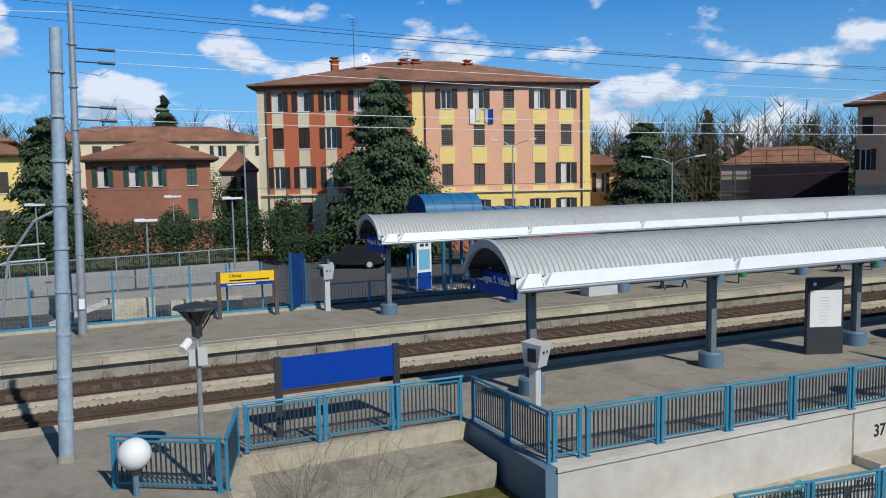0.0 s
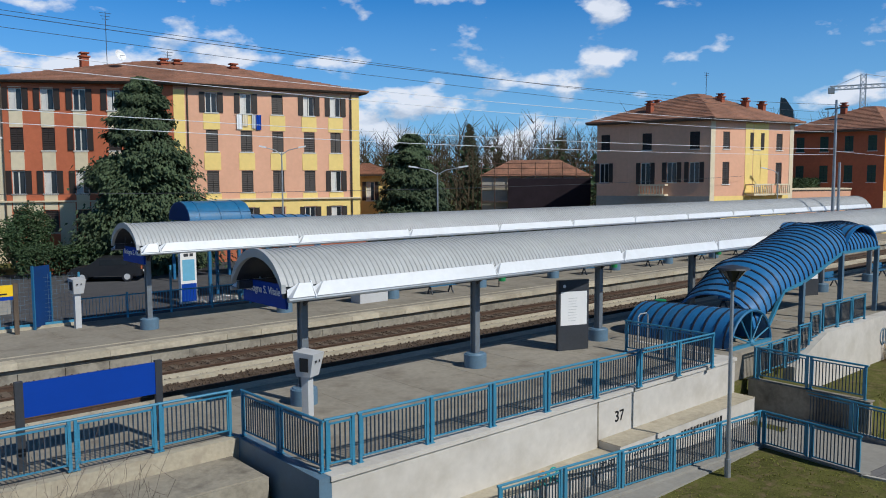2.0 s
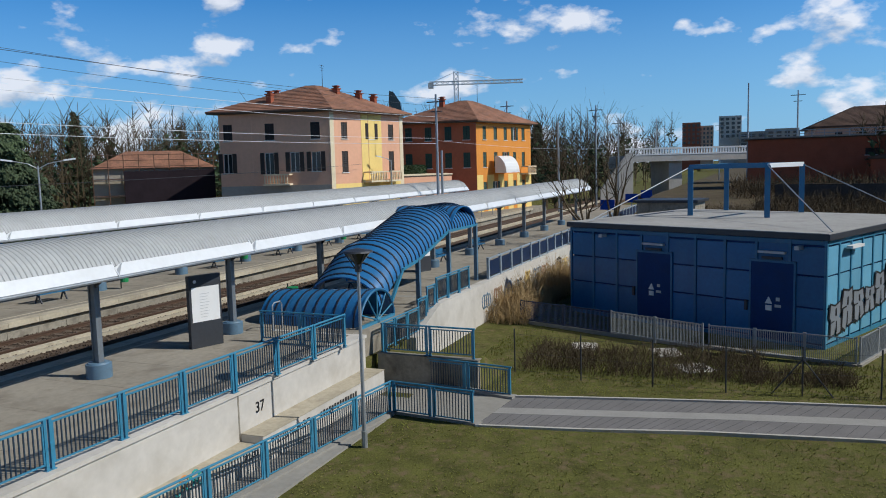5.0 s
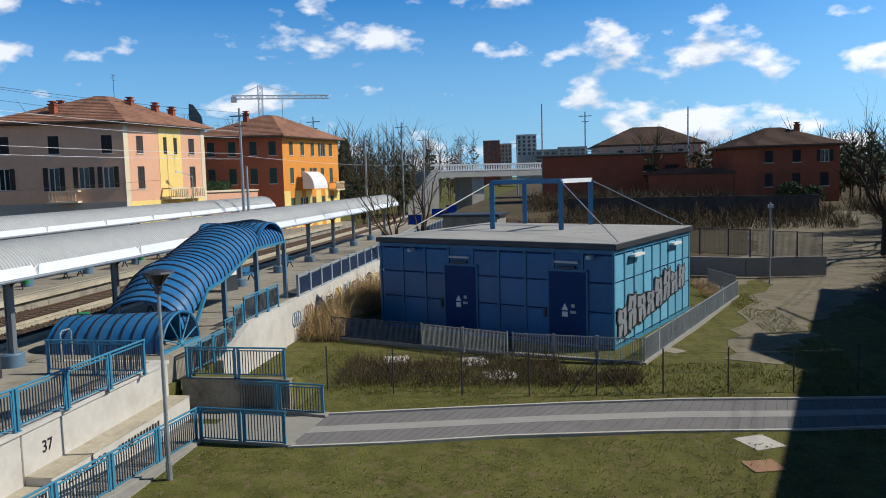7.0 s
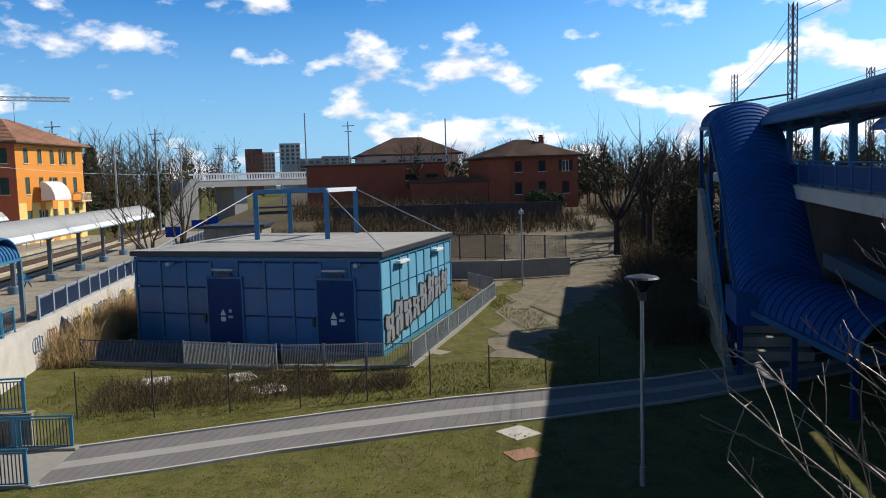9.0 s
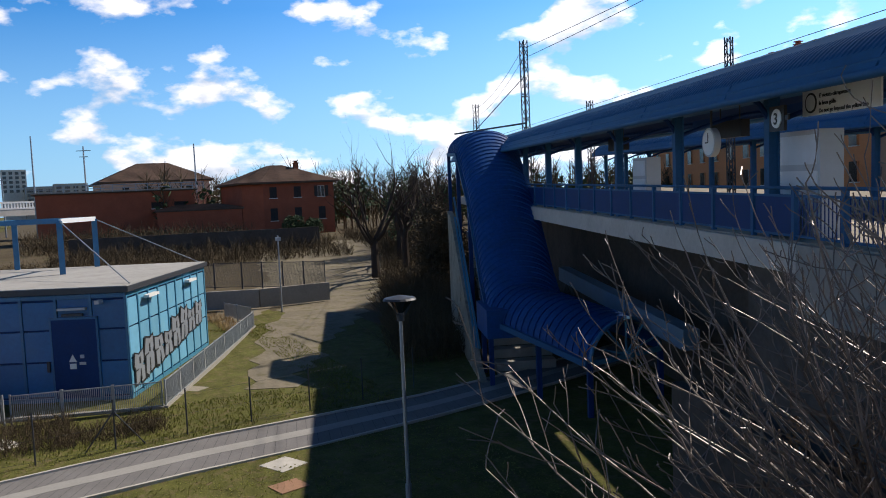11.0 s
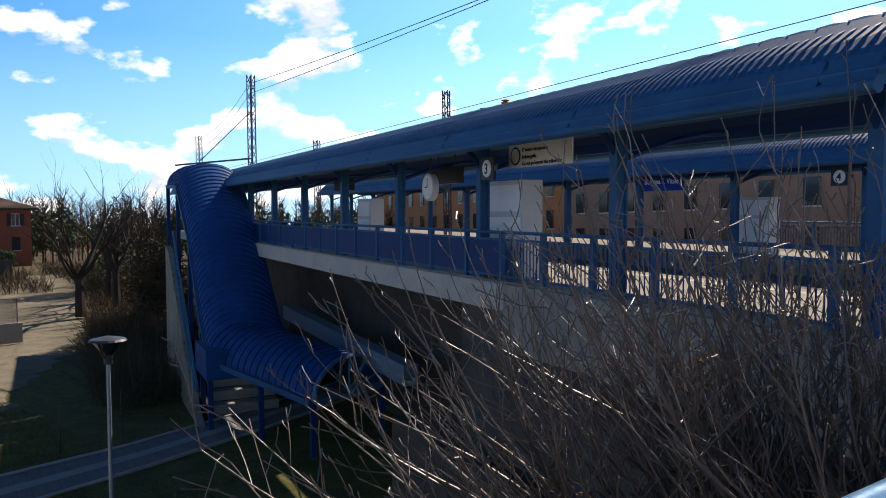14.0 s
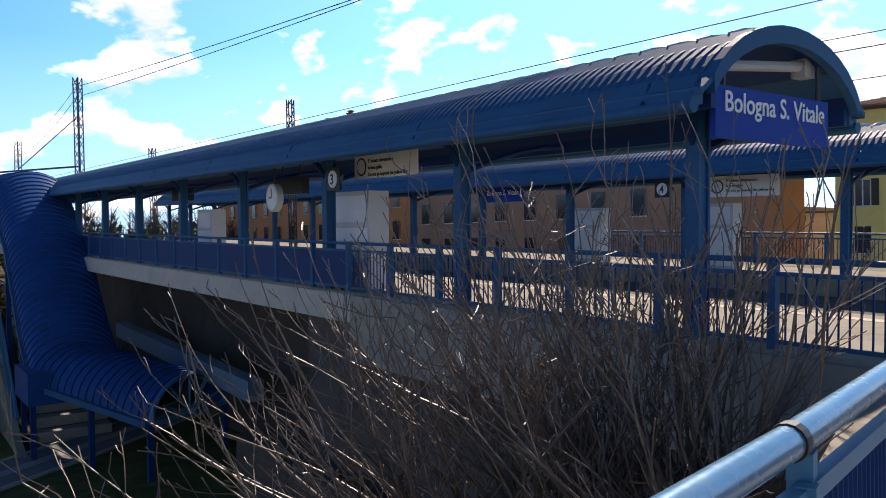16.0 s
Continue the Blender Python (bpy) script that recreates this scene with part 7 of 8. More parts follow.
def cone_lamp(x, y, z0, z1, label, gear=False):
    """A park lamp: shaft, dark inverted glass cone and flat lid."""
    ob = thing("park_lamp", label, "lamp", pose(x, y, 0), "park lamps")
    part("shaft", Mesh().rod((0, 0, z0), (0, 0, z1 - 0.55), 0.06, 0.045, 10), GALV, ob, "", True)
    part("base", Mesh().rod((0, 0, z0 - 0.05), (0, 0, z0 + 0.5), 0.085, 0.085, 10), GALV, ob)
    part("cone", Mesh().rod((0, 0, z1 - 0.38), (0, 0, z1 - 0.06), 0.10, 0.36, 16), GLASS_DARK, ob)
    part("burner", Mesh().rod((0, 0, z1 - 0.6), (0, 0, z1 - 0.2), 0.1, 0.1, 10), DARK_STEEL, ob)
    for k in range(3):
        a = k * math.tau / 3
        part("strut", Mesh().rod((0.08 * math.cos(a), 0.08 * math.sin(a), z1 - 0.5), (0.38 * math.cos(a), 0.38 * math.sin(a), z1 - 0.04), 0.018, 0.018, 5), DARK_STEEL, ob)
    part("lid", Mesh().rod((0, 0, z1 - 0.05), (0, 0, z1), 0.44, 0.40, 18).rod((0, 0, z1), (0, 0, z1 + 0.07), 0.40, 0.05, 18), DARK_STEEL, ob)
    if gear:
        part("camera_housing", Mesh().rod((-0.30, -0.10, z1 - 0.82), (-0.14, 0.1, z1 - 0.70), 0.085, 0.085, 10), WHITE, ob, "white surveillance camera")
        part("junction_box", Mesh().box(-0.02, 0.16, -0.12, -0.05, z1 - 1.15, z1 - 0.8).box(-0.18, -0.06, -0.08, 0.02, z1 - 1.15, z1 - 0.85), GREY_BOX, ob)
    return ob


cone_lamp(1.82, 15.5, -0.5, 3.62, "grey park lamp with camera and junction boxes on its shaft", True)
cone_lamp(19.35, 10.55, -2.0, 3.7, "grey park lamp with an inverted cone head on the grass")
cone_lamp(18.66, -7.8, -2.0, 3.42, "grey park lamp with an inverted cone head in the shade")
gl = thing("globe_lamp", "white opal globe lamp on a short blue post", "lamp", pose(0.6, 15.75, 0))
part("globe", Mesh().ball((0, 0, 0.82), 0.31, 20, 12), GLOBE, gl, "", True)
part("collar", Mesh().rod((0, 0, 0.46), (0, 0, 0.55), 0.12, 0.14, 12), DARK_STEEL, gl)
part("shaft", Mesh().rod((0, 0, -1.9), (0, 0, 0.46), 0.06, 0.06, 10), GREY_BLUE, gl)

bs = thing("blue_board", "blank blue enamel board between two dark posts", "sign", pose(3.85, 17.85, 0, 0, 0, 1))
part("post", Mesh().box(-0.08, 0.08, -0.05, 0.05, 0, 1.9), DARK_STEEL, bs)
part("post", Mesh().box(2.86, 3.02, -0.05, 0.05, 0, 1.9), DARK_STEEL, bs)
part("board", Mesh().box(0.08, 2.86, -0.03, 0.03, 1.12, 1.86), BLUE_SIGN, bs)


def validator(x, y, h, rz, label):
    ob = thing("ticket_validator", label, "machine", pose(x, y, 0, 0, 0, rz), "ticket machines")
    part("stand", Mesh().box(-0.12, 0.12, -0.1, 0.1, 0, h - 0.6), GREY_BOX, ob)
    part("case", Mesh().loft([[(-0.2, -0.22, h - 0.65), (0.2, -0.22, h - 0.65), (0.2, 0.2, h - 0.65), (-0.2, 0.2, h - 0.65)], [(-0.26, -0.36, h - 0.05), (0.26, -0.36, h - 0.05), (0.26, 0.25, h), (-0.26, 0.25, h)]]), GREY_BOX, ob)
    part("slot", Mesh().box(-0.265, -0.25, -0.2, 0.05, h - 0.5, h - 0.15), BLACK, ob)
    part("display", Mesh().box(0.05, 0.09, -0.34, -0.33, h - 0.28, h - 0.22).box(-0.12, -0.06, -0.34, -0.33, h - 0.28, h - 0.22), BLACK, ob)


validator(10.35, 17.2, 1.72, 25, "grey ticket validator on a stand by the canopy post")
validator(9.75, 34.3, 2.1, 5, "grey ticket validator on a concrete stand by the fence")
station_sign(pose(10.15, 20.1, 2.72, 0, 0, -90), 2.3, 0.62, "Bologna S. Vitale", 0.28)
station_sign(pose(11.5, 33.6, 2.75, 0, 0, -90), 2.3, 0.62, "Bologna S. Vitale", 0.28)


def notice_board(x, y, rz, w, h, label):
    ob = thing("notice_board", label, "board", pose(x, y, 0, 0, 0, rz), "notice boards")
    part("cabinet", Mesh().box(0, w, -0.09, 0.09, 0.0, h), DARK_STEEL, ob)
    part("poster", Mesh().box(0.08, w - 0.08, -0.1, -0.09, h * 0.36, h * 0.84), WHITE, ob)
    for k in range(9):
        part("text_line", Mesh().box(w * 0.32, w * (0.55 + 0.03 * (k % 3)), -0.104, -0.1, h * 0.42 + k * 0.1, h * 0.42 + k * 0.1 + 0.018), GREY_BOX, ob)
    part("badge", Mesh().rod((w * 0.18, -0.1, h * 0.92), (w * 0.18, -0.11, h * 0.92), 0.06, 0.06, 14), WHITE, ob)
    part("drum", Mesh().rod((w / 2, 0.5, 0), (w / 2, 0.5, 0.02), 0.1, 0.1, 8), DARK_STEEL, ob)


notice_board(21.05, 18.05, -20, 1.22, 2.5, "dark timetable cabinet with a white poster")
notice_board(40.5, 18.3, -20, 1.1, 2.4, "dark timetable cabinet with a white poster further along")
tw = thing("twin_stand", "grey tubular stand beside the timetable", "stand", pose(24.4, 17.0, 0))
part("hoop", Mesh().pipe([(0, 0, 0), (0, 0, 0.95), (0.1, 0, 1.05), (0.5, 0, 1.05), (0.6, 0, 0.95), (0.6, 0, 0)], 0.03, 8), GALV, tw)

ys = thing("exit_sign", "yellow exit sign with a blue strip between posts", "sign", pose(5.0, 34.55, 0, 0, 0, -2))
part("post", Mesh().box(-0.05, 0.12, -0.06, 0.06, 0, 2.05), WOOD_BARK, ys)
part("post", Mesh().box(2.42, 2.59, -0.06, 0.06, 0, 2.05), WOOD_BARK, ys)
part("board", Mesh().box(0.1, 2.44, -0.04, 0.04, 1.55, 2.0), YELLOW, ys)
part("blue_strip", Mesh().box(0.1, 2.44, -0.042, 0.03, 1.40, 1.55), BLUE_SIGN, ys)
part("lettering", text_mesh("Uscita", 0.2), BLACK, ys).matrix_basis = pose(0.5, -0.05, 1.8, 90, 0, 0)
part("text_line", Mesh().box(0.5, 2.2, -0.05, -0.04, 1.62, 1.68), BLACK, ys)
part("text_line", Mesh().box(0.4, 1.6, -0.05, -0.042, 1.45, 1.5), WHITE, ys)


def bench(x, y, rz=0):
    ob = thing("platform_bench", "blue steel platform bench with armrests", "bench", pose(x, y, 0, 0, 0, rz), "benches")
    for k in range(4):
        part("seat_slat", Mesh().box(0, 1.7, -0.42 + 0.11 * k, -0.33 + 0.11 * k, 0.43, 0.46), BLUE, ob)
    part("backrest", Mesh().box(0, 1.7, 0.02, 0.06, 0.5, 0.85), BLUE, ob)
    for xx in (0.15, 1.55):
        part("leg", Mesh().bar((xx, -0.35, 0), (xx, -0.1, 0.44), 0.06).bar((xx, 0.1, 0), (xx, -0.1, 0.44), 0.06), DARK_STEEL, ob)
        part("arm", Mesh().pipe([(xx, -0.4, 0.45), (xx, -0.4, 0.65), (xx, 0.02, 0.65)], 0.025, 6), BLUE, ob)


for x in (26.6, 39.5, 46.5, 52, 58.5):
    bench(x, 31.9, -3)
for x in (33.5, 44.0, 51):
    bench(x, 18.9, -3)
gc = thing("sand_box", "grey lidded utility box on the far platform", "box", pose(22.1, 31.6, 0))
part("body", Mesh().box(0, 1.7, 0, 0.8, 0, 0.9), GREY_BOX, gc)
part("lid", Mesh().box(-0.05, 1.75, -0.05, 0.85, 0.9, 0.98), WHITE_METAL, gc)
for x, y in ((31.6, 31.2), (42, 31.2), (28.7, 18.9), (55, 31.2)):
    ob = thing("litter_bin", "round green litter bin on a post", "bin", pose(x, y, 0), "bins")
    part("bucket", Mesh().rod((0, 0, 0.35), (0, 0, 0.95), 0.2, 0.24, 14), GREEN_BIN, ob)
    part("post", Mesh().rod((0, 0.25, 0), (0, 0.25, 1.1), 0.03, 0.03, 8), DARK_STEEL, ob)

# fence behind the far platform: blue posts and mesh
for i in range(13):
    x = -10 + 1.55 * i
    ob = thing("mesh_fence_panel", "tall blue post and fine wire mesh fence panel", "fence", pose(x, 35.3, 0), "mesh fence")
    part("post", Mesh().box(-0.04, 0.04, -0.04, 0.04, 0, 2.3), BLUE_LIGHT, ob)
    part("rail", Mesh().box(0, 1.55, -0.02, 0.02, 0.12, 0.22), BLUE_LIGHT, ob)
    wires = Mesh()
    for k in range(11):
        wires.box(0, 1.55, -0.004, 0.004, 0.3 + 0.18 * k, 0.306 + 0.18 * k)
    for k in range(9):
        wires.box(0.16 * k, 0.16 * k + 0.006, -0.004, 0.004, 0.22, 2.25)
    part("wire_mesh", wires, GREY_BLUE, ob)
structure("fence_plinth", Mesh().box(-12, 9.9, 35.15, 35.5, 0, 0.12), COPING, "pale concrete plinth under the mesh fence", "plinth")
bm_ = thing("gate_leaf", "blue perforated gate leaf standing open", "gate", pose(8.3, 35.0, 0, 0, 0, 35))
part("leaf", Mesh().box(0, 0.9, -0.03, 0.03, 0.1, 2.6), BLUE_DEEP, bm_)
part("frame", Mesh().box(-0.06, 0.0, -0.05, 0.05, 0, 2.65).box(0.9, 0.96, -0.05, 0.05, 0, 2.3), BLUE, bm_)
for i in range(26):
    x = 10.2 + 2.0 * i
    ob = thing("street_fence_panel", "light blue railing panel behind the far platform", "fence", pose(x, 35.5, 0), "street fence")
    part("post", Mesh().box(-0.04, 0.04, -0.04, 0.04, 0, 1.15 if i % 2 else 2.2), BLUE_LIGHT, ob)
    part("rail", Mesh().box(0, 2.0, -0.02, 0.02, 1.0, 1.06).box(0, 2.0, -0.02, 0.02, 0.15, 0.2), BLUE_LIGHT, ob)
    bars = Mesh()
    for k in range(14):
        bars.box(0.1 + 0.14 * k, 0.115 + 0.14 * k, -0.01, 0.01, 0.2, 1.0)
    part("bar_infill", bars, BLUE_LIGHT, ob)

# glazed entrance lobby, totem and vaulted stair roof in the street
lb = thing("glass_lobby", "glass entrance shelter with blue steel frames", "shelter", pose(16.9, 37.2, 0))
for x in (0, 1.6, 3.2, 4.8, 6.4):
    for y in (0, 2.6):
        part("post", Mesh().box(x - 0.07, x + 0.07, y - 0.07, y + 0.07, 0, 3.0), BLUE, lb)
GLASS = bpy.data.materials.new("clear_glass")
GLASS.use_nodes = True
gb = GLASS.node_tree.nodes["Principled BSDF"]
gb.inputs["Transmission Weight"].default_value, gb.inputs["Roughness"].default_value, gb.inputs["IOR"].default_value = 1.0, 0.03, 1.2
gb.inputs["Base Color"].default_value = (0.80, 0.90, 0.95, 1)
for x in (0, 1.6, 3.2, 4.8):
    g_ = part("pane", Mesh().box(x + 0.08, x + 1.52, -0.01, 0.01, 0.3, 2.6), GLASS, lb)
    g_.visible_shadow = False
part("beam", Mesh().box(-0.1, 6.5, -0.1, 0.1, 2.6, 2.8).box(-0.1, 6.5, 2.5, 2.7, 2.6, 2.8), BLUE, lb)
part("roof", Mesh().box(-0.3, 6.7, -0.3, 2.9, 2.95, 3.1), BLUE_DEEP, lb)
part("counter", Mesh().box(2.4, 4.4, 1.2, 2.0, 0, 1.1), BLUE_LIGHT, lb)
tt = thing("info_totem", "white and blue information totem with a map", "totem", pose(15.5, 37.6, 0, 0, 0, 5))
part("body", Mesh().box(0, 0.85, -0.12, 0.12, 0, 2.65), WHITE, tt)
part("blue_foot", Mesh().box(0.02, 0.83, -0.13, -0.12, 0.1, 1.0), BLUE_SIGN, tt)
part("map_panel", Mesh().box(0.1, 0.75, -0.13, -0.12, 1.15, 2.2), PANEL_PALE, tt)
part("badge", Mesh().box(0.18, 0.42, -0.13, -0.12, 2.35, 2.5).box(0.5, 0.68, -0.13, -0.12, 2.35, 2.5), DARK_STEEL, tt)
vs = thing("vaulted_shelter", "blue vaulted sheet-metal roof over a street stairway", "shelter", pose(0, 0, 0))
tube_roof([(Vector((19.3, 46.6, 3.7)), yv * -1), (Vector((23.3, 46.6, 3.7)), yv * -1)], 1.6, 1.15, 1.3, BLUE, vs)
tube_roof([(Vector((23.4, 46.6, 3.0)), yv * -1), (Vector((28.2, 46.6, 2.85)), yv * -1)], 1.5, 0.95, 0.8, SHEET_BLUE, vs)
part("end_wall", Mesh().loft([[(19.28, 46.6 - 1.55 * math.cos(math.pi * k / 10), 3.7 + 1.1 * math.sin(math.pi * k / 10)) for k in range(11)], [(19.34, 46.6 - 1.55 * math.cos(math.pi * k / 10), 3.7 + 1.1 * math.sin(math.pi * k / 10)) for k in range(11)]]), BLUE_DEEP, vs)
for x in (19.5, 23.2, 28.0):
    for y in (45.1, 48.1):
        part("post", Mesh().box(x - 0.08, x + 0.08, y - 0.08, y + 0.08, -0.1, 3.75 if x < 24 else 2.9), BLUE, vs)
for x0 in (30.0, 36.2):
    sh = thing("bus_shelter", "blue slatted shelter roof behind the far canopy", "shelter", pose(x0, 37.2, 0))
    for k in range(9):
        part("roof_slat", Mesh().box(0.45 * k, 0.45 * k + 0.4, -1.2, 1.2, 2.75 + 0.02 * (k % 2), 2.82 + 0.02 * (k % 2)), BLUE_LIGHT, sh)
    for xx in (0.1, 4.0):
        part("post", Mesh().box(xx - 0.06, xx + 0.06, 0.9, 1.02, -0.06, 2.76), BLUE, sh)


def car(x, y, rz, paint, label):
    ob = thing("parked_car", label, "car", pose(x, y, -0.06, 0, 0, rz), "cars")
    prof = [(-2.1, 0.35), (-2.15, 0.75), (-1.9, 0.95), (-1.45, 1.45), (0.3, 1.5), (0.95, 1.0), (1.9, 0.85), (2.1, 0.6), (2.05, 0.35)]
    part("body", Mesh().loft([[(px, s * 0.85, pz) for px, pz in prof] for s in (-1, 1)]), paint, ob)
    part("windscreen", Mesh().loft([[(0.32, -0.72, 1.46), (0.32, 0.72, 1.46), (0.92, 0.76, 1.02), (0.92, -0.76, 1.02)], [(0.36, -0.72, 1.47), (0.36, 0.72, 1.47), (0.96, 0.76, 1.03), (0.96, -0.76, 1.03)]]), GLASS_DARK, ob)
    for s in (-1, 1):
        part("side_window", Mesh().box(-1.3, 0.3, s * 0.852 - 0.005, s * 0.852 + 0.005, 1.02, 1.38), GLASS_DARK, ob)
        for wx in (-1.3, 1.3):
            w = part("wheel", Mesh().rod((wx, s * 0.72, 0.31), (wx, s * 0.88, 0.31), 0.31, 0.31, 18), BLACK, ob)
            part("rim", Mesh().rod((wx, s * 0.87, 0.31), (wx, s * 0.895, 0.31), 0.19, 0.19, 14), GREY_BOX, w)
        part("rear_light", Mesh().box(-2.16, -2.1, s * 0.7 - 0.1, s * 0.7 + 0.1, 0.75, 0.95), PLASTER_RED, ob)
    part("number_plate", Mesh().box(-2.17, -2.14, -0.26, 0.26, 0.55, 0.66), WHITE, ob)


car(16.2, 50.4, 150, BLACK, "black parked car on the street")
car(27.5, 50.0, 175, PLASTER_RED, "red parked car behind the glass shelter")
structure("garden_wall", Mesh().box(13.6, 40, 56.2, 56.5, -0.2, 0.9), PLASTER_RED, "low red brick garden wall along the street", "wall")

# underpass mouth behind the mesh fence: cream cheek walls, sloping coping and a black slab for the stair pit's shade
structure("wall_underpass_mouth", Mesh().box(0.8, 2.55, 36.1, 36.4, -0.1, 0.95).box(3.2, 6.3, 36.1, 36.4, -0.1, 0.74), COPING, "cream plastered walls round an underpass mouth", "wall")
structure("wall_underpass_coping", Mesh().bar((-1.6, 36.2, 0.1), (0.8, 36.2, 0.98), 0.4, 0.22), WHITE_WALL, "pale sloping coping of the underpass stairs", "wall")
structure("stair_pit", Mesh().box(2.55, 3.2, 36.3, 38.5, -0.1, 0.02), BLACK, "flat black slab standing in for the shade of the underpass stair pit", "pit")
hoop = thing("tube_hoop", "grey bent tube rail beside the underpass", "rail", pose(-6.2, 36.4, 0))
part("tube", Mesh().pipe([(0, 0, 0), (0.1, 0, 1.8), (0.9, 0, 2.9), (2.4, 0, 3.4), (4.6, 0, 3.5)], 0.05, 8), GALV, hoop, "", True)
part("tube", Mesh().pipe([(0.6, 0, 0), (0.7, 0, 1.3), (1.6, 0, 2.3), (3.2, 0, 2.8), (4.6, 0, 2.85)], 0.05, 8), GALV, hoop, "", True)

# underpass ramp north of the station with grey railings
structure("ramp_wall_north", Mesh().box(-12, 8.6, 40.5, 40.8, -0.2, 0.7).bar((-12, 46.5, 0.4), (9.5, 48.5, 0.4), 0.3, 1.2), CONCRETE, "grey concrete ramp walls beside the street", "wall")
for a, b, n in (((-10, 50.6), (9.3, 54.6), 10), ((-10, 41.2), (8.0, 41.6), 8)):
    a, b = Vector((*a, 0)), Vector((*b, 0))
    for i in range(n):
        p, q = a.lerp(b, i / n), a.lerp(b, (i + 1) / n)
        ob = thing("street_railing", "grey steel railing panel with wire infill", "railing", pose(p.x, p.y, 0, 0, 0, math.degrees(math.atan2(q.y - p.y, q.x - p.x))), "street railings")
        L = (q - p).length
        part("post", Mesh().box(-0.04, 0.04, -0.04, 0.04, -0.1, 1.35), GALV, ob)
        part("rail", Mesh().box(0, L, -0.03, 0.03, 1.28, 1.35), GALV, ob)
        part("rail", Mesh().box(0, L, -0.02, 0.02, 0.1, 0.15), GALV, ob)
        wires = Mesh()
        for k in range(16):
            wires.box(L * k / 16, L * k / 16 + 0.012, -0.005, 0.005, 0.15, 1.28)
        part("wire_infill", wires, GREY_BLUE, ob)


def street_lamp(x, y, z0, z1, arms, label):
    ob = thing("street_lamp", label, "lamp", pose(x, y, 0), "street lamps")
    part("shaft", Mesh().rod((0, 0, z0), (0, 0, z1 - 0.4), 0.08, 0.05, 8), GALV, ob, "", True)
    for dx, dy in arms:
        part("arm", Mesh().pipe([(0, 0, z1 - 0.6), (dx * 0.3, dy * 0.3, z1 - 0.25), (dx * 0.8, dy * 0.8, z1 - 0.05)], 0.035, 6), GALV, ob)
        part("head", Mesh().bar((dx * 0.75, dy * 0.75, z1 - 0.05), (dx * 1.1, dy * 1.1, z1 + 0.05), 0.2, 0.11), WHITE_METAL, ob)


street_lamp(29.6, 52.2, -0.1, 8.6, ((-1.3, 0.7), (1.4, -0.8)), "tall street lamp with two curved arms")
street_lamp(39.1, 45.5, -0.1, 7.1, ((-1.5, 1.3), (1.6, -1.4)), "tall street lamp with two curved arms")
street_lamp(10.3, 56.0, -0.1, 8.8, ((1.4, -0.3),), "tall street lamp with one arm")
street_lamp(78.5, 38.2, -0.1, 7.2, ((-1.5, 0.9),), "street lamp with one curved arm")
for x, y, h in ((2.95, 44.9, 3.85), (7.9, 47.3, 4.85), (5.8, 59.7, 4.8), (-2.8, 55, 4.6)):
    ob = thing("platform_lamp", "slim lamp post with a flat white twin head", "lamp", pose(x, y, 0), "flat lamps")
    part("shaft", Mesh().rod((0, 0, -0.1), (0, 0, h), 0.05, 0.04, 8), GALV, ob)
    part("head", Mesh().box(-0.55, 0.55, -0.2, 0.2, h, h + 0.12).box(-0.6, -0.1, -0.18, 0.18, h + 0.02, h + 0.16), WHITE_METAL, ob)
pk = round_pole(56.1, -14.2, -1.9, 3.7, 0.06, 0.05, "slim pole with a floodlight in the wasteland")
part("floodlight", Mesh().box(-0.25, 0.15, -0.15, 0.15, 3.3, 3.55), GREY_BOX, pk)

# fence of dark sheets along the platform's east wall
for i in range(30):
    x = 38.6 + 2.0 * i
    ob = thing("sheet_fence_panel", "dark blue sheet fence panel between pale posts", "fence", pose(x, 13.35, 0.03), "sheet fence")
    part("post", Mesh().box(-0.09, 0.09, -0.06, 0.06, 0, 1.15), FENCE_GREY, ob)
    part("sheet", Mesh().box(0.16, 1.84, -0.015, 0.015, 0.16, 0.95), NAVY_SHEET, ob)
    part("rail", Mesh().box(0, 2.0, -0.03, 0.03, 1.03, 1.12).box(0, 2.0, -0.03, 0.03, 0.02, 0.09), FENCE_GREY, ob)
for x, y in ((79, 14.6), (93, 14.4), (104, 14.2)):
    ob = thing("blue_board", "small blue board on a post by the track", "sign", pose(x, y, 0), "track boards")
    part("board", Mesh().box(-0.04, 0.04, -0.7, 0.7, 1.2, 2.2), BLUE_SIGN, ob)
    part("post", Mesh().rod((0, 0, 0), (0, 0, 1.2), 0.05, 0.05, 8), GALV, ob)
for x in (86, 90):
    ob = thing("white_board", "small white board on a post by the far platform", "sign", pose(x, 30.4, 0), "track boards")
    part("board", Mesh().box(-0.04, 0.04, -0.5, 0.5, 1.4, 2.3), WHITE, ob)
    part("post", Mesh().rod((0, 0, 0), (0, 0, 1.4), 0.05, 0.05, 8), GALV, ob)

# sprayed writing on the white wall: readable tags, and bars for the rest
def spray(words, x, y, z, size, mt, label):
    ob = thing("graffiti_tag", label, "graffiti", pose(x, y, z, 90, 0, 0), "tags")
    part("lettering", text_mesh(words, size), mt, ob)


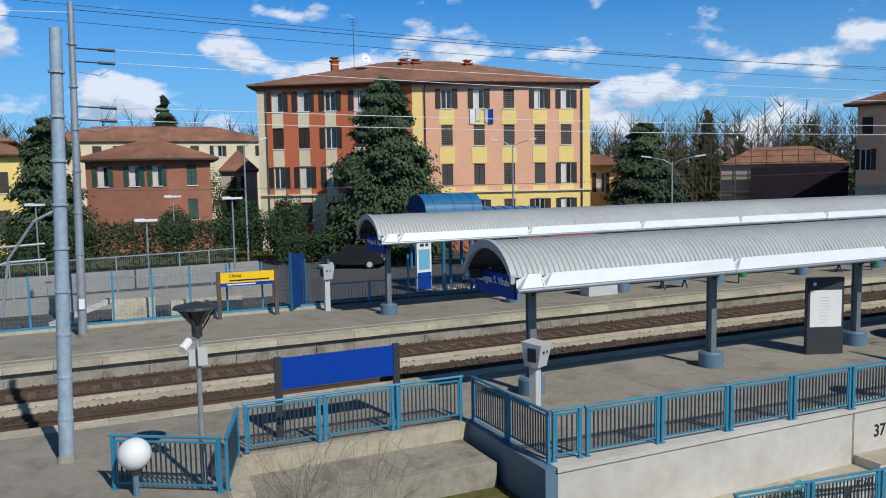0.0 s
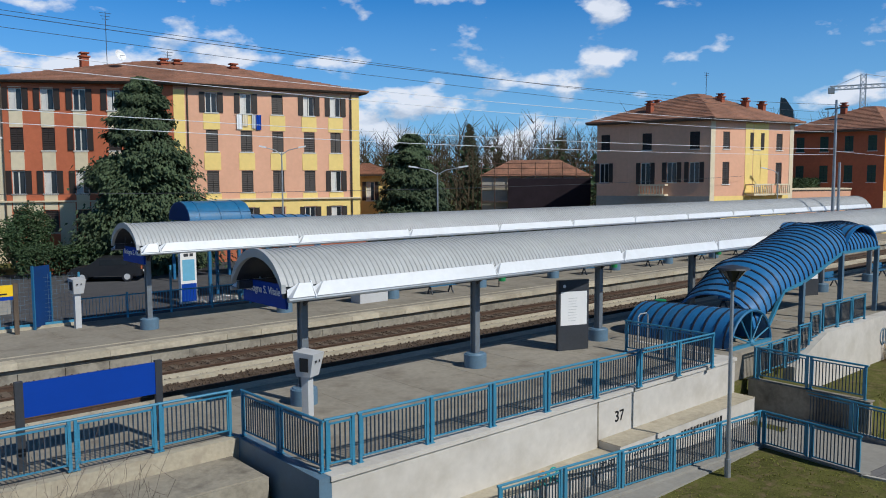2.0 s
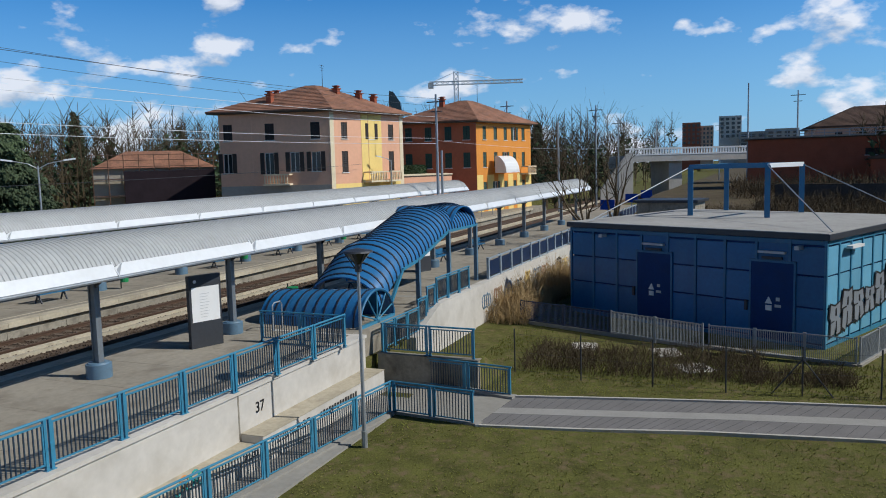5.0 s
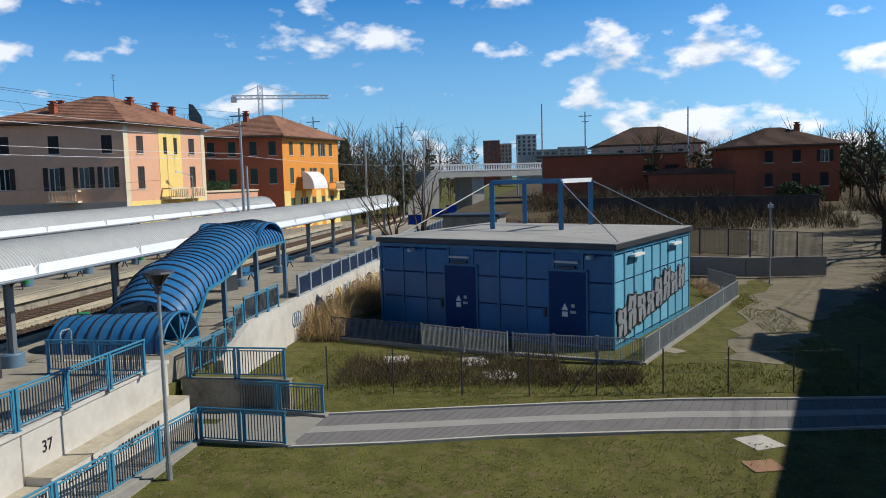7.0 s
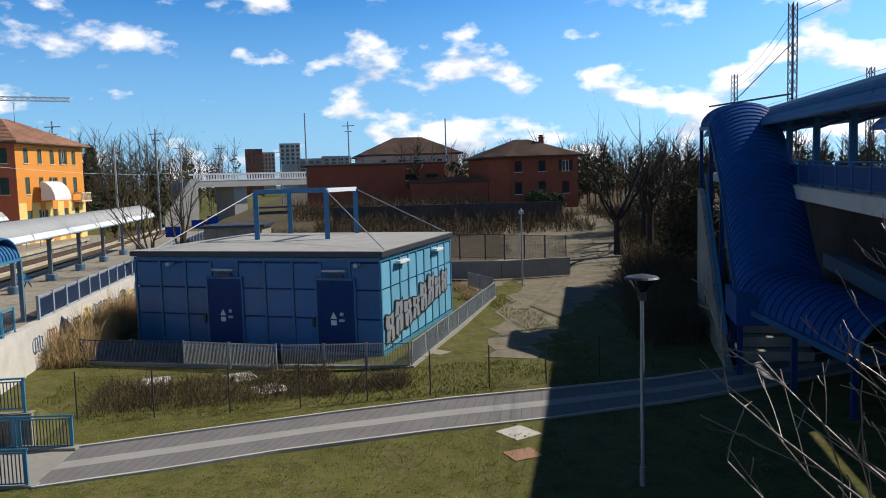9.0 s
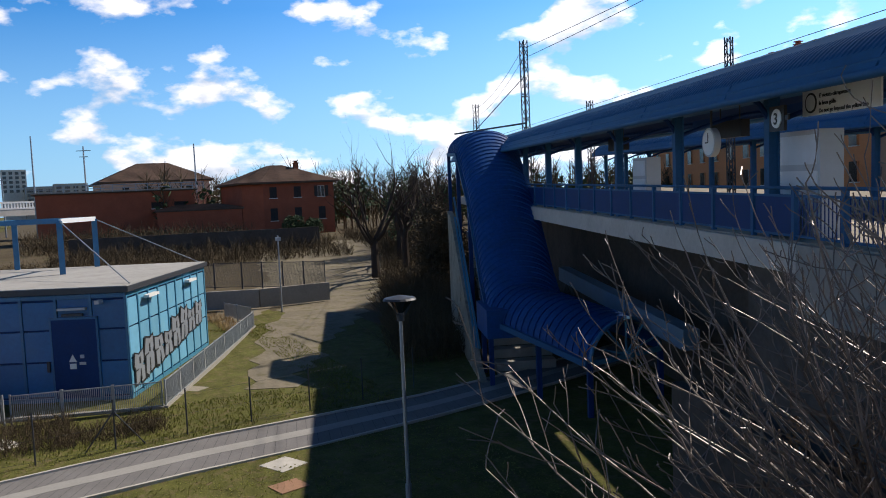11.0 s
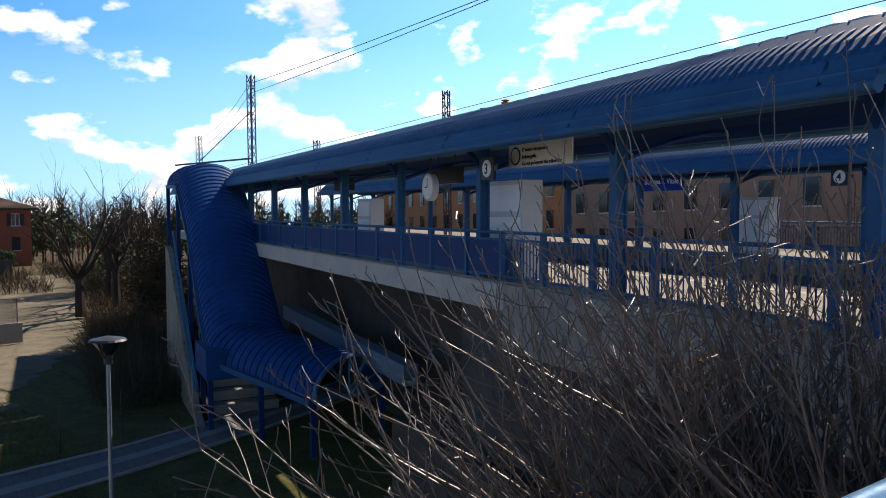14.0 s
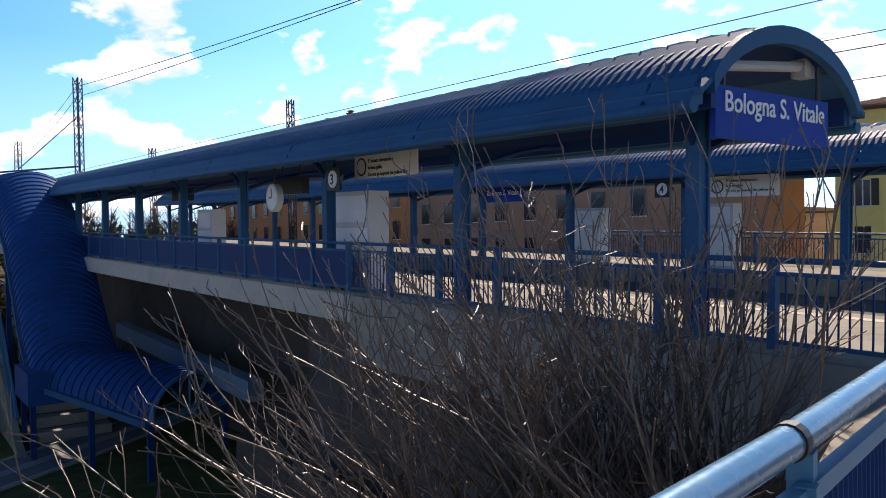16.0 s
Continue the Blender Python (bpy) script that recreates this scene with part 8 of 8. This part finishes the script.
spray("7/2/20 BORGO", 17.6, 12.513, -1.58, 0.32, BLACK, "black sprayed date and word on the lower wall")
spray("37", 17.95, 13.243, -0.82, 0.44, BLACK, "black sprayed number on the white wall")
spray("OLLARE", 12.2, 12.543, -1.80, 0.36, TEAL, "teal sprayed word on the lower wall")
spray("7/2/20", 16.4, 12.543, -1.62, 0.24, BLACK, "small black sprayed date on the lower wall")
ob = thing("graffiti_tag", "unreadable black scrawl on the lower wall", "graffiti", pose(20.2, 12.51, -1.6), "tags")
for k in range(14):
    part("scrawl_bar", Mesh().box(0.17 * k, 0.17 * k + 0.1, -0.006, -0.002, 0.02 * (k % 3), 0.2 + 0.02 * (k % 2)), BLACK, ob)
ob = thing("graffiti_tag", "teal and orange sprayed blob on the lower wall", "graffiti", pose(13.9, 12.54, -1.55), "tags")
for k in range(5):
    part("spray_ring", Mesh().pipe([(0.2 * k + 0.14 * math.cos(a), -0.006, 0.2 + 0.12 * (k % 2) + 0.14 * math.sin(a)) for a in [j * math.tau / 12 for j in range(13)]], 0.022, 5), TEAL if k != 1 else PLASTER_ORANGE, ob)
rg2 = random.Random(3)
for i in range(16):
    ob = thing("graffiti_tag", "faded coloured graffiti on the long white wall", "graffiti", pose(37 + i * 1.9, 13.09, -1.3), "wall tags")
    mt = (GREY_BLUE, TERRACOTTA, GREY_BOX, BLACK, PLASTER_YELLOW)[i % 5]
    w, h = rg2.uniform(1.0, 1.7), rg2.uniform(0.6, 1.0)
    for k in range(4):
        x0 = w * k / 4
        pts = [(x0 + 0.2 * math.cos(a) * w / 1.3, -0.004, h / 2 + rg2.uniform(0.7, 1) * h / 2 * math.sin(a)) for a in [j * math.tau / 10 for j in range(11)]]
        part("spray_stroke", Mesh().pipe(pts, 0.03, 4), mt, ob)
# roof aerials
for x, y, z, h in ((22.5, 68, 15.8, 4.2), (27.2, 67, 16, 1.2), (76.0, 45, 14.7, 2.6), (101, 36, 14.2, 2.4)):
    ob = thing("roof_aerial", "thin television aerial on a roof", "aerial", pose(x, y, z), "aerials")
    part("mast", Mesh().rod((0, 0, -0.4), (0, 0, h), 0.03, 0.025, 6), DARK_STEEL, ob)
    for k in range(3):
        part("element", Mesh().rod((-0.5 + 0.1 * k, 0, h - 0.1 - 0.25 * k), (0.5 - 0.1 * k, 0, h - 0.1 - 0.25 * k), 0.018, 0.018, 5), DARK_STEEL, ob)
ds = thing("satellite_dish", "white satellite dish on the apartment roof", "dish", pose(23.0, 66.5, 16.3, 70, 0, 20))
part("bowl", Mesh().loft([[(r * math.cos(a), r * math.sin(a), z) for a in [k * math.tau / 16 for k in range(16)]] for r, z in ((0.05, 0), (0.3, 0.05), (0.5, 0.16), (0.48, 0.18), (0.28, 0.08))]), WHITE, ds)
part("arm", Mesh().rod((0, 0, 0.05), (0, -0.2, 0.6), 0.02, 0.02, 5), DARK_STEEL, ds)
